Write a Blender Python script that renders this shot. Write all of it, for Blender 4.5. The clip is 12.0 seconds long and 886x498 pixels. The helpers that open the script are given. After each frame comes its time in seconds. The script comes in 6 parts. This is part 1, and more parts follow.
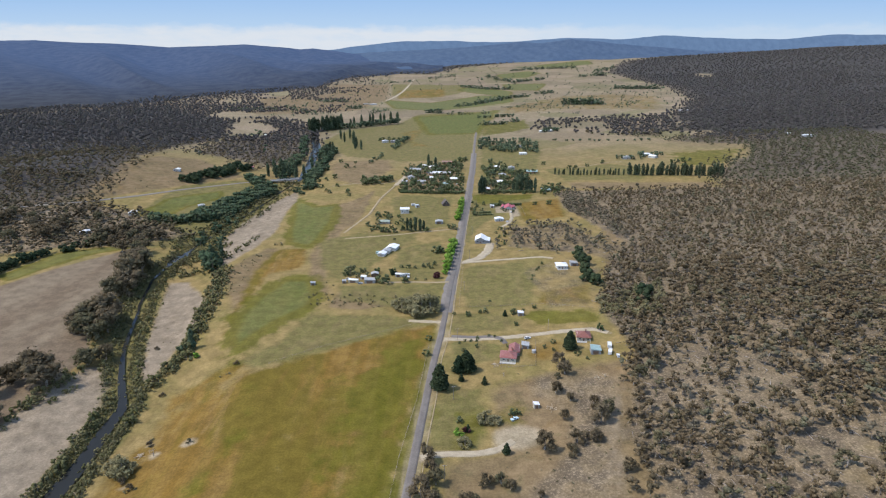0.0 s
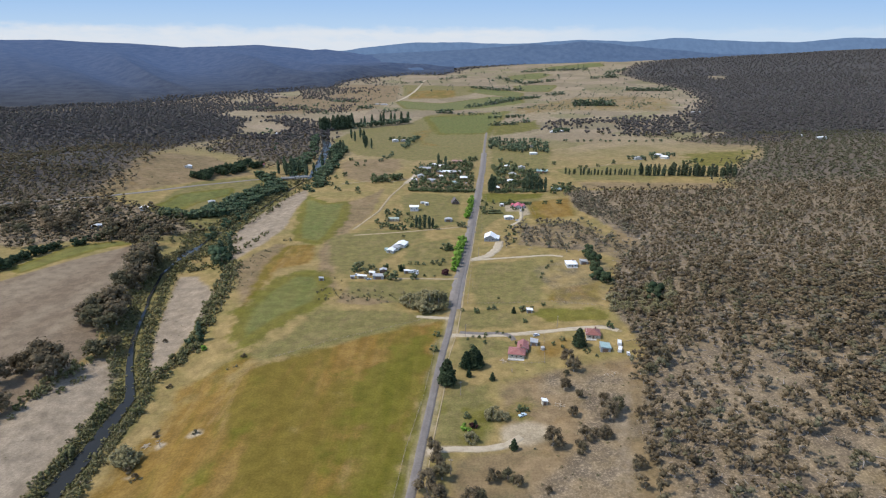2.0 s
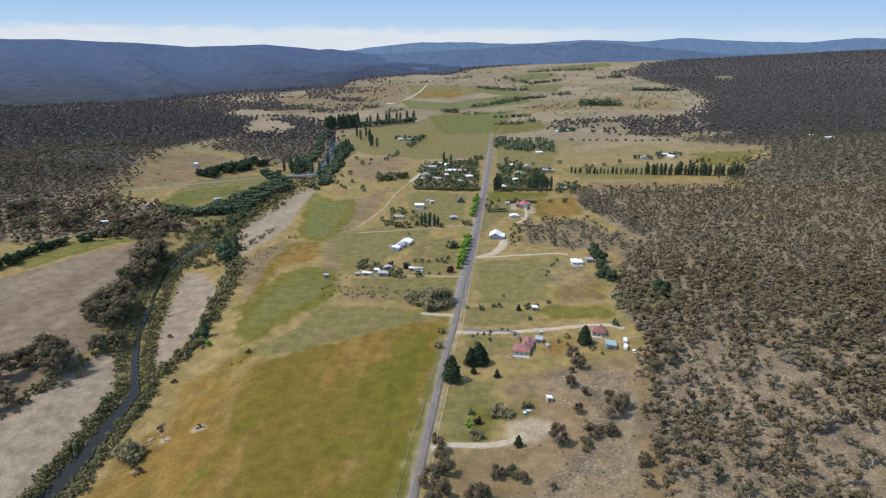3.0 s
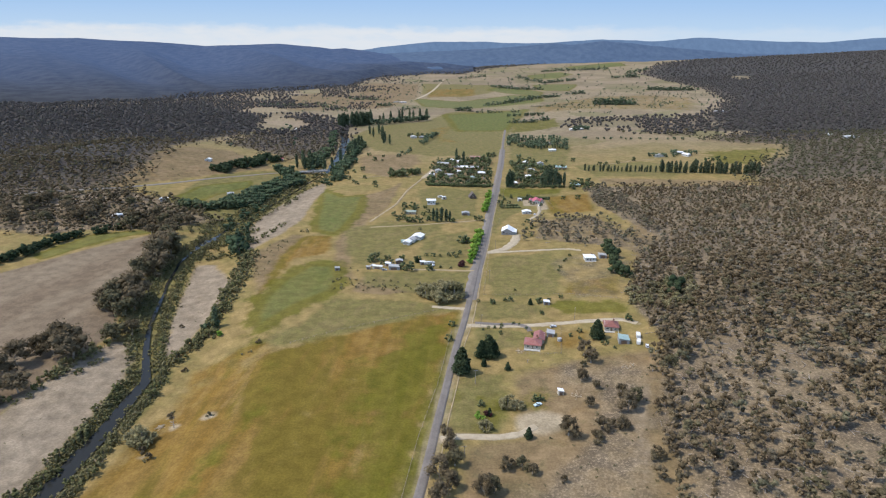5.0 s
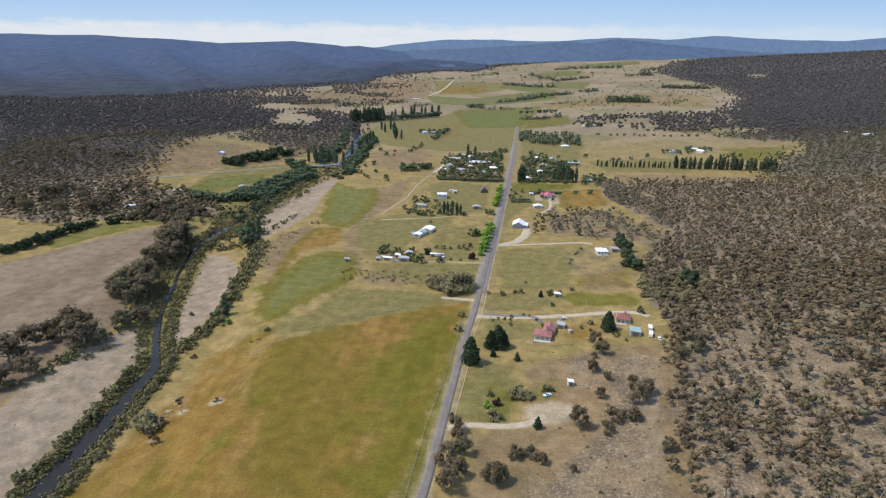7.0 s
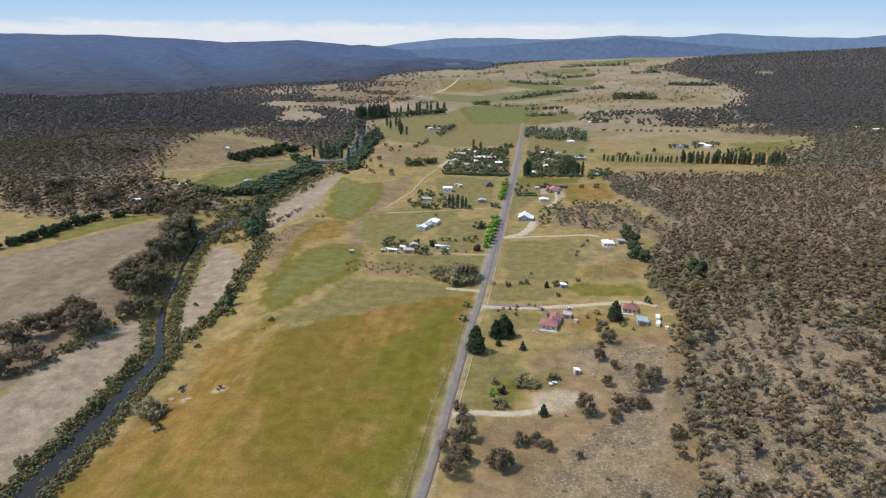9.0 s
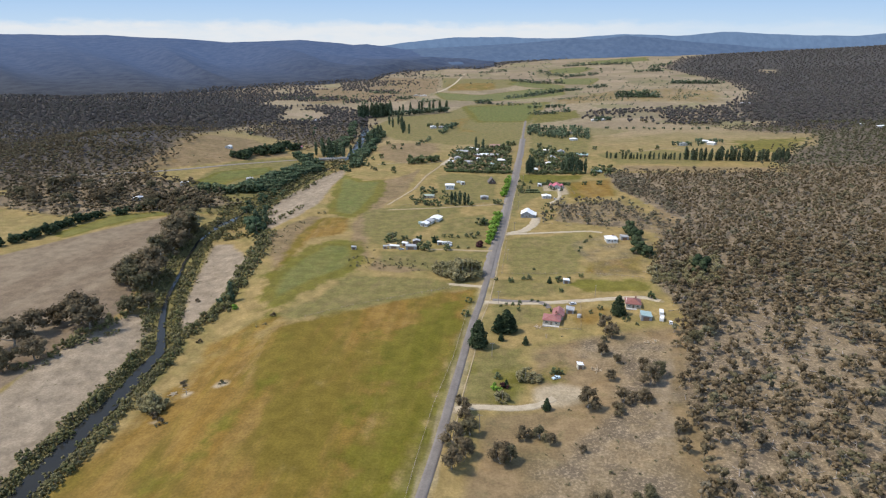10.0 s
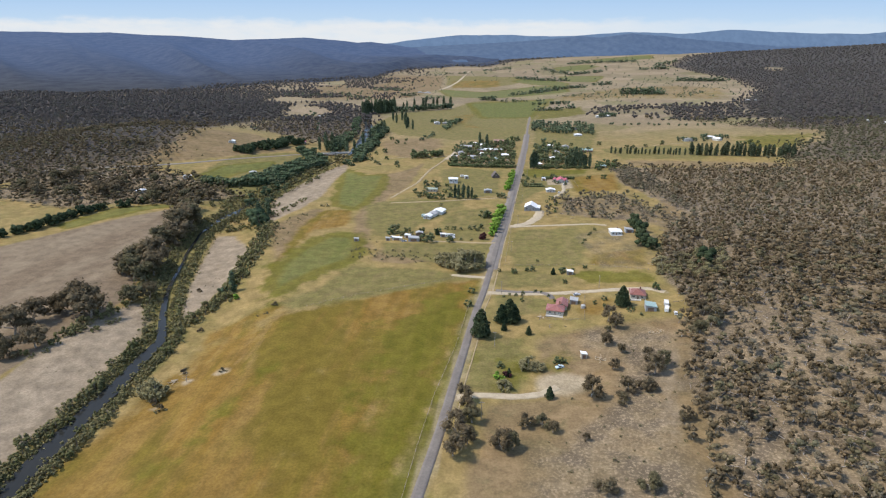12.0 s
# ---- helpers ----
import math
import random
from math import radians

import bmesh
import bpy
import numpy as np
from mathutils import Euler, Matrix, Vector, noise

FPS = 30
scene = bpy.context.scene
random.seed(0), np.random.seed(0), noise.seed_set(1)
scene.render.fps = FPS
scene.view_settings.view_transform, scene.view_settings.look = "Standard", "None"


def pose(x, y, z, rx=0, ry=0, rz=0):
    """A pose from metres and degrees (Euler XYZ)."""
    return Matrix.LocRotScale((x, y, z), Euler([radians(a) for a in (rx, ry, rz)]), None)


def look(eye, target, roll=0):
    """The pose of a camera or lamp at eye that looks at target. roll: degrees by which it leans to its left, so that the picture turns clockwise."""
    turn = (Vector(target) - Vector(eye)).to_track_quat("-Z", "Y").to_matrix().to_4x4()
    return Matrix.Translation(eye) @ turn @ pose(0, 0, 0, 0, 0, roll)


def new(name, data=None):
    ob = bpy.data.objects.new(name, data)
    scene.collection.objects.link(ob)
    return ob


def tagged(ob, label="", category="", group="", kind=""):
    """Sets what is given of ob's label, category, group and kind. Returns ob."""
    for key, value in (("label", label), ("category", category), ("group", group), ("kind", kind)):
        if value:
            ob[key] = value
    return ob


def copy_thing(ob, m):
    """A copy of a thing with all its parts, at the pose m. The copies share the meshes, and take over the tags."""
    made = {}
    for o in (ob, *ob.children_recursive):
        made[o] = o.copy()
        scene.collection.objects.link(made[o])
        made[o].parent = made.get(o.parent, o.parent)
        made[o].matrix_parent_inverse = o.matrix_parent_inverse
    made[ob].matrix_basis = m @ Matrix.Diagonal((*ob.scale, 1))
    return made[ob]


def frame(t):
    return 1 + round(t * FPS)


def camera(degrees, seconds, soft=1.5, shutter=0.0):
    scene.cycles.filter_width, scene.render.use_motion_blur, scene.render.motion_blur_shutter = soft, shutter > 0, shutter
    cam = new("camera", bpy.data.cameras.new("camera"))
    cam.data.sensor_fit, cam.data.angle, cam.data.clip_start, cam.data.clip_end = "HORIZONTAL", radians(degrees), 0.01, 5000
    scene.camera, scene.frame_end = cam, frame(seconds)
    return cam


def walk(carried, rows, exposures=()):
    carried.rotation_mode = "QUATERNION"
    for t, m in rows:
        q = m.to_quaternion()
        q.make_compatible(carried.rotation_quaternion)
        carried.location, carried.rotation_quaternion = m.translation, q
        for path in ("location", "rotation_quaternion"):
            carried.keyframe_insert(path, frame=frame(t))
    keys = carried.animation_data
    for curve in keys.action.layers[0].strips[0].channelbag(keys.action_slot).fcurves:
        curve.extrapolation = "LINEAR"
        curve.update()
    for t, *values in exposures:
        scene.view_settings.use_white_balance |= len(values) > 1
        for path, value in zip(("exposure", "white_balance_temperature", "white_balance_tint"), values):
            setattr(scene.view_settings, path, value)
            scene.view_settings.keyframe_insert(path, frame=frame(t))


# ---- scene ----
SCALE = 1.27  # metres in one unit of the plan below
EXPO, KELVIN, TINT = 0.97, 6850, 10
cam = camera(75.71, 12.0, soft=1.2)
PATH = [  # seconds, place in the plan, yaw, pitch, roll
    (0.0, -0.00, 0.00, 144.00, -0.00, -19.00, 0.21),
    (0.5, 0.05, 0.20, 143.05, 0.25, -18.92, 0.16),
    (1.0, 0.09, 0.39, 142.10, 0.49, -18.89, 0.12),
    (1.5, 0.14, 0.57, 141.14, 0.78, -18.86, -0.02),
    (2.0, 0.17, 0.74, 140.15, 1.07, -18.82, -0.06),
    (2.5, 0.21, 0.89, 139.12, 1.38, -18.81, -0.11),
    (3.0, 0.26, 1.02, 138.04, 1.64, -18.80, -0.13),
    (5.0, 0.58, 1.53, 133.60, 2.94, -18.79, -0.22),
    (5.5, 0.69, 1.69, 132.44, 3.23, -18.87, -0.23),
    (6.0, 0.82, 1.87, 131.23, 3.52, -18.88, -0.18),
    (6.5, 0.97, 2.06, 129.96, 3.87, -18.90, -0.25),
    (7.0, 1.11, 2.24, 128.63, 4.17, -18.92, -0.38),
    (9.0, 1.55, 2.84, 123.16, 4.71, -18.98, -0.18),
    (9.5, 1.64, 3.01, 121.84, 4.85, -19.00, -0.10),
    (10.0, 1.72, 3.20, 120.57, 4.93, -19.00, 0.00),
    (10.5, 1.81, 3.41, 119.32, 5.04, -19.03, -0.00),
    (11.0, 1.91, 3.59, 118.09, 5.13, -19.00, -0.02),
    (11.5, 2.04, 3.75, 116.87, 5.28, -19.06, -0.01),
    (12.0, 2.19, 3.91, 115.65, 5.35, -19.12, -0.05),
]
walk(cam, [(t, pose(SCALE * x, SCALE * y, SCALE * z, 90 + pitch, roll, yaw)) for t, x, y, z, yaw, pitch, roll in PATH], [(0.0, EXPO - 0.08, KELVIN - 330, TINT), (6.0, EXPO - 0.03, KELVIN - 150, TINT), (12.0, EXPO + 0.03, KELVIN + 40, TINT)])

# ---- light ----
SUN_UP, SUN_AZ = 55.0, 92.0  # degrees up; degrees from north (+y) towards the west (-x)
world = bpy.data.worlds.new("sky")
scene.world = world
world.use_nodes = True
wt = world.node_tree
sky = wt.nodes.new("ShaderNodeTexSky")
sky.sky_type, sky.sun_disc = "NISHITA", False
sky.sun_elevation, sky.sun_rotation = radians(SUN_UP), radians(-SUN_AZ)
sky.altitude, sky.air_density, sky.dust_density, sky.ozone_density = 300, 1.0, 0.8, 2.0
wt.links.new(sky.outputs[0], wt.nodes["Background"].inputs[0])
wt.nodes["Background"].inputs[1].default_value = 0.15
sun = new("sun", bpy.data.lights.new("sun", "SUN"))
sun.data.energy, sun.data.angle, sun.data.color = 2.0, radians(0.55), (1.0, 0.95, 0.87)
sx = -math.sin(radians(SUN_AZ)) * math.cos(radians(SUN_UP))
sy = math.cos(radians(SUN_AZ)) * math.cos(radians(SUN_UP))
sun.matrix_world = look((900 * sx, 900 * sy, 900 * math.sin(radians(SUN_UP))), (0, 0, 0))

# ---- land ----
RIVER_Y = [100, 166, 192, 220, 252, 285, 330, 371, 403, 427, 471, 533, 625, 702, 765, 835, 938, 1060, 1200, 5000]
RIVER_X = [-136, -141, -143, -145, -163, -177, -193, -205, -207, -205, -203, -195, -187, -180, -184, -193, -207, -238, -265, -265]


def smooth(a, b, v):
    t = np.clip((v - a) / (b - a), 0, 1)
    return t * t * (3 - 2 * t)


def ground_z(x, y):
    """The height of the land: a flat valley, a river cut, a slope to the east, hills west and far east."""
    x, y = np.asarray(x, float), np.asarray(y, float)
    s = 0.10 - 0.075 * smooth(230, 430, y)
    u = np.maximum(0, x - 12)
    u = u * u / (u + 25)
    z = 70 * np.tanh(s * u / 70)
    z = z + 24 * np.exp(-(((x + 450) / 130) ** 2) - ((y - 700) / 150) ** 2)
    side = x - np.interp(y, RIVER_Y, RIVER_X)
    west = -6.5 + 2 * smooth(10, 40, -side) + 4.5 * smooth(120, 320, -side)
    low = np.where(side > 0, -6.5 * (1 - smooth(15, 62, side)), west) - 1.3 * (1 - smooth(4, 10, abs(side)))
    z = z + low * (1 - 0.6 * smooth(500, 1200, y))
    away = np.maximum(0, -560 + 0.24 * (y - 1500) - x)
    z = z + 22 * (1 - np.exp(-((away / 900) ** 1.5)))
    z = z + 78 * smooth(1700, 4000, y)
    return z + 52 * smooth(500, 2600, x - 0.12 * y) * smooth(1200, 3200, y)


def gz(x, y):
    return float(ground_z(x, y))


def fbm(x, y, size, seed=0, octaves=3):
    """Smooth value noise over the plan, about 0 to 1."""
    out, amp, tot = 0, 1.0, 0
    for o in range(octaves):
        u, v = np.asarray(x) / size * 2**o + 91.7 * seed, np.asarray(y) / size * 2**o - 37.3 * seed
        i, j = np.floor(u), np.floor(v)
        fu, fv = u - i, v - j
        fu, fv = fu * fu * (3 - 2 * fu), fv * fv * (3 - 2 * fv)

        def h(a, b):
            q = np.sin(a * 127.1 + b * 311.7 + o * 17.3 + seed * 5.1) * 43758.5453
            return q - np.floor(q)

        out = out + amp * ((h(i, j) * (1 - fu) + h(i + 1, j) * fu) * (1 - fv) + (h(i, j + 1) * (1 - fu) + h(i + 1, j + 1) * fu) * fv)
        tot += amp
        amp *= 0.5
    return out / tot


def inside(poly, x, y, soft):
    """1 in the polygon, 0 outside, with a soft edge that is so many metres wide."""
    x, y = np.asarray(x, float), np.asarray(y, float)
    odd, d = np.zeros(x.shape, bool), np.full(x.shape, 1e9)
    for (x0, y0), (x1, y1) in zip(poly, poly[1:] + poly[:1]):
        if y0 != y1:
            odd ^= ((y0 > y) != (y1 > y)) & (x < (x1 - x0) * (y - y0) / (y1 - y0) + x0)
        dx, dy = x1 - x0, y1 - y0
        t = np.clip(((x - x0) * dx + (y - y0) * dy) / (dx * dx + dy * dy + 1e-9), 0, 1)
        d = np.minimum(d, np.hypot(x - x0 - t * dx, y - y0 - t * dy))
    return np.clip(0.5 + np.where(odd, d, -d) / soft, 0, 1)


def near_line(line, x, y, half, soft):
    """1 along a line of the plan, half metres to each side."""
    d = np.full(np.shape(x), 1e9)
    for (x0, y0), (x1, y1) in zip(line[:-1], line[1:]):
        dx, dy = x1 - x0, y1 - y0
        t = np.clip(((x - x0) * dx + (y - y0) * dy) / (dx * dx + dy * dy), 0, 1)
        d = np.minimum(d, np.hypot(x - x0 - t * dx, y - y0 - t * dy))
    return np.clip(0.5 + (half - d) / soft, 0, 1)


MAIN_ROAD = [(-21, 90), (-13, 158), (-11, 182), (-8, 215), (-5, 249), (-2, 272), (1, 304), (5, 352), (11, 407), (17, 482), (26, 585), (38, 736), (52, 953), (62, 1093)]
GRAVEL_WAYS = [  # half width, line
    (1.9, [(0, 271), (19, 271), (34, 271), (60, 273), (79, 274), (86, 268)]),
    (1.5, [(13, 387), (35, 391), (72, 396), (80, 392)]),
    (1.8, [(-9, 177), (-4, 179), (10, 179), (19, 180), (27, 186)]),
    (1.6, [(1, 291), (-10, 292), (-20, 293)]),
    (3.4, [(37, 430), (34, 412), (26, 396), (15, 388)]),
    (1.6, [(50, 474), (58, 486), (62, 500), (65, 535)]),
    (1.2, [(17, 474), (-40, 455), (-81, 445)]),
    (1.1, [(27, 615), (-20, 632), (-55, 645), (-66, 580), (-70, 520), (-84, 462)]),
    (2.6, [(-55, 645), (-50, 672), (-46, 700)]),
    (4.0, [(-181, 1846), (-160, 2030), (-148, 2193), (-131, 2685)]),
    (1.1, [(-40, 350), (-22, 351), (-9, 350), (-2, 350), (4, 351)]),
    (0.8, [(160, 726), (172, 729), (190, 738), (212, 754), (240, 762)]),
    (0.9, [(-50, 673), (-72, 652), (-100, 655), (-128, 640)]),
    (0.26, [(x + 4.0 + 0.5 * math.sin(y), y) for x, y in MAIN_ROAD[1:6]]),
    (0.34, [(x + 4.1 + 0.5 * math.sin(y), y) for x, y in MAIN_ROAD[5:11]]),
]
WEST_ROAD = [(-180, 697), (-207, 688), (-240, 671), (-289, 629), (-326, 590), (-363, 560), (-440, 520)]

FOREST_NEAR = [(122, 600), (300, 599), (480, 600), (700, 560), (420, 40), (90, 60), (66, 130), (69, 153), (72, 188), (86, 228), (95, 248), (91, 300), (116, 372), (146, 424), (133, 472), (117, 530)]
FOREST_EAST = [(300, 600), (330, 680), (455, 862), (378, 925), (498, 1281), (700, 1632), (813, 2098), (775, 2813), (1076, 3506), (1676, 4100), (3800, 4100), (3800, 300), (700, 540), (480, 590)]
SCRUB_EAST = [(57, 479), (112, 483), (140, 411), (120, 378), (99, 400), (46, 419)]
WOOD_EAST = [(190, 1120), (224, 1240), (400, 1290), (504, 1281), (475, 938), (380, 960), (302, 1010)]
FOREST_WEST = [(-1044, 1380), (-800, 1700), (-420, 1230), (-398, 1053), (-438, 915), (-400, 760), (-386, 690), (-374, 580), (-405, 501), (-520, 440), (-2000, 700), (-2000, 1500)]
WOOD_WEST = [(-418, 521), (-361, 562), (-279, 525), (-225, 470), (-255, 440), (-304, 440), (-345, 421), (-440, 440)]
WOOD_MID = [(-398, 1053), (-409, 1383), (-290, 1250), (-255, 1135), (-200, 830), (-240, 765), (-293, 807), (-379, 862)]
RANGE_FOOT = [(-837, 1900), (-700, 2080), (-508, 2289), (-445, 2721), (-237, 2973), (-56, 2941), (98, 3361), (401, 3673), (600, 4100), (-4000, 4100), (-4000, 1500), (-1044, 1380)]


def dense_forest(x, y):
    """Where tall closed forest stands; its dark floor has crown shade painted in."""
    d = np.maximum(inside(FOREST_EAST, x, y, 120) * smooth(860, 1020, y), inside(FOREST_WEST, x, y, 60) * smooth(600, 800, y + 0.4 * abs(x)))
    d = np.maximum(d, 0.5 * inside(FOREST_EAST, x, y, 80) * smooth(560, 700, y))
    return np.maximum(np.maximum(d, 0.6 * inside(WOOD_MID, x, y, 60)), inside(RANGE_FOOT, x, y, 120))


def forest(x, y):
    """How thickly the bush covers the land, 0 to 1."""
    d = inside(FOREST_NEAR, x, y, 14) * (0.72 + 0.5 * smooth(160, 280, y))
    d = np.maximum(d, inside(FOREST_EAST, x, y, 60))
    d = np.maximum(d, inside(SCRUB_EAST, x, y, 12) * 0.5)
    d = np.maximum(d, inside(WOOD_EAST, x, y, 60) * 0.7)
    d = np.maximum(d, inside(FOREST_WEST, x, y, 50))
    d = np.maximum(d, inside(WOOD_WEST, x, y, 25) * 0.95)
    d = np.maximum(d, inside(WOOD_MID, x, y, 60) * 0.9)
    d = np.maximum(d, inside(RANGE_FOOT, x, y, 120))
    open_woods = 0.75 * smooth(0.42, 0.58, fbm(x, y, 120, 3)) * smooth(900, 1150, y) * smooth(-190 - 0.03 * y, -330 - 0.03 * y, x)
    d = np.maximum(d, open_woods)
    glade = inside([(1116, 2625), (1174, 2600), (1112, 2453), (1057, 2484)], x, y, 40) + inside([(344, 870), (463, 876), (413, 772), (291, 748)], x, y, 40) * 0.7
    glade = glade + inside([(-468, 1262), (-397, 1279), (-328, 1175), (-331, 1061), (-409, 1088)], x, y, 30) + inside([(-710, 1936), (-622, 1877), (-629, 1749), (-690, 1800)], x, y, 50) * 0.8
    glade = glade + 0.9 * smooth(0.48, 0.58, fbm(x, y, 60, 23)) * inside(WOOD_EAST, x, y, 10)
    return d * (1 - np.clip(glade, 0, 1))


GREENS = [  # strength, edge width, outline
    (0.95, 34, [(-12, 278), (-35, 248), (-48, 223), (-45, 194), (-42, 157), (-40, 110), (-17, 110), (-19, 157), (-11, 202), (-6, 248)]),
    (0.62, 20, [(-91, 224), (-84, 224), (-78, 184), (-83, 158), (-96, 110), (-104, 130), (-93, 167), (-85, 191)]),
    (1.25, 20, [(-118, 273), (-123, 300), (-120, 333), (-110, 361), (-87, 361), (-75, 332), (-76, 311), (-91, 289), (-102, 266), (-104, 249)]),
    (1.3, 16, [(-164, 609), (-127, 551), (-105, 557), (-98, 509), (-99, 442), (-104, 421), (-127, 432), (-139, 491)]),
    (1.0, 9, [(51, 301), (86, 298), (85, 283), (66, 281), (51, 283), (47, 295)]),
    (1.2, 7, [(-315, 377), (-302, 362), (-287, 398), (-279, 418), (-249, 438), (-270, 441), (-305, 423)]),
    (1.2, 10, [(-297, 541), (-292, 593), (-249, 630), (-238, 601), (-257, 566), (-267, 525)]),
    (1.7, 40, [(-67, 1387), (93, 1460), (139, 1505), (114, 1374), (64, 1084), (-26, 1077), (-48, 1238)]),
    (0.8, 20, [(77, 1205), (182, 1284), (171, 1127), (66, 1031)]),
    (2.0, 34, [(-184, 1871), (-41, 1769), (126, 1991), (218, 1962), (205, 1766), (104, 1648), (-36, 1540), (-131, 1609)]),
    (2.0, 34, [(55, 2219), (102, 2336), (243, 2099), (218, 1962), (112, 2098)]),
    (2.0, 34, [(241, 2387), (407, 2361), (338, 2134), (250, 2162)]),
    (2.0, 34, [(257, 2828), (423, 2960), (462, 2851), (371, 2676), (267, 2655)]),
    (2.0, 34, [(526, 3357), (883, 3666), (818, 3324), (522, 3140)]),
    (1.0, 8, [(27, 596), (93, 589), (90, 572), (37, 554)]),
    (0.8, 30, [(322, 822), (392, 835), (445, 841), (366, 727), (298, 718)]),
    (0.6, 10, [(2, 180), (6, 205), (30, 212), (40, 206), (26, 193)]),
]
DULLS = [  # grey-green grass round the gardens and in the moister paddocks
    (1.1, 14, [(-330, 450), (-300, 520), (-300, 640), (-225, 700), (-186, 660), (-196, 560), (-196, 470), (-190, 400), (-215, 440), (-260, 440)]),
    (1.0, 16, [(-80, 300), (-15, 299), (-5, 288), (-43, 269), (-74, 248), (-94, 241), (-100, 249), (-86, 272)]),
    (0.8, 14, [(-106, 442), (-65, 462), (-19, 464), (-21, 441), (-53, 372), (-70, 351), (-85, 372)]),
    (0.9, 10, [(-69, 346), (-32, 346), (2, 350), (-2, 315), (-29, 311), (-65, 323)]),
    (0.7, 10, [(-38, 420), (-2, 441), (4, 420), (-2, 350), (-33, 361)]),
    (0.9, 10, [(-42, 598), (9, 584), (5, 481), (-22, 461), (-42, 473), (-56, 585)]),
    (0.9, 8, [(24, 596), (96, 589), (89, 563), (32, 480), (20, 433), (15, 434)]),
    (0.9, 14, [(127, 724), (221, 749), (278, 702), (225, 649), (142, 654)]),
    (0.8, 12, [(16, 382), (59, 388), (64, 345), (51, 306), (15, 306), (10, 323)]),
    (0.9, 14, [(-4, 223), (16, 223), (19, 194), (14, 180), (-4, 181), (-9, 181), (-6, 210)]),
    (1.0, 5, [(-13, 271), (-3, 271), (-9, 194), (-13, 157), (-24, 110), (-26, 120), (-19, 157), (-15, 194)]),
    (1.1, 24, [(-215, 1010), (-190, 1130), (-100, 1230), (-60, 1440), (100, 1500), (66, 1030), (44, 800), (-60, 800), (-140, 840)]),
    (0.9, 16, [(61, 951), (155, 893), (120, 725), (44, 666)]),
    (0.7, 30, [(-222, 2471), (106, 2429), (72, 2108), (-45, 1924), (-183, 2027)]),
    (0.7, 12, [(5, 308), (47, 298), (44, 274), (4, 277), (1, 288)]),
    (0.8, 6, [(3, 270), (31, 266), (29, 247), (4, 243)]),
]
ORANGES = [
    (0.6, 8, [(-128, 227), (-103, 249), (-89, 243), (-95, 222), (-96, 187), (-106, 164), (-116, 110), (-138, 110), (-130, 165), (-124, 200)]),
    (0.78, 8, [(-96, 236), (-74, 250), (-43, 271), (-4, 290), (-9, 240), (-16, 190), (-27, 110), (-140, 110), (-112, 209)]),
    (0.9, 18, [(-80, 248), (-43, 269), (-14, 288), (-8, 271), (-36, 254), (-57, 219), (-61, 195), (-60, 110), (-140, 110), (-111, 209), (-96, 229)]),
    (0.7, 10, [(60, 331), (96, 341), (89, 304), (55, 310)]),
    (0.75, 10, [(-130, 421), (-106, 421), (-98, 377), (-119, 367), (-119, 328), (-120, 300), (-117, 273), (-122, 274), (-128, 324), (-133, 362), (-133, 401)]),
    (0.7, 10, [(74, 556), (120, 574), (111, 500), (68, 486)]),
    (0.5, 30, [(-91, 1103), (-28, 1189), (-43, 991), (5, 916), (-59, 918)]),
    (0.6, 30, [(-180, 2235), (13, 2293), (11, 1980), (-155, 1908)]),
    (0.5, 60, [(148, 1599), (377, 1910), (572, 1952), (686, 1807), (536, 1400), (306, 1469), (128, 1382)]),
    (0.6, 6, [(44, 265), (63, 265), (58, 242), (40, 245)]),
    (0.6, 10, [(48, 215), (68, 217), (67, 204), (50, 202)]),
]
BROWNS = [  # grazed-out, pinkish bare earth
    (0.8, 10, [(-50, 610), (-48, 760), (20, 770), (22, 612)]),
    (0.6, 10, [(46, 605), (52, 740), (100, 700), (92, 605)]),
    (0.6, 16, [(57, 479), (112, 483), (140, 411), (120, 378), (99, 400), (46, 419)]),
    (1.2, 20, [(-374, 560), (-392, 670), (-385, 773), (-340, 790), (-290, 740), (-250, 700), (-300, 640), (-343, 590)]),
    (1.0, 12, [(-110, 551), (-86, 586), (-76, 625), (-76, 509), (-85, 465), (-86, 421), (-79, 351), (-70, 332), (-86, 332), (-101, 408), (-101, 450), (-98, 500)]),
    (0.9, 7, [(-67, 337), (-35, 346), (-29, 315), (-49, 307), (-70, 311)]),
    (0.8, 20, [(-164, 805), (-76, 810), (-63, 739), (-94, 640), (-132, 675)]),
    (0.85, 14, [(19, 223), (46, 234), (92, 242), (98, 210), (80, 153), (80, 100), (-12, 100), (-1, 157), (-1, 174), (20, 180)]),
    (0.9, 12, [(-123, 300), (-156, 376), (-139, 421), (-126, 421), (-126, 351), (-120, 300)]),
    (0.8, 40, [(-609, 1837), (-435, 2475), (-222, 2471), (-175, 1929), (-219, 1571), (-467, 1439)]),
    (0.7, 14, [(134, 471), (176, 467), (142, 369), (108, 319), (109, 373)]),
    (0.7, 14, [(140, 648), (312, 625), (279, 593), (139, 610)]),
]
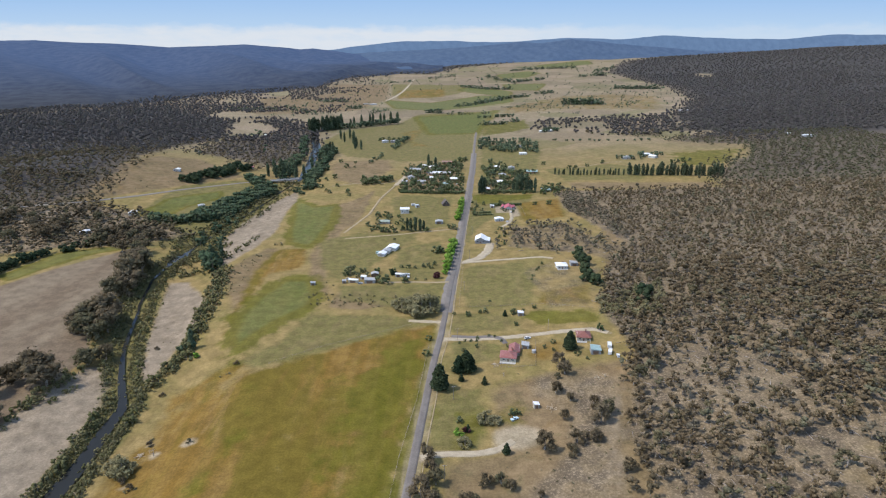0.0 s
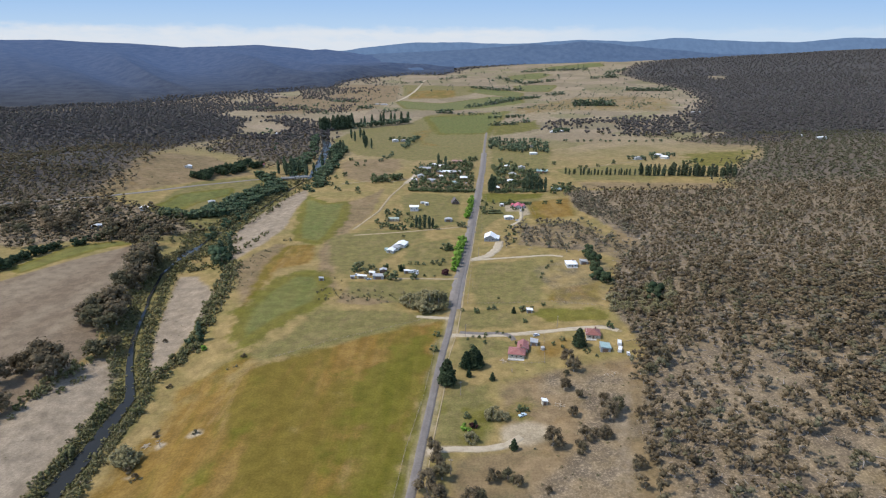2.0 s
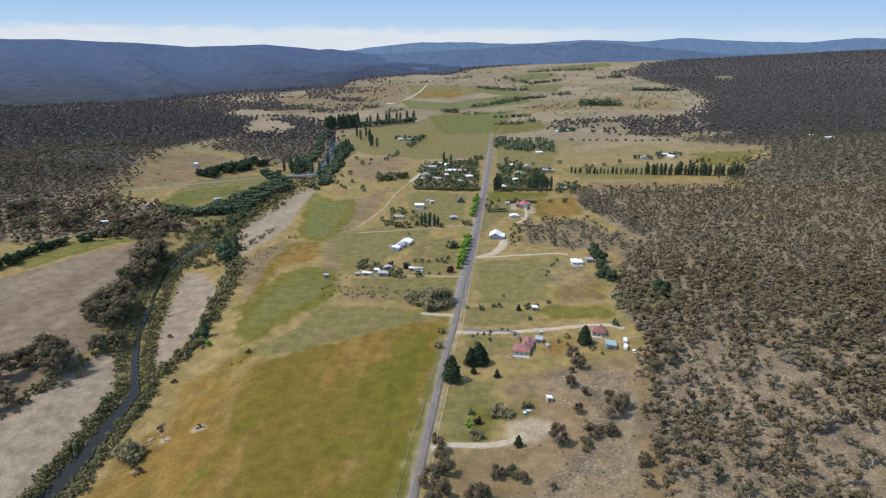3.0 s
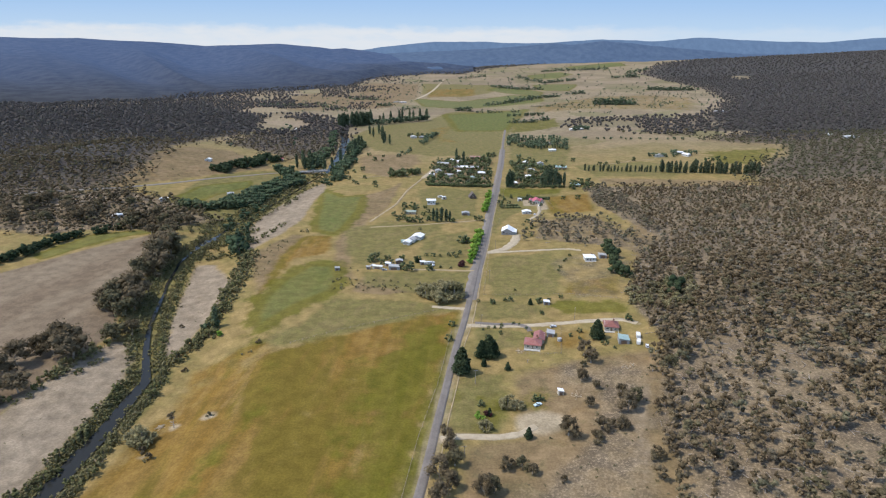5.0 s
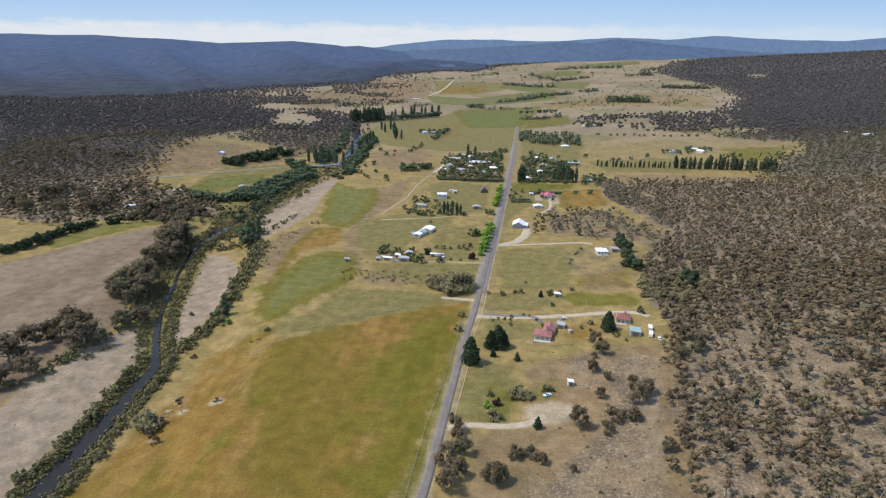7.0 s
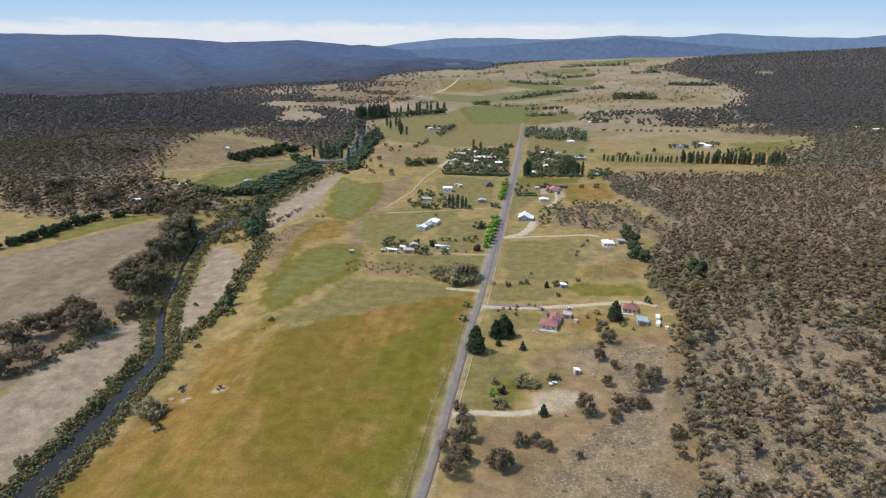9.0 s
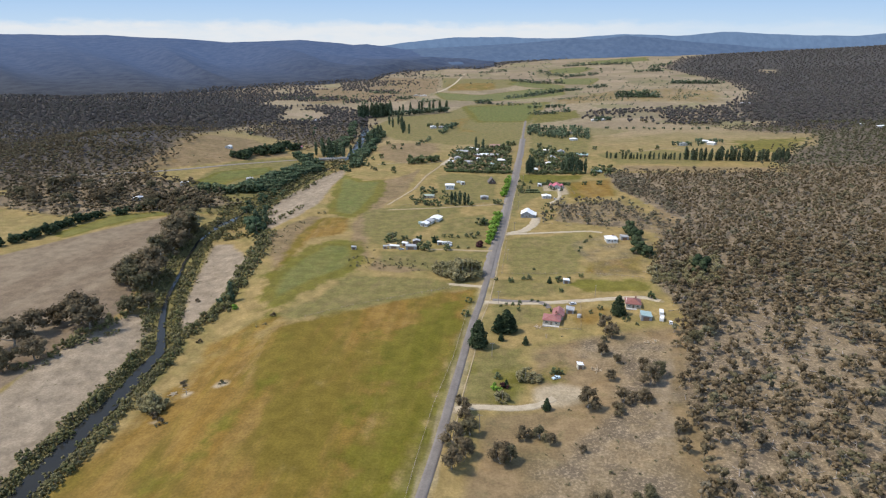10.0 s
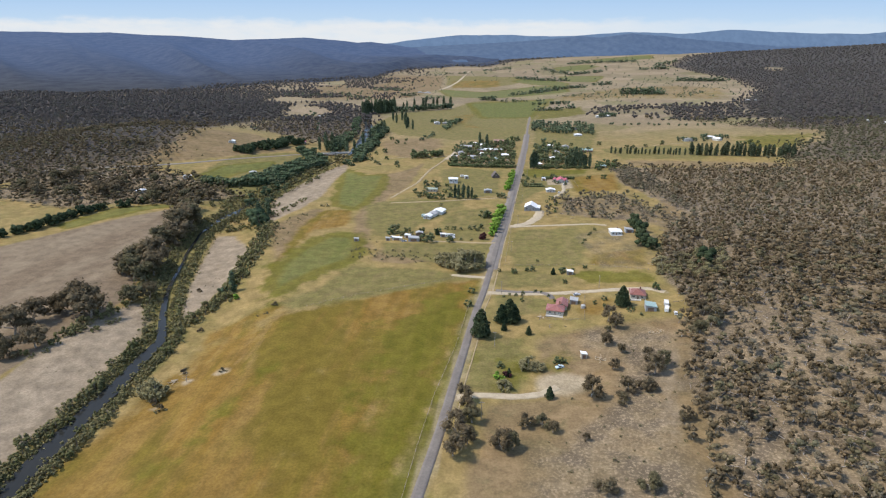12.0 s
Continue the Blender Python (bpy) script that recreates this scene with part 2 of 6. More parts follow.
SANDS = [
    (1.0, 8, [(-191, 368), (-176, 365), (-150, 329), (-143, 299), (-143, 275), (-142, 254), (-144, 234), (-154, 246), (-164, 278), (-173, 306), (-182, 339)]),
    (1.0, 7, [(-167, 254), (-156, 231), (-149, 201), (-149, 180), (-148, 165), (-144, 110), (-180, 110), (-184, 165), (-188, 200), (-187, 225), (-183, 237), (-182, 254)]),
    (0.95, 10, [(-188, 463), (-191, 507), (-184, 590), (-168, 638), (-157, 604), (-152, 528), (-143, 466), (-148, 422), (-158, 388), (-163, 379), (-175, 415)]),
    (0.9, 14, [(-410, 508), (-376, 537), (-338, 527), (-357, 505), (-400, 494)]),
    (0.5, 12, [(66, 150), (72, 188), (84, 222), (78, 225), (60, 190), (52, 150)]),
]
THIN_SCRUB = [(0.6, 22, [(6, 110), (12, 150), (36, 172), (46, 200), (34, 214), (30, 226), (44, 236), (70, 234), (88, 228), (72, 188), (66, 110)]), (0.45, 10, [(52, 370), (60, 300), (92, 300), (112, 370), (108, 398), (96, 400)])]
TILLED = [(1.0, 6, [(-330, 300), (-284, 391), (-251, 436), (-222, 385), (-216, 348), (-212, 305), (-200, 290), (-186, 262), (-187, 236), (-188, 200), (-190, 130), (-330, 120)])]


def zone(rows, x, y):
    v = np.zeros(np.shape(x))
    for strength, edge, poly in rows:
        v = np.maximum(v, strength * inside(poly, x, y, edge))
    return v


def mesh_from(name, verts, quads, materials=(), attrs=None, smooth_faces=False):
    """A mesh from arrays of places and of four-cornered faces."""
    me = bpy.data.meshes.new(name)
    verts, quads = np.asarray(verts, np.float32), np.asarray(quads, np.int32)
    n = len(quads)
    me.vertices.add(len(verts))
    me.vertices.foreach_set("co", verts.ravel())
    me.loops.add(n * 4)
    me.loops.foreach_set("vertex_index", quads.ravel())
    me.polygons.add(n)
    me.polygons.foreach_set("loop_start", np.arange(0, n * 4, 4, dtype=np.int32))
    me.polygons.foreach_set("use_smooth", np.full(n, smooth_faces))
    for key, vals in (attrs or {}).items():
        vals = np.asarray(vals, np.float32)
        if vals.ndim == 1:
            me.attributes.new(key, "FLOAT", "POINT").data.foreach_set("value", vals)
        else:
            me.attributes.new(key, "FLOAT_COLOR", "POINT").data.foreach_set("color", vals.ravel())
    for m in materials:
        me.materials.append(m)
    me.update(calc_edges=True)
    return me


def sheet(xs, ys):
    """Corner places and faces of a net over the plan."""
    gx, gy = np.meshgrid(xs, ys)
    nx, ny = len(xs), len(ys)
    i = np.arange(nx * ny).reshape(ny, nx)
    quads = np.stack([i[:-1, :-1], i[:-1, 1:], i[1:, 1:], i[1:, :-1]], -1).reshape(-1, 4)
    return gx.ravel(), gy.ravel(), quads


def steps(a, b, first, growth, cap):
    """Marks from a to b whose spacing grows."""
    out, v, s = [a], a, first
    while v < b:
        v += s
        s = min(s * growth, cap)
        out.append(v)
    return out


def strip(name, line, half, lift, material, parent=None, width_noise=0.0, step=4.0, seed=5):
    """A ribbon along a line of the plan that lies on the land, with a rounded crown."""
    pts = []
    for (x0, y0), (x1, y1) in zip(line[:-1], line[1:]):
        n = max(1, int(math.hypot(x1 - x0, y1 - y0) / step))
        pts += [(x0 + (x1 - x0) * k / n, y0 + (y1 - y0) * k / n) for k in range(n)]
    pts = np.array(pts + [line[-1]], float)
    for _ in range(3):
        pts[1:-1] = (pts[:-2] + 2 * pts[1:-1] + pts[2:]) / 4
    d = np.gradient(pts, axis=0)
    d /= np.linalg.norm(d, axis=1)[:, None]
    side = np.stack([d[:, 1], -d[:, 0]], 1)
    rng = np.random.default_rng(seed)
    rows = []
    for k in (-1.0, -0.92, -0.4, 0.0, 0.4, 0.92, 1.0):
        w = half * (1 + width_noise * rng.normal(size=len(pts)) * (abs(k) > 0.9))
        p = pts + side * (k * w)[:, None]
        z = ground_z(p[:, 0], p[:, 1]) + (lift * (1.25 - 0.25 * abs(k)) if abs(k) < 0.99 else -0.25)
        rows.append(np.column_stack([p, z]))
    v = np.stack(rows, 1).reshape(-1, 3)
    i = np.arange(len(pts) * 7).reshape(len(pts), 7)
    q = np.stack([i[:-1, :-1], i[:-1, 1:], i[1:, 1:], i[1:, :-1]], -1).reshape(-1, 4)
    ob = new(name, mesh_from(name, v, q, [material], smooth_faces=True))
    ob.parent = parent
    return ob

# ---- materials ----
def surface(name, rough=0.8, metal=0.0, spec=0.3):
    m = bpy.data.materials.new(name)
    m.use_nodes = True
    b = m.node_tree.nodes["Principled BSDF"]
    b.inputs["Roughness"].default_value, b.inputs["Metallic"].default_value = rough, metal
    b.inputs["Specular IOR Level"].default_value = spec
    return m, m.node_tree, b


def node(nt, kind, **vals):
    n = nt.nodes.new("ShaderNode" + kind)
    for k, v in vals.items():
        n.inputs[k.replace("_", " ")].default_value = v
    return n


def noise_at(nt, scale, detail=4.0, stretch=None, turn=0.0, coord="Position"):
    """Noise over world places (scale: waves in a metre), or over the object's own space."""
    if coord == "Position":
        out = nt.nodes.new("ShaderNodeNewGeometry").outputs["Position"]
    else:
        out = nt.nodes.new("ShaderNodeTexCoord").outputs["Object"]
    if stretch:
        mp = nt.nodes.new("ShaderNodeMapping")
        mp.inputs["Scale"].default_value = stretch
        mp.inputs["Rotation"].default_value = (0, 0, radians(turn))
        nt.links.new(out, mp.inputs["Vector"])
        out = mp.outputs[0]
    n = node(nt, "TexNoise", Scale=scale, Detail=detail, Roughness=0.6)
    nt.links.new(out, n.inputs["Vector"])
    return n.outputs["Fac"]


def span(nt, value, a, b, lo=0.0, hi=1.0):
    n = node(nt, "MapRange")
    n.interpolation_type = "SMOOTHSTEP"
    for k, v in zip((1, 2, 3, 4), (a, b, lo, hi)):
        n.inputs[k].default_value = v
    nt.links.new(value, n.inputs[0])
    return n.outputs[0]


def math_of(nt, op, a, b):
    n = nt.nodes.new("ShaderNodeMath")
    n.operation = op
    for i, v in enumerate((a, b)):
        if isinstance(v, (int, float)):
            n.inputs[i].default_value = v
        else:
            nt.links.new(v, n.inputs[i])
    return n.outputs[0]


def blend(nt, fac, a, b, kind="MIX"):
    n = nt.nodes.new("ShaderNodeMix")
    n.data_type, n.blend_type = "RGBA", kind
    for i, v in ((0, fac), (6, a), (7, b)):
        if isinstance(v, (int, float)):
            n.inputs[i].default_value = v
        elif isinstance(v, tuple):
            n.inputs[i].default_value = (*v, 1)
        else:
            nt.links.new(v, n.inputs[i])
    return n.outputs[2]


def scaled(nt, colour, value):
    """A colour times a value."""
    n = nt.nodes.new("ShaderNodeVectorMath")
    n.operation = "SCALE"
    if isinstance(colour, tuple):
        n.inputs[0].default_value = colour
    else:
        nt.links.new(colour, n.inputs[0])
    nt.links.new(value, n.inputs[3])
    return n.outputs[0]


def bumped(nt, b, height, strength, distance):
    n = node(nt, "Bump", Strength=strength, Distance=distance)
    nt.links.new(height, n.inputs["Height"])
    nt.links.new(n.outputs[0], b.inputs["Normal"])


def finish(nt, b, colour):
    nt.links.new(colour, b.inputs["Base Color"])


def ground_material():
    m, nt, b = surface("land", 0.95, 0, 0.1)
    z1, z2 = nt.nodes.new("ShaderNodeAttribute"), nt.nodes.new("ShaderNodeAttribute")
    z1.attribute_name, z2.attribute_name = "zones", "covers"
    s1, s2 = nt.nodes.new("ShaderNodeSeparateColor"), nt.nodes.new("ShaderNodeSeparateColor")
    nt.links.new(z1.outputs["Color"], s1.inputs[0])
    nt.links.new(z2.outputs["Color"], s2.inputs[0])
    big, mid, fine = noise_at(nt, 0.011, 3), noise_at(nt, 0.06, 5), noise_at(nt, 0.9, 4)
    streak = noise_at(nt, 0.11, 4, (1, 0.13, 1), -4)
    tuft = noise_at(nt, 0.28, 3)

    def zone_fac(sock, edge=0.55, src=mid):
        return span(nt, math_of(nt, "ADD", sock, math_of(nt, "MULTIPLY", math_of(nt, "SUBTRACT", src, 0.5), edge)), 0.3, 0.72)

    z3 = nt.nodes.new("ShaderNodeAttribute")
    z3.attribute_name = "tones"
    s3 = nt.nodes.new("ShaderNodeSeparateColor")
    nt.links.new(z3.outputs["Color"], s3.inputs[0])
    patch = noise_at(nt, 0.03, 4)
    dry = blend(nt, span(nt, mid, 0.35, 0.65), (0.356, 0.253, 0.103), (0.301, 0.214, 0.081))
    olive = blend(nt, span(nt, tuft, 0.3, 0.7), (0.246, 0.197, 0.067), (0.300, 0.228, 0.089))
    col = blend(nt, span(nt, patch, 0.4, 0.62), dry, olive)
    cells = node(nt, "TexVoronoi", Scale=0.0075, Randomness=0.85)
    warp = nt.nodes.new("ShaderNodeVectorMath")
    warp.operation = "ADD"
    nt.links.new(nt.nodes.new("ShaderNodeNewGeometry").outputs["Position"], warp.inputs[0])
    nt.links.new(scaled(nt, (60.0, 60.0, 0.0), mid), warp.inputs[1])
    nt.links.new(warp.outputs[0], cells.inputs["Vector"])
    paddock = nt.nodes.new("ShaderNodeSeparateColor")
    nt.links.new(cells.outputs["Color"], paddock.inputs[0])
    # far paddocks, paled to grey-pink: air haze put into the base colour
    hazed_land = blend(nt, span(nt, patch, 0.4, 0.65), (0.324, 0.254, 0.157), (0.270, 0.211, 0.124))
    hazed_land = blend(nt, span(nt, paddock.outputs[0], 0.6, 0.8, 0, 0.55), hazed_land, (0.22, 0.205, 0.09))
    hazed_land = blend(nt, span(nt, paddock.outputs[1], 0.4, 0.65, 0, 0.7), hazed_land, (0.33, 0.25, 0.165))
    hazed_land = scaled(nt, hazed_land, span(nt, paddock.outputs[2], 0, 1, 0.86, 1.1))
    col = blend(nt, s3.outputs[1], col, hazed_land)
    brown = blend(nt, span(nt, patch, 0.38, 0.64), (0.285, 0.197, 0.108), (0.225, 0.160, 0.082))
    brown = blend(nt, span(nt, noise_at(nt, 0.1, 4), 0.52, 0.68, 0, 0.7), brown, (0.175, 0.142, 0.072))
    brown = blend(nt, span(nt, noise_at(nt, 0.05, 3), 0.58, 0.72, 0, 0.55), brown, (0.29, 0.17, 0.075))
    col = blend(nt, math_of(nt, "MULTIPLY", zone_fac(s3.outputs[0], 0.9), 0.9), col, brown)
    dull = blend(nt, span(nt, tuft, 0.3, 0.7), (0.178, 0.159, 0.051), (0.224, 0.184, 0.069))
    dull = blend(nt, span(nt, noise_at(nt, 0.09, 4, (1, 0.45, 1), -6), 0.5, 0.66, 0, 0.7), dull, (0.24, 0.185, 0.08))
    col = blend(nt, math_of(nt, "MULTIPLY", zone_fac(z2.outputs["Alpha"], 0.9), 0.9), col, dull)
    orange = blend(nt, span(nt, streak, 0.28, 0.72), (0.235, 0.137, 0.028), (0.29, 0.18, 0.052))
    swath = noise_at(nt, 0.028, 4, (1, 0.3, 1), -24)
    orange = blend(nt, span(nt, swath, 0.42, 0.56, 0, 0.9), orange, (0.178, 0.132, 0.022))
    orange = blend(nt, span(nt, noise_at(nt, 0.06, 5, (1, 0.22, 1), -22), 0.56, 0.68, 0, 0.7), orange, (0.31, 0.20, 0.075))
    col = blend(nt, zone_fac(s1.outputs[1], 0.9), col, orange)
    green = blend(nt, span(nt, streak, 0.35, 0.65), (0.128, 0.122, 0.012), (0.172, 0.145, 0.022))
    green = blend(nt, span(nt, tuft, 0.25, 0.75, 0.0, 0.5), green, (0.135, 0.134, 0.02))
    green = blend(nt, span(nt, swath, 0.56, 0.68, 0, 0.6), green, (0.215, 0.155, 0.032))
    vivid = blend(nt, span(nt, streak, 0.3, 0.7), (0.118, 0.15, 0.04), (0.155, 0.165, 0.05))
    vivid = blend(nt, span(nt, noise_at(nt, 0.12, 5), 0.53, 0.68, 0, 0.6), vivid, (0.215, 0.185, 0.07))
    green = blend(nt, span(nt, math_of(nt, "ADD", s1.outputs[0], math_of(nt, "MULTIPLY", math_of(nt, "SUBTRACT", big, 0.5), 0.6)), 0.95, 1.3, 0, 0.9), green, vivid)
    col = blend(nt, math_of(nt, "MULTIPLY", zone_fac(s1.outputs[0], 1.7), 0.8), col, green)
    tilled = blend(nt, span(nt, noise_at(nt, 0.035, 4, (1, 0.25, 1), -35), 0.35, 0.65), (0.215, 0.156, 0.10), (0.278, 0.212, 0.14))
    col = blend(nt, zone_fac(s2.outputs[1], 0.25), col, tilled)
    litter = blend(nt, span(nt, tuft, 0.3, 0.7), (0.224, 0.168, 0.102), (0.296, 0.225, 0.141))
    litter = blend(nt, span(nt, mid, 0.45, 0.62, 0, 0.7), litter, (0.15, 0.116, 0.082))
    litter = blend(nt, span(nt, fine, 0.5, 0.64, 0, 0.62), litter, (0.418, 0.315, 0.200))
    litter = blend(nt, span(nt, noise_at(nt, 0.55, 3), 0.54, 0.68, 0, 0.55), litter, (0.135, 0.11, 0.07))
    # dark litter, with crown shade and bluish haze put into the colour
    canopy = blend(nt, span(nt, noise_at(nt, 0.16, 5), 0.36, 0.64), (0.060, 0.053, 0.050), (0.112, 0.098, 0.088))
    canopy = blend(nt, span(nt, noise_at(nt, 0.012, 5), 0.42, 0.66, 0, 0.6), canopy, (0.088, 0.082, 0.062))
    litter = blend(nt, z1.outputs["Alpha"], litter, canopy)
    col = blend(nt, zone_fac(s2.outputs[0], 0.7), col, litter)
    sand = blend(nt, span(nt, mid, 0.3, 0.7), (0.362, 0.285, 0.198), (0.315, 0.245, 0.168))
    sand = blend(nt, span(nt, mid, 0.55, 0.7, 0, 0.5), sand, (0.29, 0.225, 0.145))
    sand = scaled(nt, sand, span(nt, noise_at(nt, 0.14, 5), 0.3, 0.7, 0.86, 1.1))
    col = blend(nt, zone_fac(s1.outputs[2], 0.9), col, sand)
    col = blend(nt, zone_fac(s2.outputs[2], 0.25, mid), col, blend(nt, span(nt, tuft, 0.3, 0.7), (0.46, 0.37, 0.245), (0.39, 0.31, 0.20)))
    col = scaled(nt, col, span(nt, noise_at(nt, 0.13, 6), 0.3, 0.7, 0.82, 1.18))
    col = scaled(nt, col, span(nt, fine, 0.25, 0.75, 0.57, 0.82))
    finish(nt, b, col)
    bumped(nt, b, fine, 0.2, 0.1)
    return m


def leaf_material(name, dark, light, odd=None, vary=0.3):
    """Foliage: each tree has a tint, each spray its own shade."""
    m, nt, b = surface(name, 0.9, 0, 0.06)
    g = nt.nodes.new("ShaderNodeNewGeometry")
    a = nt.nodes.new("ShaderNodeAttribute")
    a.attribute_name = "tint"
    info = nt.nodes.new("ShaderNodeObjectInfo")
    tint = math_of(nt, "FRACT", math_of(nt, "ADD", a.outputs["Fac"], info.outputs["Random"]), 0)
    col = blend(nt, tint, dark, light)
    if odd:
        col = blend(nt, span(nt, math_of(nt, "FRACT", math_of(nt, "MULTIPLY", tint, 7.3), 0), 0.6, 0.95), col, odd)
    col = scaled(nt, col, span(nt, g.outputs["Random Per Island"], 0, 1, 1 - vary, 1 + vary))
    spray = noise_at(nt, 1.6, 4)
    col = scaled(nt, col, span(nt, spray, 0.3, 0.7, 0.68, 1.3))
    bumped(nt, b, spray, 0.6, 0.3)
    finish(nt, b, col)
    thin, mx = nt.nodes.new("ShaderNodeBsdfTranslucent"), nt.nodes.new("ShaderNodeMixShader")
    nt.links.new(col, thin.inputs[0])
    mx.inputs[0].default_value = 0.25
    nt.links.new(b.outputs[0], mx.inputs[1])
    nt.links.new(thin.outputs[0], mx.inputs[2])
    nt.links.new(mx.outputs[0], nt.nodes["Material Output"].inputs[0])
    return m


def plain(name, colour, second=None, scale=1.5, rough=0.8, metal=0.0, bump=0.0, spec=0.3):
    """A worn surface: two shades in patches, and fine grain."""
    m, nt, b = surface(name, rough, metal, spec)
    second = second or tuple(c * 0.72 for c in colour)
    col = blend(nt, span(nt, noise_at(nt, scale, 5), 0.35, 0.68), colour, second)
    col = scaled(nt, col, span(nt, noise_at(nt, scale * 9, 3), 0.2, 0.8, 0.88, 1.12))
    finish(nt, b, col)
    if bump:
        bumped(nt, b, noise_at(nt, scale * 6, 4), 0.5, bump)
    return m


def iron_roof(name, colour, rust=(0.30, 0.17, 0.10), worn=0.35):
    """Painted corrugated iron: ribs down the slope, faded and rusted in patches."""
    m, nt, b = surface(name, 0.5, 0.0, 0.4)
    tc = nt.nodes.new("ShaderNodeTexCoord")
    w = node(nt, "TexWave", Scale=1.3, Distortion=0.0)
    w.bands_direction = "Y"
    nt.links.new(tc.outputs["Object"], w.inputs["Vector"])
    col = blend(nt, span(nt, noise_at(nt, 0.5, 5), 0.4, 0.75, 0, worn), colour, rust)
    col = scaled(nt, col, span(nt, noise_at(nt, 2.5, 3), 0.2, 0.8, 0.85, 1.12))
    col = scaled(nt, col, span(nt, w.outputs["Fac"], 0, 1, 0.9, 1.05))
    finish(nt, b, col)
    bumped(nt, b, w.outputs["Fac"], 0.5, 0.03)
    return m


def boards(name, colour):
    """Painted weatherboards."""
    m, nt, b = surface(name, 0.7)
    w = node(nt, "TexWave", Scale=2.2, Distortion=0.0)
    w.bands_direction = "Z"
    w.wave_profile = "SAW"
    tc = nt.nodes.new("ShaderNodeTexCoord")
    nt.links.new(tc.outputs["Object"], w.inputs["Vector"])
    col = scaled(nt, colour, span(nt, noise_at(nt, 0.9, 5), 0.3, 0.75, 0.8, 1.05))
    finish(nt, b, col)
    bumped(nt, b, w.outputs["Fac"], 0.6, 0.02)
    return m


LAND = ground_material()
ASPHALT = plain("asphalt", (0.142, 0.122, 0.106), (0.172, 0.15, 0.13), 0.12, 0.9, bump=0.01)
GRAVEL = plain("gravel", (0.40, 0.33, 0.23), (0.32, 0.26, 0.175), 0.3, 0.95, bump=0.03)
VERGE = plain("verge_gravel", (0.33, 0.255, 0.15), (0.25, 0.19, 0.105), 0.2, 0.95, bump=0.03)
GUM_LEAF = leaf_material("gum_leaf", (0.119, 0.090, 0.052), (0.184, 0.137, 0.081), (0.137, 0.118, 0.066))
OLIVE_LEAF = leaf_material("olive_leaf", (0.134, 0.126, 0.064), (0.211, 0.186, 0.105))
# far forest foliage: bluish-grey air haze is put into its base colour
HAZED_FOREST_LEAF = leaf_material("hazed_forest_leaf", (0.079, 0.070, 0.067), (0.110, 0.098, 0.090), (0.098, 0.094, 0.079), 0.12)
MID_LEAF = leaf_material("mid_gum_leaf", (0.102, 0.079, 0.047), (0.163, 0.127, 0.078), (0.123, 0.109, 0.061), 0.16)
BANK_LEAF = leaf_material("bank_leaf", (0.123, 0.124, 0.052), (0.210, 0.181, 0.089))
BELT_LEAF = leaf_material("belt_leaf", (0.072, 0.099, 0.061), (0.123, 0.151, 0.087))
YOUNG_LEAF = leaf_material("young_gum_leaf", (0.098, 0.096, 0.055), (0.138, 0.130, 0.078), (0.112, 0.094, 0.060), 0.15)
ROW_LEAF = leaf_material("windbreak_leaf", (0.075, 0.092, 0.055), (0.115, 0.13, 0.075))
SCRUB_LEAF = leaf_material("scrub_leaf", (0.145, 0.12, 0.08), (0.20, 0.168, 0.115), (0.15, 0.14, 0.085), 0.2)
SILVER_LEAF = leaf_material("grey_green_leaf", (0.180, 0.162, 0.080), (0.253, 0.222, 0.121))
PINE_LEAF = leaf_material("conifer_leaf", (0.036, 0.055, 0.029), (0.065, 0.083, 0.042))
DARK_LEAF = leaf_material("dark_leaf", (0.085, 0.110, 0.048), (0.152, 0.158, 0.080))
WILLOW_LEAF = leaf_material("willow_leaf", (0.059, 0.090, 0.050), (0.102, 0.124, 0.069))
BRIGHT_LEAF = leaf_material("bright_leaf", (0.143, 0.260, 0.036), (0.202, 0.305, 0.058))
PURPLE_LEAF = leaf_material("purple_leaf", (0.05, 0.022, 0.024), (0.07, 0.03, 0.03))
BARK = plain("bark", (0.20, 0.165, 0.13), (0.11, 0.085, 0.065), 0.8, 0.9, bump=0.03)
PALE_BARK = plain("pale_bark", (0.36, 0.32, 0.27), (0.22, 0.18, 0.15), 0.6, 0.85)
WATER, wnt, wb = surface("river_water", 0.15, 0, 0.07)
finish(wnt, wb, blend(wnt, noise_at(wnt, 0.05), (0.018, 0.019, 0.018), (0.03, 0.029, 0.024)))
bumped(wnt, wb, noise_at(wnt, 0.7, 3), 0.12, 0.04)

# ---- the land itself ----
xs = [-v for v in steps(330, 3900, 4, 1.09, 60)][::-1] + list(np.arange(-327, 330, 3.0)) + steps(330, 3900, 4, 1.09, 60)
ys = [-700, -300, -60, 20] + list(np.arange(60, 640, 3.0)) + steps(640, 4060, 3.5, 1.035, 40)
gx, gy, quads = sheet(xs, ys)
rough_z = (fbm(gx, gy, 22, 1) - 0.5) * 0.8 + (fbm(gx, gy, 160, 2) - 0.5) * (3.0 + 22 * smooth(900, 2500, gy) * smooth(200, 900, abs(gx - 60)))
near_road = near_line(MAIN_ROAD, gx, gy, 12, 14)
gzz = ground_z(gx, gy)
bush = np.maximum(forest(gx, gy), zone(THIN_SCRUB, gx, gy))
paths = np.zeros(len(gx))
for half, line in GRAVEL_WAYS:
    paths = np.maximum(paths, near_line(line, gx, gy, half, 3.0) * 0.9)
paths = np.maximum(paths, 0.85 * inside([(18, 181), (19, 194), (30, 196), (39, 193), (38, 184), (30, 180)], gx, gy, 9))
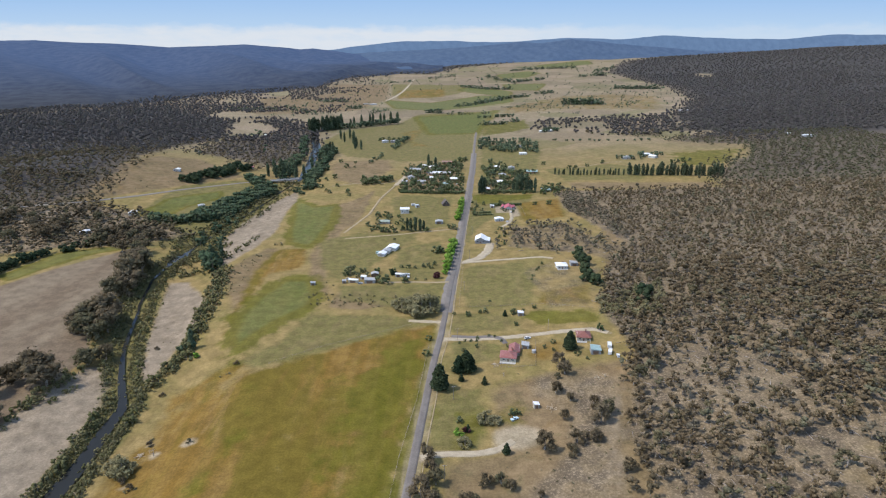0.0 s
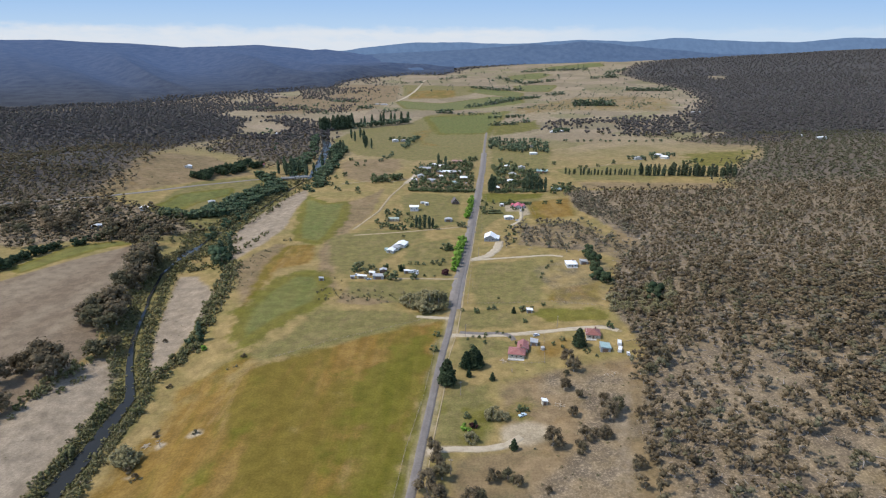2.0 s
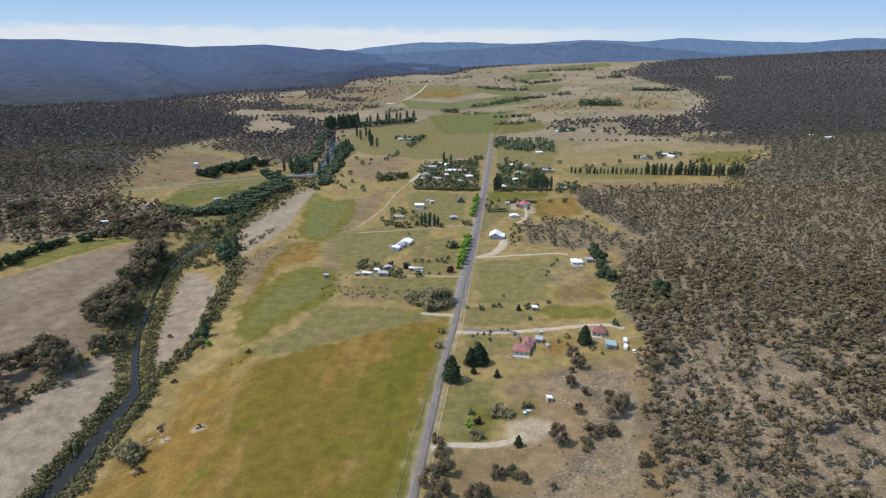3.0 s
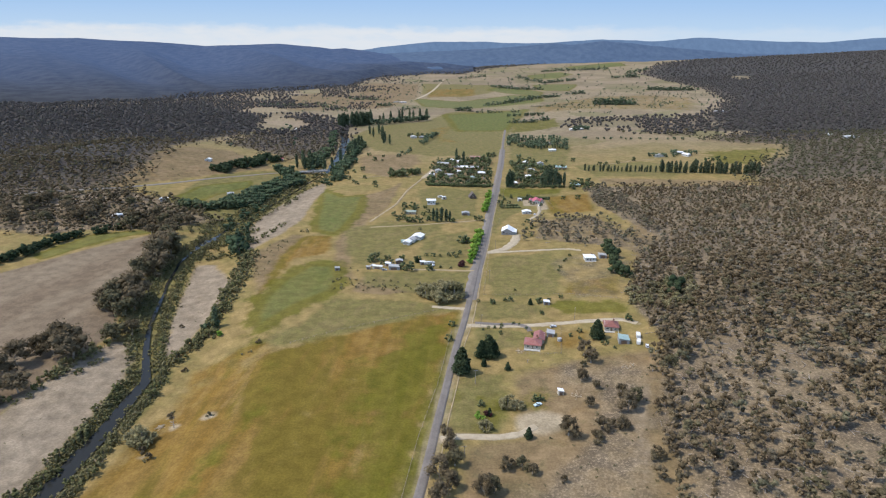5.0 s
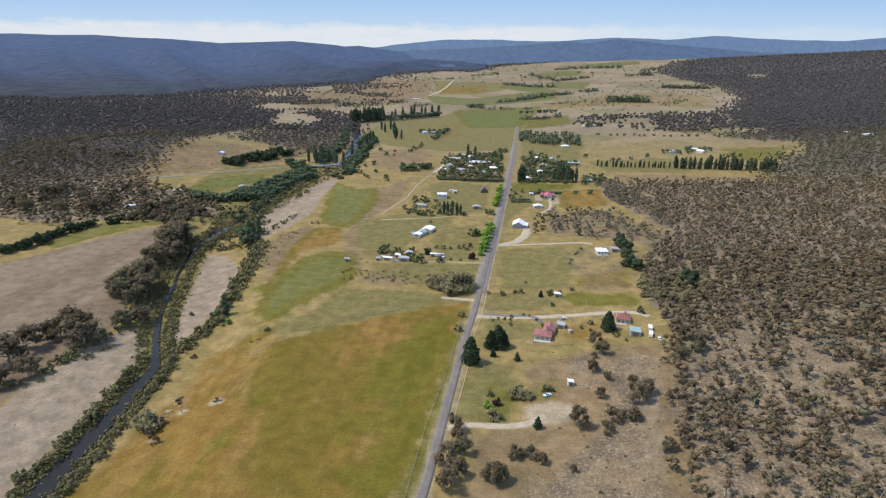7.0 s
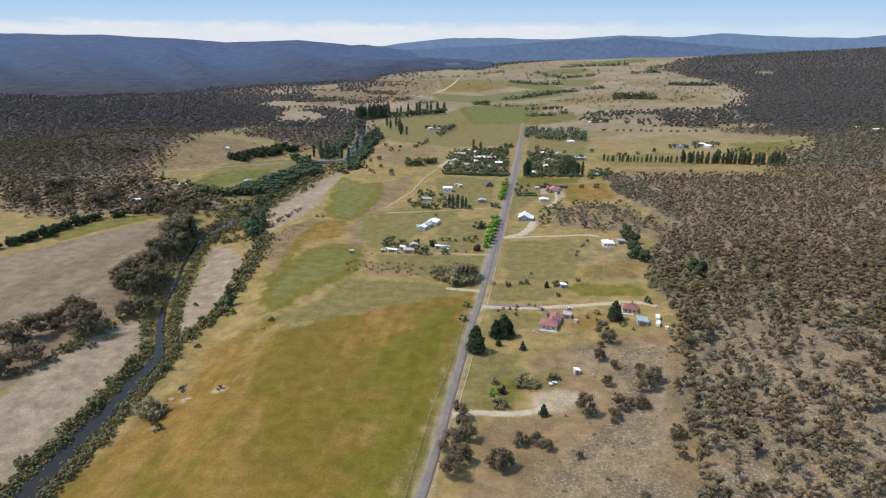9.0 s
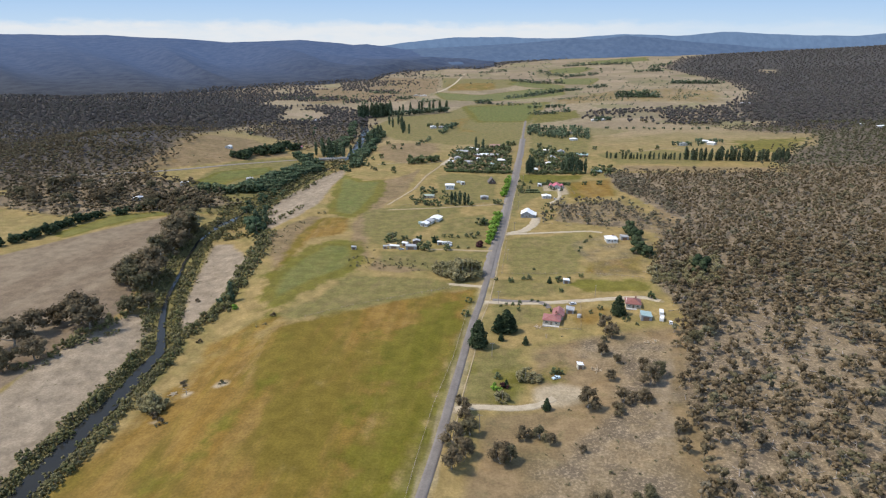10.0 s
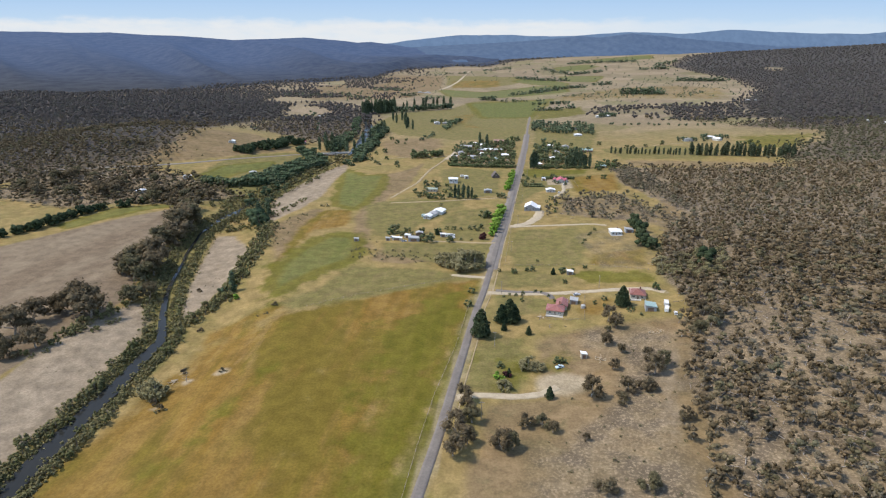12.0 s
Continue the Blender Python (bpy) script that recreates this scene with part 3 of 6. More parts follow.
for x, y, r in ((-118, 169, 3), (-119, 193, 3), (-102, 190, 5), (-114, 185, 4)):
    paths = np.maximum(paths, 0.8 * np.clip(1.3 - np.hypot((gx - x) / r, (gy - y) / (r * 0.8)), 0, 1))
paths = np.maximum(paths, 0.8 * inside([(49, 520), (50, 545), (60, 546), (72, 543), (72, 508), (64, 505), (62, 520)], gx, gy, 4))
paths = np.maximum(paths, near_line(MAIN_ROAD, gx, gy, 4.2, 2.5) * 0.5)
river_line = list(zip(RIVER_X[:13], RIVER_Y[:13]))
lush = 0.55 * near_line(river_line, gx, gy, 11, 8)
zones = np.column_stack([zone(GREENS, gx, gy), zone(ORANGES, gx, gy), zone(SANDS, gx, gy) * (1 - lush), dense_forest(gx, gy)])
covers = np.column_stack([bush, zone(TILLED, gx, gy), paths, np.maximum(zone(DULLS, gx, gy), lush * 1.8)])
# second tone: distance over which the fields' painted haze takes over
tones = np.column_stack([zone(BROWNS, gx, gy), smooth(650, 1100, gy), np.zeros(len(gx)), np.ones(len(gx))])
relief = rough_z * (0.25 + 0.75 * smooth(600, 1000, gy)) * (1 - near_road) * smooth(6, 30, abs(gx - np.interp(gy, RIVER_Y, RIVER_X)))
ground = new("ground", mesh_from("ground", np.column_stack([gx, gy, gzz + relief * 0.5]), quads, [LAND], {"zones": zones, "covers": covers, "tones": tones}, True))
tagged(ground, "dry grass paddocks, green pasture and bush floor of a valley", "ground", kind="structure")

shoulder = strip("road_shoulder", [(1, 304), (5, 352), (11, 407), (17, 482), (26, 585), (38, 736), (46, 860)], 4.2, 0.06, plain("shoulder_gravel", (0.20, 0.172, 0.148), (0.16, 0.142, 0.124), 0.15, 0.95, bump=0.02), width_noise=0.08)
tagged(shoulder, "grey-brown gravel shoulders of the township road", "road shoulder", kind="structure")
road = strip("road", MAIN_ROAD, 1.8, 0.14, ASPHALT, width_noise=0.02)
tagged(road, "long straight grey sealed country road", "road", kind="structure")
for half, line in GRAVEL_WAYS:
    way = strip("gravel_track", line, half, 0.12, GRAVEL if half > 1.3 else VERGE, width_noise=0.16, step=2.5)
    tagged(way, "pale unsealed gravel track through grass", "track", kind="structure")
loop = strip("road", [(4, 274), (16, 272.6), (26, 273), (31, 270), (32, 264)], 1.5, 0.2, ASPHALT, width_noise=0.05, step=2.0)
tagged(loop, "short grey sealed driveway beside a garden", "driveway", kind="structure")
west = strip("road", WEST_ROAD, 2.2, 0.2, plain("old_asphalt", (0.17, 0.15, 0.13), (0.21, 0.18, 0.14), 0.1, 0.9))
tagged(west, "grey country road leading to the bridge", "road", kind="structure")

# river: a strip of water that fills the cut
wy = np.concatenate([np.arange(90, 700, 5.0), np.arange(700, 1300, 12.0)])
wx = np.interp(wy, RIVER_Y, RIVER_X) + (fbm(wy, wy * 0, 30, 4) - 0.5) * 3
wide = np.interp(wy, [90, 170, 210, 250, 300, 400, 418, 436, 690, 730, 820, 1300], [4.2, 3.6, 2.7, 1.5, 0.9, 0.9, 7.5, 0.7, 0.9, 5.0, 8.5, 7.0]) * (0.8 + 0.4 * fbm(wy, wy * 0 + 9, 25, 6))
lz = -7.0 * (1 - 0.6 * smooth(500, 1200, wy))
v = np.concatenate([np.column_stack([wx - wide, wy, lz]), np.column_stack([wx, wy, lz]), np.column_stack([wx + wide, wy, lz])])
n = len(wy)
i = np.arange(n - 1)
q = np.concatenate([np.column_stack([i, i + n, i + n + 1, i + 1]), np.column_stack([i + n, i + 2 * n, i + 2 * n + 1, i + n + 1])])
water = new("river", mesh_from("river", v, q, [WATER], smooth_faces=True))
tagged(water, "dark narrow river between shrubby banks", "river", kind="structure")


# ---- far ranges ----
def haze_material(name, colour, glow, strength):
    """Far wooded ranges: bush cover, with blue air haze painted as a surface glow."""
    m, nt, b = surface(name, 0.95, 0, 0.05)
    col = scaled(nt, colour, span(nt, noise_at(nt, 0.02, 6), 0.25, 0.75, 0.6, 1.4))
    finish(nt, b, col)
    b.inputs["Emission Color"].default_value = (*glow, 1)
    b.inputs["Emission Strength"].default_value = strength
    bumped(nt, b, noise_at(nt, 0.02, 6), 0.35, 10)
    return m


def mountain_range(name, crest, foot_at, crest_at, material, seed, drop, label):
    """A range with spurs and gullies, from its foot to its crest. crest: slope sideways and slope up from the valley's heart."""
    n, k = 220, 34
    s = np.linspace(crest[0][0], crest[-1][0], n)
    up = np.interp(s, [c[0] for c in crest], [c[1] for c in crest])
    for _ in range(2):
        up[1:-1] = (up[:-2] + 2 * up[1:-1] + up[2:]) / 4
    ff, cc = np.interp(s, [p[0] for p in foot_at], [p[1] for p in foot_at]), np.interp(s, [p[0] for p in crest_at], [p[1] for p in crest_at])
    rows = []
    for j in range(k + 3):
        t = min(j / (k - 1), 1.0)
        y = ff + (cc - ff) * t + (60 * (j - k + 1) if j >= k else 0)
        x = s * y
        base = ground_z(x, y) - drop
        top = 133 + up * cc
        spur = (fbm(x + 0.4 * y, y * 0.6, 420, seed, 4) - 0.5) * 1.6 * math.sin(math.pi * min(t, 1)) * 0.6
        z = base + (top - base) * np.clip(t**1.3 + spur * (1 - t) * 1.6, 0, 1.0)
        z = z + (fbm(x, y, 60, seed + 1, 3) - 0.5) * 7 - (40 * (j - k + 1) if j >= k else 0)
        rows.append(np.column_stack([x, y, z]))
    v = np.concatenate(rows)
    i = np.arange((k + 3) * n).reshape(k + 3, n)
    q = np.stack([i[:-1, :-1], i[:-1, 1:], i[1:, 1:], i[1:, :-1]], -1).reshape(-1, 4)
    ob = new(name, mesh_from(name, v, q, [material], smooth_faces=True))
    return tagged(ob, label, "mountains", kind="structure")


FAR_CREST = [(-0.34, -0.002), (-0.25, 0.004), (-0.181, 0.0083), (-0.153, 0.0126), (-0.078, 0.0202), (0.015, 0.0216), (0.071, 0.0188), (0.127, 0.0204), (0.21, 0.0253), (0.294, 0.0224), (0.367, 0.0285), (0.433, 0.0245), (0.498, 0.0225), (0.573, 0.0222), (0.636, 0.0285), (0.726, 0.0286), (0.9, 0.025)]
MID_CREST = [(-0.30, -0.01), (-0.12, 0.004), (0.0, 0.009), (0.05, 0.012), (0.127, 0.0195), (0.16, 0.017), (0.21, 0.0235), (0.26, 0.019), (0.33, 0.012), (0.42, 0.006), (0.5, 0.004), (0.6, 0.003)]
WEST_CREST = [(-1.15, 0.03), (-0.9, 0.026), (-0.729, 0.0235), (-0.673, 0.0242), (-0.609, 0.0205), (-0.544, 0.0185), (-0.452, 0.012), (-0.396, 0.0135), (-0.33, 0.0159), (-0.265, 0.0113), (-0.237, 0.0077), (-0.214, 0.0093), (-0.172, 0.0039), (-0.116, -0.0052), (-0.06, -0.011), (-0.013, -0.018)]
# the blue of both ranges is haze put into their emission
mountain_range("backdrop_far_range", FAR_CREST, [(-1, 3800), (1, 3900)], [(-1, 3850), (0, 3990), (1, 4000)], haze_material("far_haze", (0.03, 0.04, 0.045), (0.15, 0.25, 0.46), 0.38), 11, 30, "wooded mountains on the horizon, pale blue with painted haze")
mountain_range("backdrop_middle_range", MID_CREST, [(-1, 2500), (-0.3, 2700), (-0.06, 3000), (0.03, 3350), (0.11, 3650), (0.3, 3750), (1, 3800)], [(-1, 3800), (0, 3940), (1, 3950)], haze_material("middle_haze", (0.03, 0.036, 0.038), (0.09, 0.16, 0.33), 0.37), 12, 30, "wooded hills closing the far end of the valley, blue with painted haze")


def west_range():
    """The wooded range along the west: one slope from the valley's edge to the crest, folded into spurs and gullies."""
    n, k = 320, 90
    s = np.linspace(-1.2, 0.0, n)
    foot = np.interp(s, [-1.2, -0.75, -0.55, -0.42, -0.32, -0.214, -0.16, -0.08, -0.02, 0.0], [1250, 1500, 1650, 1960, 2120, 2310, 2740, 2960, 2960, 3100])
    crest = np.interp(s, [-1.2, -0.75, -0.6, -0.3, -0.06, 0.0], [2880, 3200, 3400, 3750, 3880, 3900])
    up = np.interp(s, [c[0] for c in WEST_CREST], [c[1] for c in WEST_CREST])
    rows, air = [], []
    for j in range(k + 3):
        t = min(j / (k - 1), 1.0)
        y = foot + (crest - foot) * t + (60 * (j - k + 1) if j >= k else 0)
        x = s * y
        low = (ground_z(x, foot) - 2 - 138) / foot
        lean = low + (up - low) * t**0.8
        ridge = abs(fbm(s * 900 + 160 * t, t * 260 + s * 500, 150, 13, 3) - 0.5) * 2
        lean = lean - 0.034 * (ridge - 0.25) * math.sin(math.pi * t) ** 0.8
        z = 138 + lean * y + (fbm(x, y, 130, 14, 4) - 0.5) * 7 * min(1, 4 * t) - (40 * (j - k + 1) if j >= k else 0)
        z = np.maximum(z, ground_z(x, y) + 7 * min(1, 8 * t) - 2)
        rows.append(np.column_stack([x, y, z]))
        # share of painted haze, more up the slope and farther off
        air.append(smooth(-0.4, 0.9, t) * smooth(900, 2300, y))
    i = np.arange((k + 3) * n).reshape(k + 3, n)
    q = np.stack([i[:-1, :-1], i[:-1, 1:], i[1:, 1:], i[1:, :-1]], -1).reshape(-1, 4)
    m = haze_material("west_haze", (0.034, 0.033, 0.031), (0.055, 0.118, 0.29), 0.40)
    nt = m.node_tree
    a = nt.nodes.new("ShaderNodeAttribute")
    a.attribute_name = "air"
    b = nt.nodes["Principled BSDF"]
    # haze imitated by emission: nearly none at the foot, blue at the crest
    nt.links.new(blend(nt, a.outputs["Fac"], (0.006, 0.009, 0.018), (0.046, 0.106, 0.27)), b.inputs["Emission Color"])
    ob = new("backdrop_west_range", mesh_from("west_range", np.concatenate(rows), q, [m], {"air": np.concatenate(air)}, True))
    return tagged(ob, "wooded mountain range with spurs and gullies, blue with painted haze", "mountains", kind="structure")


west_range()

# ---- plants ----
def part(name, me, parent, label=""):
    ob = new(name, me)
    ob.parent = parent
    return tagged(ob, label)


def sprays(rng, centres, radii, count, size, flat=0.8, out=0.6, fill=0.55):
    """Leaf sprays: small crooked four-cornered blades round each clump's centre."""
    c = np.repeat(np.asarray(centres, float), count, 0)
    r = np.repeat(np.asarray(radii, float), count)
    u = rng.normal(size=c.shape)
    u /= np.linalg.norm(u, axis=1)[:, None]
    p = c + u * (r * rng.uniform(fill, 1.05, len(r)))[:, None] * np.array([1, 1, flat])
    nrm = u * out + rng.normal(size=u.shape) * 0.5 + np.array([0, 0, 0.75])
    nrm /= np.linalg.norm(nrm, axis=1)[:, None]
    t = np.cross(nrm, rng.normal(size=u.shape))
    t /= np.linalg.norm(t, axis=1)[:, None] + 1e-9
    b = np.cross(nrm, t)
    s = size * rng.uniform(0.55, 1.35, len(r))
    quad = []
    for ku, kv in ((-1, -0.7), (1, -0.8), (0.8, 1), (-0.9, 0.8)):
        ku, kv = ku * rng.uniform(0.5, 1.1, len(r)), kv * rng.uniform(0.5, 1.1, len(r))
        quad.append(p + t * (s * ku * 0.5)[:, None] + b * (s * kv * 0.5)[:, None])
    v = np.stack(quad, 1).reshape(-1, 3)
    return v, np.arange(len(v)).reshape(-1, 4)


def hearts(rng, centres, radii, flat=0.8, share=0.86, sides=6):
    """The leafy mass of each clump: a lumpy closed body, dented all over."""
    rings = ((-0.95, 0.28), (-0.5, 0.86), (0.15, 1.0), (0.68, 0.74), (0.98, 0.06)) if sides > 4 else ((-0.85, 0.5), (0.0, 1.0), (0.65, 0.74), (0.98, 0.06))
    vs, qs, at = [], [], 0
    for c, r in zip(centres, radii):
        turn = rng.uniform(0, 6.28)
        for h, w in rings:
            for k in range(sides):
                a = turn + 6.2832 * k / sides + rng.normal() * 0.12
                d = r * share * rng.uniform(0.68, 1.25)
                vs.append((c[0] + w * d * math.cos(a), c[1] + w * d * math.sin(a), c[2] + h * d * flat))
        for j in range(len(rings) - 1):
            qs += [(at + j * sides + k, at + j * sides + (k + 1) % sides, at + (j + 1) * sides + (k + 1) % sides, at + (j + 1) * sides + k) for k in range(sides)]
        at += len(rings) * sides
    return np.array(vs), np.array(qs)


def leafy(rng, cs, rs, count, size, flat=0.8, sides=6, share=0.74):
    """Clumps of leaf: a body each, ragged with sprays that stand off it."""
    return joined([hearts(rng, cs, rs, flat, share, sides), sprays(rng, cs, rs, count, size, flat, 0.6, share - 0.1)])


def tube(points, radii, sides=6):
    """A tapered bent limb."""
    v, q = [], []
    pts = [Vector(p) for p in points]
    for k, (p, r) in enumerate(zip(pts, radii)):
        d = (pts[min(k + 1, len(pts) - 1)] - pts[max(k - 1, 0)]).normalized()
        a = d.orthogonal().normalized()
        b = d.cross(a)
        v += [p + (a * math.cos(2 * math.pi * i / sides) + b * math.sin(2 * math.pi * i / sides)) * r for i in range(sides)]
    for k in range(len(pts) - 1):
        q += [(k * sides + i, k * sides + (i + 1) % sides, (k + 1) * sides + (i + 1) % sides, (k + 1) * sides + i) for i in range(sides)]
    return np.array([tuple(p) for p in v]), np.array(q)


def joined(pieces):
    vs, qs, at = [], [], 0
    for v, q in pieces:
        vs.append(v)
        qs.append(q + at)
        at += len(v)
    return np.concatenate(vs), np.concatenate(qs)


def gum_shape(seed, h=9.0, clumps=9, count=34, size=0.75, spread=0.40, sides=6, low=0.45, limbs=6):
    """A gum: forked pale trunk, limbs, and rounded leaf clumps with gaps between."""
    rng = np.random.default_rng(seed)
    cs, rs = [], []
    for k in range(clumps):
        a, d = rng.uniform(0, 6.28), math.sqrt(rng.uniform(0.02, 1)) * spread * h
        cs.append((d * math.cos(a), d * math.sin(a), h * (rng.uniform(low + 0.1, 0.86) - 0.22 * (d / (spread * h)) ** 2)))
        rs.append(h * rng.uniform(0.15, 0.235))
    fork = (rng.normal() * 0.2, rng.normal() * 0.2, h * low * 0.7)
    if sides < 5:
        wood = [tube([(0, 0, -0.3), fork], [h * 0.032, h * 0.02], 3)] + [tube([fork, c], [h * 0.014, h * 0.004], 3) for c in cs[:limbs]]
        return joined(wood), leafy(rng, cs, rs, count, size, 0.8, 4)
    wood = [tube([(0, 0, -0.3), (fork[0] * 0.4, fork[1] * 0.5, h * low * 0.35), fork], [h * 0.032, h * 0.026, h * 0.02], sides)]
    for c, r in list(zip(cs, rs))[:limbs]:
        mid = [(fork[i] + c[i]) / 2 + rng.normal() * 0.25 for i in range(3)]
        wood.append(tube([fork, mid, c], [h * 0.016, h * 0.010, h * 0.004], max(3, sides - 2)))
    return wood, leafy(rng, cs, rs, count, size, 0.92, 6, 0.58)


def canopy_shape(seed, clumps=1):
    """A tree of the closed forest, seen from far off: one or two ragged clumps on a short trunk."""
    rng = np.random.default_rng(seed)
    trunk = tube([(0, 0, -0.3), (0, 0, 3.0)], [0.25, 0.15], 3)
    return trunk, leafy(rng, [(-1.6, 0.8, 4.0), (1.8, -0.9, 4.6)], [3.9, 3.5], 4, 1.7, 0.85, 4, 0.8) if clumps > 1 else leafy(rng, [(0, 0, 4.2)], [4.6], 4, 1.9, 0.85, 4, 0.8)


def conifer_shape(seed, h=11.0, wide=0.27, count=900, size=0.75, power=0.8):
    """A dense pointed conifer: drooping sprays in ragged tiers over a dark heart."""
    rng = np.random.default_rng(seed)
    t = rng.uniform(0, 1, count) ** 1.25
    a = rng.uniform(0, 6.28, count)
    lump = 1 + 0.16 * np.sin(a * 3 + seed) * np.sin(t * 11) + 0.1 * np.sin(a * 5 + t * 17)
    r = h * wide * (1 - t) ** power * lump * rng.uniform(0.72, 1.06, count) * np.minimum(1, 0.62 + t * 6)
    c = np.column_stack([r * np.cos(a), r * np.sin(a), h * (0.06 + 0.93 * t)])
    leaf = sprays(rng, c, np.full(count, 0.15), 1, size, 1.0, 0.5)
    heart = tube([(0, 0, h * 0.08), (0, 0, h * 0.2), (0, 0, h * 0.55), (0, 0, h * 0.9)], [h * wide * 0.6, h * wide * 0.72, h * wide * 0.42, 0.05], 9)
    trunk = tube([(0, 0, -0.3), (0, 0, h * 0.12), (0, 0, h * 0.5)], [h * 0.03, h * 0.026, h * 0.012], 6)
    return trunk, joined([heart, leaf])


def column_shape(seed, h=14.0, wide=0.13, count=420, size=0.9):
    """A poplar: a narrow upright spindle of leaf."""
    rng = np.random.default_rng(seed)
    t = rng.uniform(0, 1, count)
    a = rng.uniform(0, 6.28, count)
    prof = np.sin(np.pi * np.clip(t * 0.9 + 0.1, 0, 1)) ** 0.6
    r = h * wide * prof * rng.uniform(0.6, 1.05, count) * (1 + 0.15 * np.sin(a * 4 + t * 9))
    c = np.column_stack([r * np.cos(a), r * np.sin(a), h * (0.07 + 0.92 * t)])
    heart = tube([(0, 0, h * 0.1), (0, 0, h * 0.35), (0, 0, h * 0.7), (0, 0, h * 0.93)], [h * wide * 0.4, h * wide * 0.72, h * wide * 0.6, 0.05], 8)
    trunk = tube([(0, 0, -0.3), (0, 0, h * 0.1), (0, 0, h * 0.4)], [h * 0.022, h * 0.018, h * 0.01], 6)
    return trunk, joined([heart, sprays(rng, c, np.full(count, 0.2), 1, size, 1.0, 0.6)])


def round_shape(seed, h=6.0, clumps=9, count=36, size=0.6, spread=0.36, sides=6, share=0.74):
    """A dense leafy garden tree with a lumpy crown down to near the ground."""
    rng = np.random.default_rng(seed)
    cs, rs = [], []
    for k in range(clumps):
        a, d = rng.uniform(0, 6.28), math.sqrt(rng.uniform(0, 1)) * spread * h
        cs.append((d * math.cos(a), d * math.sin(a), h * rng.uniform(0.2, 0.78) * (1 - 0.25 * d / (spread * h))))
        rs.append(h * rng.uniform(0.16, 0.25))
    for k in range(clumps // 2):
        a = rng.uniform(0, 6.28)
        cs.append((spread * h * 0.75 * math.cos(a), spread * h * 0.75 * math.sin(a), h * rng.uniform(0.14, 0.22)))
        rs.append(h * rng.uniform(0.13, 0.18))
    trunk = tube([(0, 0, -0.3), (0.05, 0, h * 0.2), (0, 0.1, h * 0.62)], [h * 0.035, h * 0.028, h * 0.012], min(sides, 6) if sides > 4 else 3)
    return trunk, leafy(rng, cs, rs, count, size, 0.85, sides, share)


def bare_shape(seed, h=5.0):
    """A dead tree: a leaning bleached trunk with broken bare limbs."""
    rng = np.random.default_rng(seed)
    wood = [tube([(0, 0, -0.3), (0.3, 0.1, h * 0.4), (0.6, 0.1, h * 0.85)], [h * 0.045, h * 0.035, h * 0.015], 6)]
    for k in range(9):
        a, z = rng.uniform(0, 6.28), rng.uniform(0.3, 0.8) * h
        e = (math.cos(a) * h * 0.4, math.sin(a) * h * 0.4, z + rng.uniform(-0.1, 0.35) * h)
        wood.append(tube([(0.4 * z / h, 0.08, z), (e[0] * 0.5, e[1] * 0.5, z + 0.2), e], [h * 0.018, h * 0.012, h * 0.005], 4))
    return joined(wood)


def plant(name, shape, leaf, label, category="tree", wood=None):
    """The first of a kind of plant, kept below the hill out of sight; copies are set out from it."""
    stems, (lv, lq) = shape
    root = new(name)
    for k, (tv, tq) in enumerate(stems if isinstance(stems, list) else [stems]):
        part("limb" if k else "trunk", mesh_from("wood", tv, tq, [wood or BARK], smooth_faces=True), root)
    part("crown", mesh_from("crown", lv, lq, [leaf], {"tint": np.zeros(len(lv))}, True), root)
    return tagged(root, label, category)


USED = set()


def set_out(root, rows, group="", seed=0, base=1.0):
    """Copies of a plant at (x, y, scale) on the land; the first one is the plant itself."""
    rng = random.Random(seed)
    if group:
        tagged(root, group=group)
    for x, y, s in rows:
        s *= base
        m = Matrix.LocRotScale((x, y, gz(x, y) - 0.1), Euler((0, 0, rng.uniform(0, 6.28))), (s * rng.uniform(0.92, 1.1), s * rng.uniform(0.92, 1.1), s * rng.uniform(0.93, 1.08)))
        if root.name in USED:
            copy_thing(root, m)
        else:
            USED.add(root.name)
            root.matrix_world = m


def spread_row(a, b, n, s, jitter=1.0, seed=0):
    rng = random.Random(seed)
    return [(a[0] + (b[0] - a[0]) * k / (n - 1) + rng.uniform(-jitter, jitter), a[1] + (b[1] - a[1]) * k / (n - 1) + rng.uniform(-jitter, jitter), s * rng.uniform(0.8, 1.2)) for k in range(n)]


def scattered(poly, n, lo, hi, seed=0, gap=3.0):
    rng = random.Random(seed)
    out, tries = [], 0
    x0, x1 = min(p[0] for p in poly), max(p[0] for p in poly)
    y0, y1 = min(p[1] for p in poly), max(p[1] for p in poly)
    while len(out) < n and tries < n * 40:
        tries += 1
        x, y = rng.uniform(x0, x1), rng.uniform(y0, y1)
        if inside(poly, x, y, 0.1) > 0.5 and all(math.hypot(x - a, y - b) > gap for a, b, _ in out):
            out.append((x, y, rng.uniform(lo, hi)))
    return out


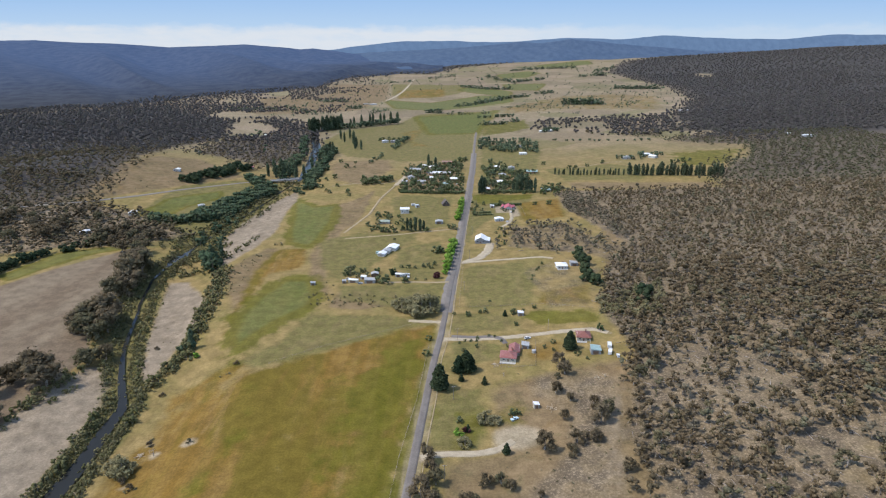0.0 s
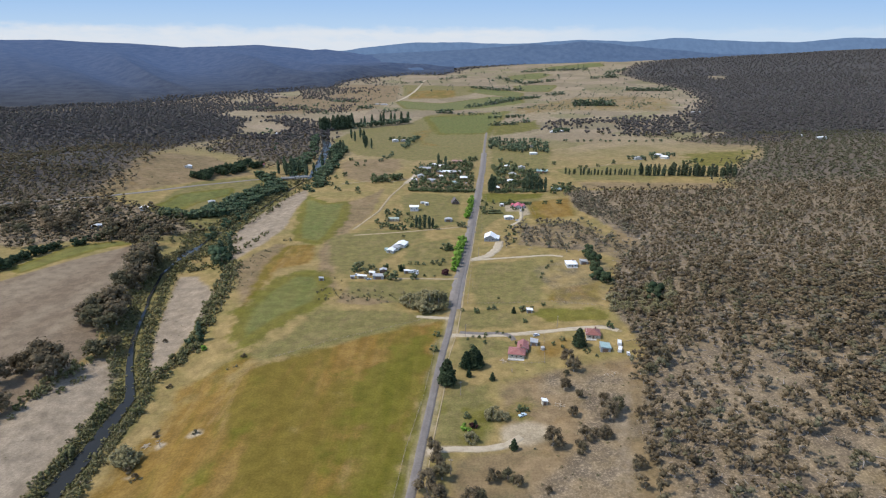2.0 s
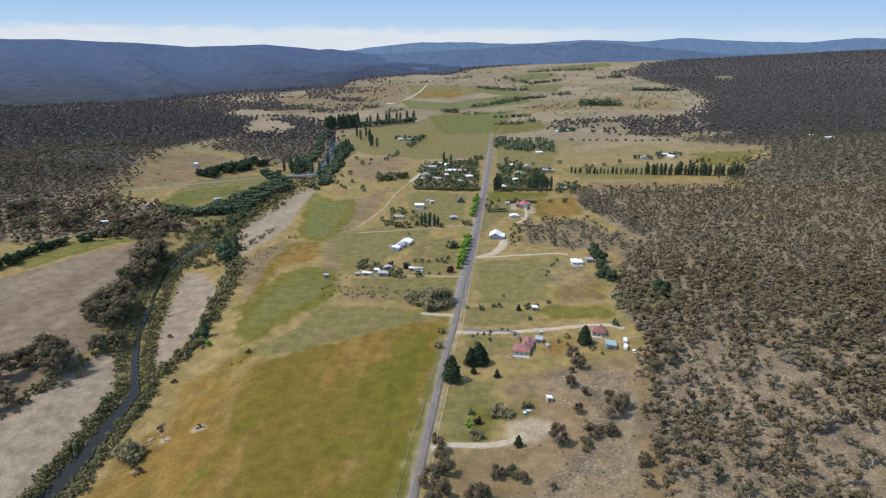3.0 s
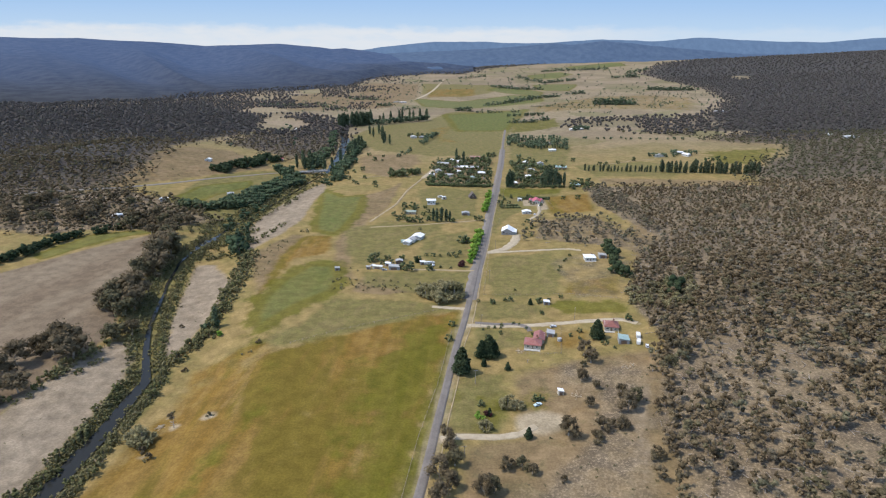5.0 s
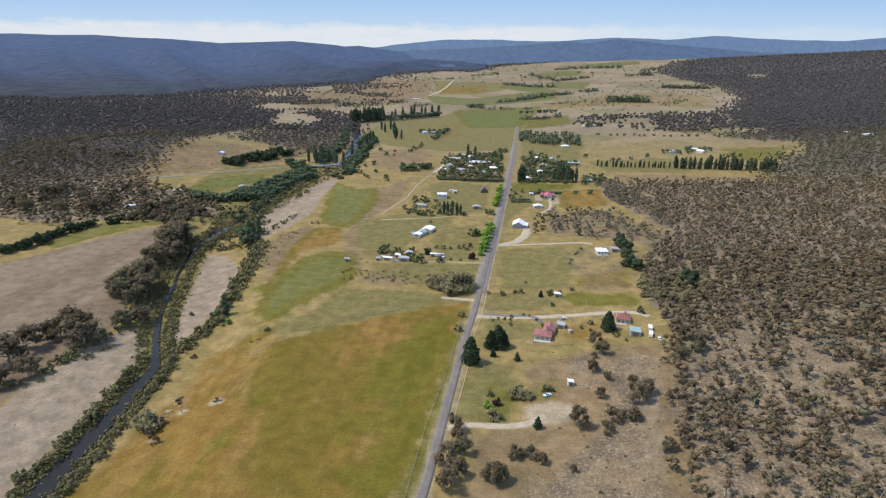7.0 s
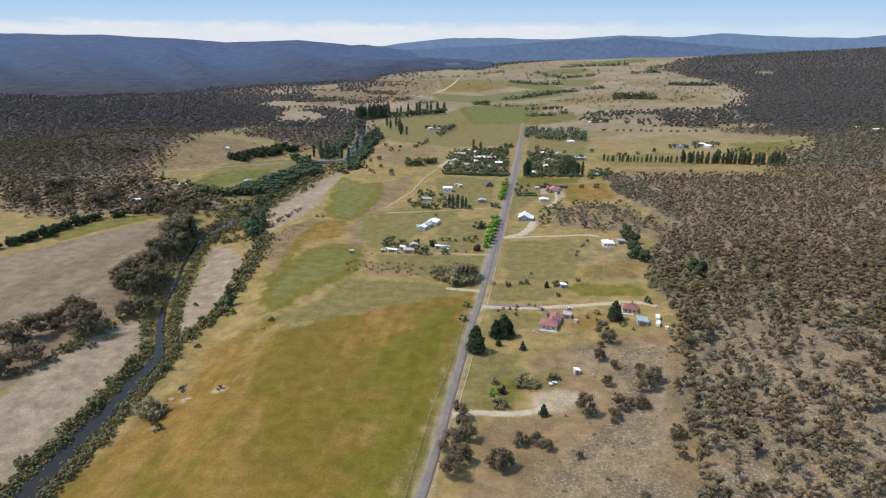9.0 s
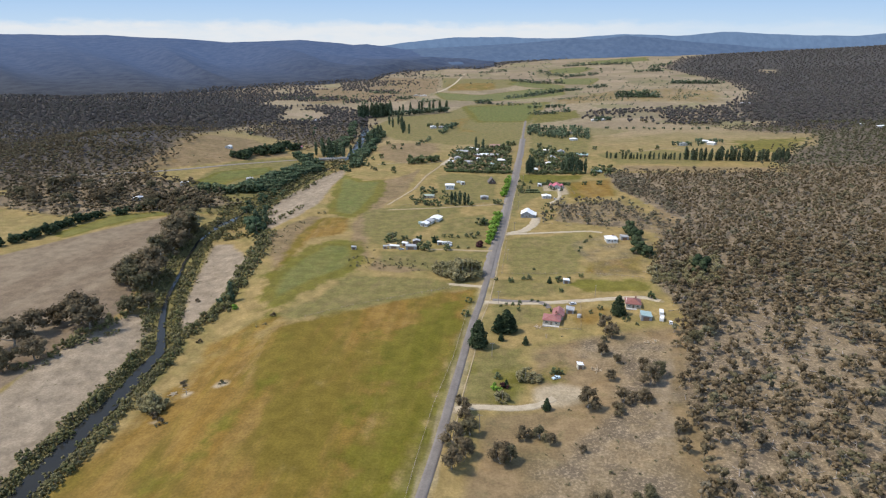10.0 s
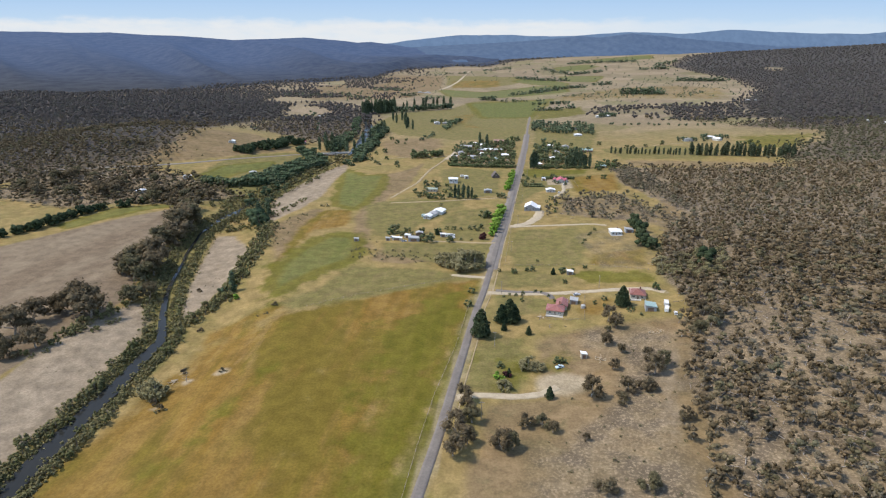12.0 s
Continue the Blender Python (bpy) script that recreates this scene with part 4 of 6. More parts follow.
# ---- the bush, too many trees to count ----
def bush_mesh(name, shapes, x, y, size, wide, seed, leaf_m=None, wood_m=None):
    """Trees of a few shapes, each turned, sized and tinted by itself, in one mesh of wood and leaf."""
    rng = np.random.default_rng(seed)
    z = ground_z(x, y) - 0.15
    kind = rng.integers(0, len(shapes), len(x))
    ang = rng.uniform(0, 6.28, len(x))
    tint = rng.uniform(0, 1, len(x))
    vs, qs, ts, mats, at = [], [], [], [], 0
    for k, (wood, leaf) in enumerate(shapes):
        sel = np.where(kind == k)[0]
        if not len(sel):
            continue
        for which, (v, q) in ((0, wood), (1, leaf)):
            ca, sa = np.cos(ang[sel])[:, None], np.sin(ang[sel])[:, None]
            px = (v[None, :, 0] * ca - v[None, :, 1] * sa) * wide[sel][:, None] + x[sel][:, None]
            py = (v[None, :, 0] * sa + v[None, :, 1] * ca) * wide[sel][:, None] + y[sel][:, None]
            pz = v[None, :, 2] * size[sel][:, None] + z[sel][:, None]
            vs.append(np.stack([px, py, pz], -1).reshape(-1, 3))
            qs.append((q[None] + (np.arange(len(sel)) * len(v))[:, None, None]).reshape(-1, 4) + at)
            ts.append(np.repeat(tint[sel], len(v)))
            mats.append(np.full(len(sel) * len(q), which, np.int32))
            at += len(sel) * len(v)
    me = mesh_from(name, np.concatenate(vs), np.concatenate(qs), [wood_m or PALE_BARK, leaf_m or GUM_LEAF], {"tint": np.concatenate(ts)}, True)
    me.polygons.foreach_set("material_index", np.concatenate(mats))
    return me


def bush_places(x0, x1, y0, y1, gap, seed, chance=1.0, floor=0.25):
    rng = np.random.default_rng(seed)
    px, py = np.meshgrid(np.arange(x0, x1, gap), np.arange(y0, y1, gap))
    px, py = px.ravel() + rng.uniform(-0.48, 0.48, px.size) * gap, py.ravel() + rng.uniform(-0.48, 0.48, py.size) * gap
    thick = forest(px, py) * (floor + 1.1 * smooth(0.32, 0.6, fbm(px, py, 18, 8)))
    seen = (px < 0.79 * py + 40) & (px > -0.96 * py - 60) & (inside(RANGE_FOOT, px, py, 260) < 0.9)
    keep = (rng.uniform(0, 1, px.size) < thick * chance) & seen
    return px[keep], py[keep]


rng = np.random.default_rng(4)
near_shapes = [gum_shape(40 + k, 6.6, 5, 13, 0.7, 0.36, 4, 0.22, 2) for k in range(8)]
x, y = bush_places(40, 640, 70, 620, 5.1, 1, 1.0, 0.46)
s = rng.uniform(0.5, 1.25, len(x)) * (1 - 0.12 * inside(SCRUB_EAST, x, y, 10))
w = s * rng.uniform(0.85, 1.25, len(x)) * (1 + 0.28 * smooth(125, 175, x) * smooth(380, 320, y))
back_shapes = [gum_shape(50 + k, 6.6, 3, 6, 0.95, 0.34, 4, 0.24, 0) for k in range(6)]
pale = (inside(SCRUB_EAST, x, y, 12) > 0.3) | ((x < 150) & (y > 405)) | (rng.uniform(0, 1, len(x)) < 0.12)
for shapes, leaf, pick in ((near_shapes, GUM_LEAF, ~pale & (y + 0.3 * x < 430)), (back_shapes, GUM_LEAF, ~pale & (y + 0.3 * x >= 430)), (near_shapes, SCRUB_LEAF, pale)):
    bush_near = new("bush", bush_mesh("bush", shapes, x[pick], y[pick], s[pick], w[pick], 2, leaf))
    tagged(bush_near, "dry brown and olive eucalypt bush with bare pale gaps", "bush", kind="stuff")
low_shapes = [round_shape(30 + k, 1.8, 1, 5, 0.6, 0.5, 4) for k in range(4)]
x, y = bush_places(30, 560, 80, 560, 4.4, 21, 0.42, 0.7)
s = rng.uniform(0.5, 1.3, len(x))
undergrowth = new("undergrowth", bush_mesh("undergrowth", low_shapes, x, y, s, s, 22, OLIVE_LEAF))
tagged(undergrowth, "low dry scrub and fallen leaf between the gums", "undergrowth", kind="stuff")
px, py = bush_places(36, 420, 70, 480, 3.6, 23, 0.5, 0.6)
logs = []
for k, (a, b) in enumerate(zip(px, py)):
    turn, n = rng.uniform(0, 6.28), rng.uniform(0.7, 2.4)
    c, d, h = n * math.cos(turn), n * math.sin(turn), gz(a, b) + 0.12
    logs.append(tube([(a - c, b - d, h), (a + c, b + d, h + rng.uniform(0, 0.35))], [rng.uniform(0.1, 0.24), 0.07], 3))
v, q = joined(logs)
fallen = new("fallen_timber", mesh_from("fallen_timber", v, q, [PALE_BARK], smooth_faces=True))
tagged(fallen, "bleached fallen branches on the bush floor", "fallen timber", kind="stuff")
mid_shapes = [gum_shape(60 + k, 7.5, 3, 2, 1.2, 0.34, 4, 0.26, 0) for k in range(6)]
edge_shapes = [canopy_shape(70 + k, 2) for k in range(6)]
far_shapes = [canopy_shape(76 + k) for k in range(6)]
for shapes, rows, seed in ((mid_shapes, ((-640, -200, 380, 640, 6.2), (-900, 700, 620, 1000, 8.4)), 3), (edge_shapes, ((-1300, 1400, 1000, 1320, 10),), 5), (far_shapes, ((-1300, 1400, 1320, 1700, 11), (-1500, 2300, 1700, 2600, 16), (-900, 3000, 2600, 3800, 26)), 4)):
    blocks = []
    for x0, x1, y0, y1, gap in rows:
        px, py = bush_places(x0, x1, y0, y1, gap, int(gap * 10), 1.0, 0.8 if gap < 7 else 1.0)
        blocks.append((px, py, np.full(len(px), gap)))
    x, y, gap = (np.concatenate([b[k] for b in blocks]) for k in range(3))
    s = rng.uniform(0.7, 1.2, len(x)) * np.where(gap < 9.5, 1.0, 0.75 + 0.008 * gap)
    w = rng.uniform(0.8, 1.2, len(x)) * np.where(gap < 9.5, 1.3, 0.42 + gap / 32)
    green = (seed == 3) & (x > 120) & (fbm(x, y, 90, 14) > 0.25 + 0.0007 * abs(y - 740))
    # farther trees more often take the leaf with haze in its colour
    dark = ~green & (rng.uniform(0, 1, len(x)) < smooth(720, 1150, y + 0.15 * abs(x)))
    for pick, leaf, label in ((dark, HAZED_FOREST_LEAF, "far dark eucalypt forest that covers the hills"), (~green & ~dark, MID_LEAF, "brown-olive eucalypt bush on rising ground"), (green, YOUNG_LEAF, "grey-green young bush below the wooded hill")):
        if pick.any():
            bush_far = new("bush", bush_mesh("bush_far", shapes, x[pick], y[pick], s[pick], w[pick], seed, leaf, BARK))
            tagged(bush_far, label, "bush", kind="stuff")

# ---- buildings (sizes in metres, places in the plan) ----
TRUE_SIZE = Matrix.Scale(1 / SCALE, 4)
RED_IRON = iron_roof("red_iron", (0.270, 0.098, 0.083), (0.315, 0.180, 0.150), 0.6)
BRICK_RED = iron_roof("brick_red_iron", (0.225, 0.083, 0.064), (0.270, 0.135, 0.098), 0.5)
SCARLET = iron_roof("scarlet_iron", (0.440, 0.080, 0.104), (0.480, 0.240, 0.256), 0.5)
WHITE_IRON = iron_roof("white_iron", (0.774, 0.774, 0.765), (0.558, 0.522, 0.486), 0.25)
GREY_IRON = iron_roof("grey_iron", (0.375, 0.375, 0.367), (0.240, 0.188, 0.150), 0.5)
TEAL_IRON = iron_roof("teal_iron", (0.270, 0.375, 0.352), (0.338, 0.375, 0.345), 0.4)
PALE_GREEN_IRON = iron_roof("pale_green_iron", (0.300, 0.345, 0.270), (0.255, 0.240, 0.195), 0.4)
BROWN_IRON = iron_roof("brown_iron", (0.098, 0.075, 0.064), (0.150, 0.098, 0.068), 0.5)
RUST_IRON = iron_roof("rusty_iron", (0.285, 0.150, 0.112), (0.345, 0.255, 0.210), 0.7)
WHITE_WALL = boards("white_boards", (0.544, 0.536, 0.504))
CREAM_WALL = boards("cream_boards", (0.480, 0.432, 0.344))
GREY_WALL = boards("grey_boards", (0.320, 0.320, 0.320))
BRICK_WALL = plain("brick_wall", (0.30, 0.17, 0.12), (0.24, 0.13, 0.095), 1.2, 0.9)
DARK_WALL = boards("dark_boards", (0.128, 0.096, 0.080))
TRIM = plain("white_trim", (0.72, 0.71, 0.68), None, 2.0, 0.6)
DOOR_PAINT = plain("door_paint", (0.20, 0.13, 0.09), None, 2.0, 0.6)
GLASS, gnt, gb = surface("window_glass", 0.08, 0, 0.5)
finish(gnt, gb, blend(gnt, noise_at(gnt, 0.4), (0.03, 0.035, 0.04), (0.06, 0.06, 0.06)))
CONCRETE = plain("concrete", (0.46, 0.44, 0.41), (0.36, 0.34, 0.31), 0.6, 0.9, bump=0.02)
TIMBER = plain("weathered_timber", (0.30, 0.25, 0.20), (0.20, 0.16, 0.12), 1.5, 0.9)
SAWN = plain("sawn_timber", (0.40, 0.31, 0.20), (0.30, 0.23, 0.15), 1.5, 0.9)
TYRE = plain("rubber", (0.025, 0.025, 0.025), None, 3.0, 0.9)


def solid(name, faces_of, material, parent, label=""):
    """One mesh part from a function that fills a bmesh."""
    bm = bmesh.new()
    faces_of(bm)
    bmesh.ops.recalc_face_normals(bm, faces=bm.faces)
    me = bpy.data.meshes.new(name)
    bm.to_mesh(me)
    bm.free()
    me.materials.append(material)
    return part(name, me, parent, label)


def prism(bm, outline, y0, y1):
    """A solid between two copies of an outline in x and z."""
    a = [bm.verts.new((x, y0, z)) for x, z in outline]
    b = [bm.verts.new((x, y1, z)) for x, z in outline]
    bm.faces.new(a)
    bm.faces.new(b[::-1])
    for i in range(len(a)):
        j = (i + 1) % len(a)
        bm.faces.new((a[i], a[j], b[j], b[i]))


def slab(bm, x0, x1, y0, y1, z0, z1):
    prism(bm, [(x0, z0), (x1, z0), (x1, z1), (x0, z1)], y0, y1)


def block(root, cx, cy, w, l, h, rise, kind, wall_m, roof_m, over=0.5):
    """A wing: walls and a roof. The ridge runs along y."""
    x0, x1, y0, y1 = cx - w / 2, cx + w / 2, cy - l / 2, cy + l / 2
    if kind == "gable":
        solid("wall", lambda bm: prism(bm, [(x0, -0.6), (x1, -0.6), (x1, h), (cx, h + rise - 0.12), (x0, h)], y0, y1), wall_m, root)
    elif kind == "lean":
        solid("wall", lambda bm: prism(bm, [(x0, -0.6), (x1, -0.6), (x1, h), (x0, h + rise - 0.1)], y0, y1), wall_m, root)
    else:
        solid("wall", lambda bm: slab(bm, x0, x1, y0, y1, -0.6, h), wall_m, root)
    k = rise / (w / 2)

    def roof(bm):
        e, t = over, 0.16
        if kind == "gable":
            prism(bm, [(x0 - e, h - k * e), (cx, h + rise), (x1 + e, h - k * e), (x1 + e, h - k * e + t), (cx, h + rise + t), (x0 - e, h - k * e + t)], y0 - e, y1 + e)
        elif kind == "lean":
            s = rise / w
            prism(bm, [(x0 - e, h + rise + s * e), (x1 + e, h - s * e), (x1 + e, h - s * e + t), (x0 - e, h + rise + s * e + t)], y0 - e, y1 + e)
        else:
            c = [(x0 - e, y0 - e), (x1 + e, y0 - e), (x1 + e, y1 + e), (x0 - e, y1 + e)]
            in_y = min(w / 2 + e, l / 2 + e - 0.05)
            lo = [bm.verts.new((*p, h - 0.15)) for p in c]
            ea = [bm.verts.new((*p, h + 0.05)) for p in c]
            ra, rb = bm.verts.new((cx, y0 - e + in_y, h + rise)), bm.verts.new((cx, y1 + e - in_y, h + rise))
            bm.faces.new(lo[::-1])
            for i in range(4):
                bm.faces.new((lo[i], lo[(i + 1) % 4], ea[(i + 1) % 4], ea[i]))
            bm.faces.new((ea[0], ea[1], ra))
            bm.faces.new((ea[1], ea[2], rb, ra))
            bm.faces.new((ea[2], ea[3], rb))
            bm.faces.new((ea[3], ea[0], ra, rb))

    solid("roof", roof, roof_m, root)


def window(root, x, y, z, w, h, side):
    """A window in a wall that faces south (s), east (e) or west (w)."""
    t = 0.06

    def frame_of(bm):
        for a0, a1, b0, b1 in ((-w / 2, w / 2, 0, 0.09), (-w / 2, w / 2, h - 0.09, h), (-w / 2, -w / 2 + 0.09, 0.09, h - 0.09), (w / 2 - 0.09, w / 2, 0.09, h - 0.09), (-0.03, 0.03, 0.09, h - 0.09)):
            if side == "s":
                slab(bm, x + a0, x + a1, y - t, y, z + b0, z + b1)
            else:
                k = 1 if side == "e" else -1
                slab(bm, min(x, x + k * t), max(x, x + k * t), y + a0, y + a1, z + b0, z + b1)

    def pane_of(bm):
        if side == "s":
            slab(bm, x - w / 2 + 0.08, x + w / 2 - 0.08, y - 0.03, y - 0.005, z + 0.08, z + h - 0.08)
        else:
            k = 1 if side == "e" else -1
            slab(bm, min(x + k * 0.005, x + k * 0.03), max(x + k * 0.005, x + k * 0.03), y - w / 2 + 0.08, y + w / 2 - 0.08, z + 0.08, z + h - 0.08)

    f = solid("window", frame_of, TRIM, root)
    p = solid("pane", pane_of, GLASS, f)
    return f


def fit_out(root, cx, cy, w, l, h, door=True, wide=1.5):
    """Windows and a door on the south and side walls of a wing."""
    z = h * 0.36
    for k in (-0.28, 0.28):
        window(root, cx + k * w, cy - l / 2, z, min(wide, w * 0.22), h * 0.42, "s")
    if door:
        solid("door", lambda bm: slab(bm, cx - 0.45, cx + 0.45, cy - l / 2 - 0.05, cy - l / 2 + 0.02, 0.05, 2.1), DOOR_PAINT, root)
    for k in (-0.27, 0.22):
        window(root, cx + w / 2, cy + k * l, z, min(wide, l * 0.2), h * 0.42, "e")
        window(root, cx - w / 2, cy + k * l, z, min(wide, l * 0.2), h * 0.42, "w")


def chimney(root, x, y, z):
    c = solid("chimney", lambda bm: (slab(bm, x - 0.4, x + 0.4, y - 0.35, y + 0.35, z - 2.2, z), slab(bm, x - 0.48, x + 0.48, y - 0.43, y + 0.43, z, z + 0.15)), BRICK_WALL, root)


def veranda(root, x0, x1, y, depth, h, roof_m):
    """A lean-to veranda on the south front: roof sheet, posts, floor."""
    solid("veranda_roof", lambda bm: prism(bm, [(x0, 0), (x1, 0), (x1, 0.1), (x0, 0.1)], 0, 1), roof_m, root)
    v = root.children[-1]
    me = v.data
    for vert in me.vertices:
        f = vert.co.y
        vert.co.z += h - 0.1 - 0.5 * (1 - f)
        vert.co.y = y - depth * (1 - f)
    n = max(3, int((x1 - x0) / 2.4) + 1)
    for k in range(n):
        px = x0 + 0.15 + (x1 - x0 - 0.3) * k / (n - 1)
        solid("post", lambda bm: slab(bm, px - 0.06, px + 0.06, y - depth + 0.1, y - depth + 0.22, -0.4, h - 0.58), TRIM, root)
    solid("veranda_floor", lambda bm: slab(bm, x0, x1, y - depth, y - 0.01, -0.5, 0.12), CONCRETE, root)


def building(name, x, y, turn, label, category="house", group=""):
    root = new(name)
    root.matrix_world = pose(x, y, gz(x, y) + 0.1, 0, 0, turn) @ TRUE_SIZE
    return tagged(root, label, category, group)


def cottage(x, y, turn, w, l, roof_m, wall_m, label, kind="gable", h=2.7, rise=1.7, stack=True, name="house", category="house", group="", porch=False):
    """A single-storey house with windows, a door and a chimney."""
    r = building(name, x, y, turn, label, category, group)
    block(r, 0, 0, w, l, h, rise, kind, wall_m, roof_m)
    fit_out(r, 0, 0, w, l, h)
    if stack:
        chimney(r, w * 0.18, l * 0.2, h + rise + 0.4)
    if porch:
        veranda(r, -w / 2, w / 2, -l / 2 - 0.06, 2.2, h, roof_m)
    return r


def shed(x, y, turn, w, l, roof_m, wall_m, label, h=2.5, rise=0.5, kind="lean", group=""):
    """A plain farm shed with a wide sliding door and a side window."""
    r = building("shed", x, y, turn, label, "shed", group)
    block(r, 0, 0, w, l, h, rise, kind, wall_m, roof_m, 0.25)
    solid("door", lambda bm: slab(bm, -w * 0.3, w * 0.25, -l / 2 - 0.07, -l / 2 - 0.003, 0.0, h * 0.82), DOOR_PAINT, r)
    window(r, w / 2, 0, h * 0.4, min(1.2, l * 0.3), h * 0.3, "e")
    return r


# homestead with the red roof
r = building("house", 33, 251, -10, "L-shaped weatherboard house with faded red iron roof and white veranda")
block(r, -1.0, -3.2, 9.8, 8.5, 2.9, 2.0, "hip", CREAM_WALL, RED_IRON)
block(r, 2.2, 5.3, 6.4, 9.6, 2.8, 1.7, "gable", CREAM_WALL, RED_IRON)
fit_out(r, -1.0, -3.2, 9.8, 8.5, 2.9)
window(r, 5.4, 5.5, 1.0, 1.3, 1.2, "e")
chimney(r, 1.0, 1.4, 5.4)
veranda(r, -5.9, 3.9, -7.52, 2.2, 2.7, WHITE_IRON)
shed(41.5, 259, -10, 4.6, 5.2, GREY_IRON, GREY_WALL, "small grey iron garage beside the red-roofed house", 2.4, 0.5)
r = cottage(72, 264, -8, 8.6, 8.8, BRICK_RED, CREAM_WALL, "small square cottage with a brick-red hipped iron roof", "hip", 2.8, 2.4, porch=True)
shed(74.5, 249, -6, 6.0, 6.8, TEAL_IRON, GREY_WALL, "open farm shed with a pale teal iron roof", 2.8, 0.6)
shed(39, 207, 8, 2.8, 2.6, WHITE_IRON, CREAM_WALL, "small white hut on dry ground", 2.3, 0.5)
shed(44, 297, 0, 4.0, 3.4, WHITE_IRON, GREY_WALL, "small white-roofed shed at a paddock edge", 2.3, 0.4)
shed(-86, 347, 12, 3.8, 2.8, GREY_IRON, GREY_WALL, "small grey stock shelter alone in a green paddock", 2.0, 0.4)

# hall beside the road
r = building("hall", 30, 436, -7, "large hall with a bright white iron gable roof and grey walls", "hall")
block(r, 0, 0, 11.0, 14.0, 3.4, 3.0, "gable", GREY_WALL, WHITE_IRON)
block(r, 7.3, 0.6, 3.5, 11.5, 2.3, 0.9, "lean", GREY_WALL, WHITE_IRON, 0.2)
fit_out(r, 0, 0, 11.0, 14.0, 3.4)

r = building("house", 82, 372, 2, "white weatherboard house with a white iron roof and porch")
block(r, 0, 0, 9.0, 9.0, 2.9, 1.9, "hip", WHITE_WALL, WHITE_IRON)
fit_out(r, 0, 0, 9.0, 9.0, 2.9)
veranda(r, -4.5, 4.5, -4.57, 2.0, 2.8, WHITE_IRON)
chimney(r, 1.6, 1.5, 5.2)
shed(91.5, 376, 4, 6.4, 5.5, GREY_IRON, GREY_WALL, "low grey iron shed next to the white house", 2.5, 0.7)

# scarlet-roofed buildings and their neighbours
r = building("house", 61, 534, -4, "long house with a bright scarlet iron roof and white trim")
block(r, 2.0, 0, 9.0, 14.0, 3.0, 2.2, "gable", WHITE_WALL, SCARLET)
block(r, -4.4, 3.0, 4.0, 8.0, 2.7, 1.4, "gable", WHITE_WALL, SCARLET)
block(r, 8.2, 2.0, 3.6, 9.0, 2.7, 1.3, "gable", WHITE_WALL, SCARLET)
fit_out(r, 2.0, 0, 9.0, 14.0, 3.0)
shed(47.5, 541, 5, 4.5, 4.0, WHITE_IRON, WHITE_WALL, "small white shed at the corner of a hedged yard", 2.6, 0.6)
cottage(50, 495, 3, 9.5, 7.0, WHITE_IRON, WHITE_WALL, "low white house with a flat-looking white iron roof", "gable", 2.6, 1.0, False)
r = building("chapel", 2, 553, 8, "small dark timber chapel with a very steep brown roof", "chapel")
block(r, 0, 0, 8.4, 10.0, 2.2, 5.0, "gable", DARK_WALL, BROWN_IRON, 0.6)
window(r, 0, -5.0, 3.0, 1.2, 2.0, "s")
solid("door", lambda bm: slab(bm, -0.7, 0.7, -5.06, -4.98, 0.0, 2.3), DOOR_PAINT, r)
r = building("house", -37, 527, 5, "two-level white house with a raised deck and white iron roof")
block(r, 0, 0, 10.0, 8.5, 4.6, 1.3, "hip", WHITE_WALL, WHITE_IRON, 0.8)
fit_out(r, 0, 0, 10.0, 8.5, 4.6)
veranda(r, -5.0, 5.0, -4.32, 2.4, 3.0, GREY_IRON)
shed(-26, 546, 20, 4.5, 4.2, WHITE_IRON, WHITE_WALL, "small white garden shed behind trees", 2.6, 0.8)
cottage(-53, 490, 0, 12.0, 7.0, PALE_GREEN_IRON, CREAM_WALL, "low house with a pale green iron roof among shrubs", "hip", 2.6, 1.4, False)
shed(-4, 489, 3, 8.5, 6.0, GREY_IRON, GREY_WALL, "long grey iron shed near street trees", 2.6, 1.0, "gable")
r = building("house", -43, 412, -16, "long white house of joined wings with pale iron roofs")
block(r, 2.0, 9.0, 9.5, 11.0, 2.8, 1.3, "gable", WHITE_WALL, WHITE_IRON)
block(r, 0.0, -2.0, 7.0, 7.5, 2.7, 1.1, "gable", WHITE_WALL, GREY_IRON)
block(r, -1.0, -11.0, 6.6, 7.0, 2.6, 1.1, "gable", WHITE_WALL, WHITE_IRON)
fit_out(r, -1.0, -11.0, 6.6, 7.0, 2.6)
shed(-49, 351, 4, 9.0, 5.5, GREY_IRON, GREY_WALL, "low grey farm shed beside a dark garden tree", 2.6, 0.7)
shed(-60, 351, -3, 8.0, 3.0, WHITE_IRON, CREAM_WALL, "long low pale shed in a cluttered farmyard", 2.2, 0.4)
shed(-54, 357, -6, 4.5, 3.5, WHITE_IRON, WHITE_WALL, "small white shed in a cluttered farmyard", 2.3, 0.4)
shed(-66, 350, 10, 3.2, 2.6, GREY_IRON, GREY_WALL, "small grey shed at the end of a farmyard", 2.1, 0.3)
shed(-47, 362, 8, 6.0, 4.5, GREY_IRON, DARK_WALL, "dark open farm shed behind the yard trees", 2.7, 0.8, "gable")
shed(-31, 361, 12, 4.6, 3.2, WHITE_IRON, GREY_WALL, "small white-roofed shed behind an orchard", 2.3, 0.4)

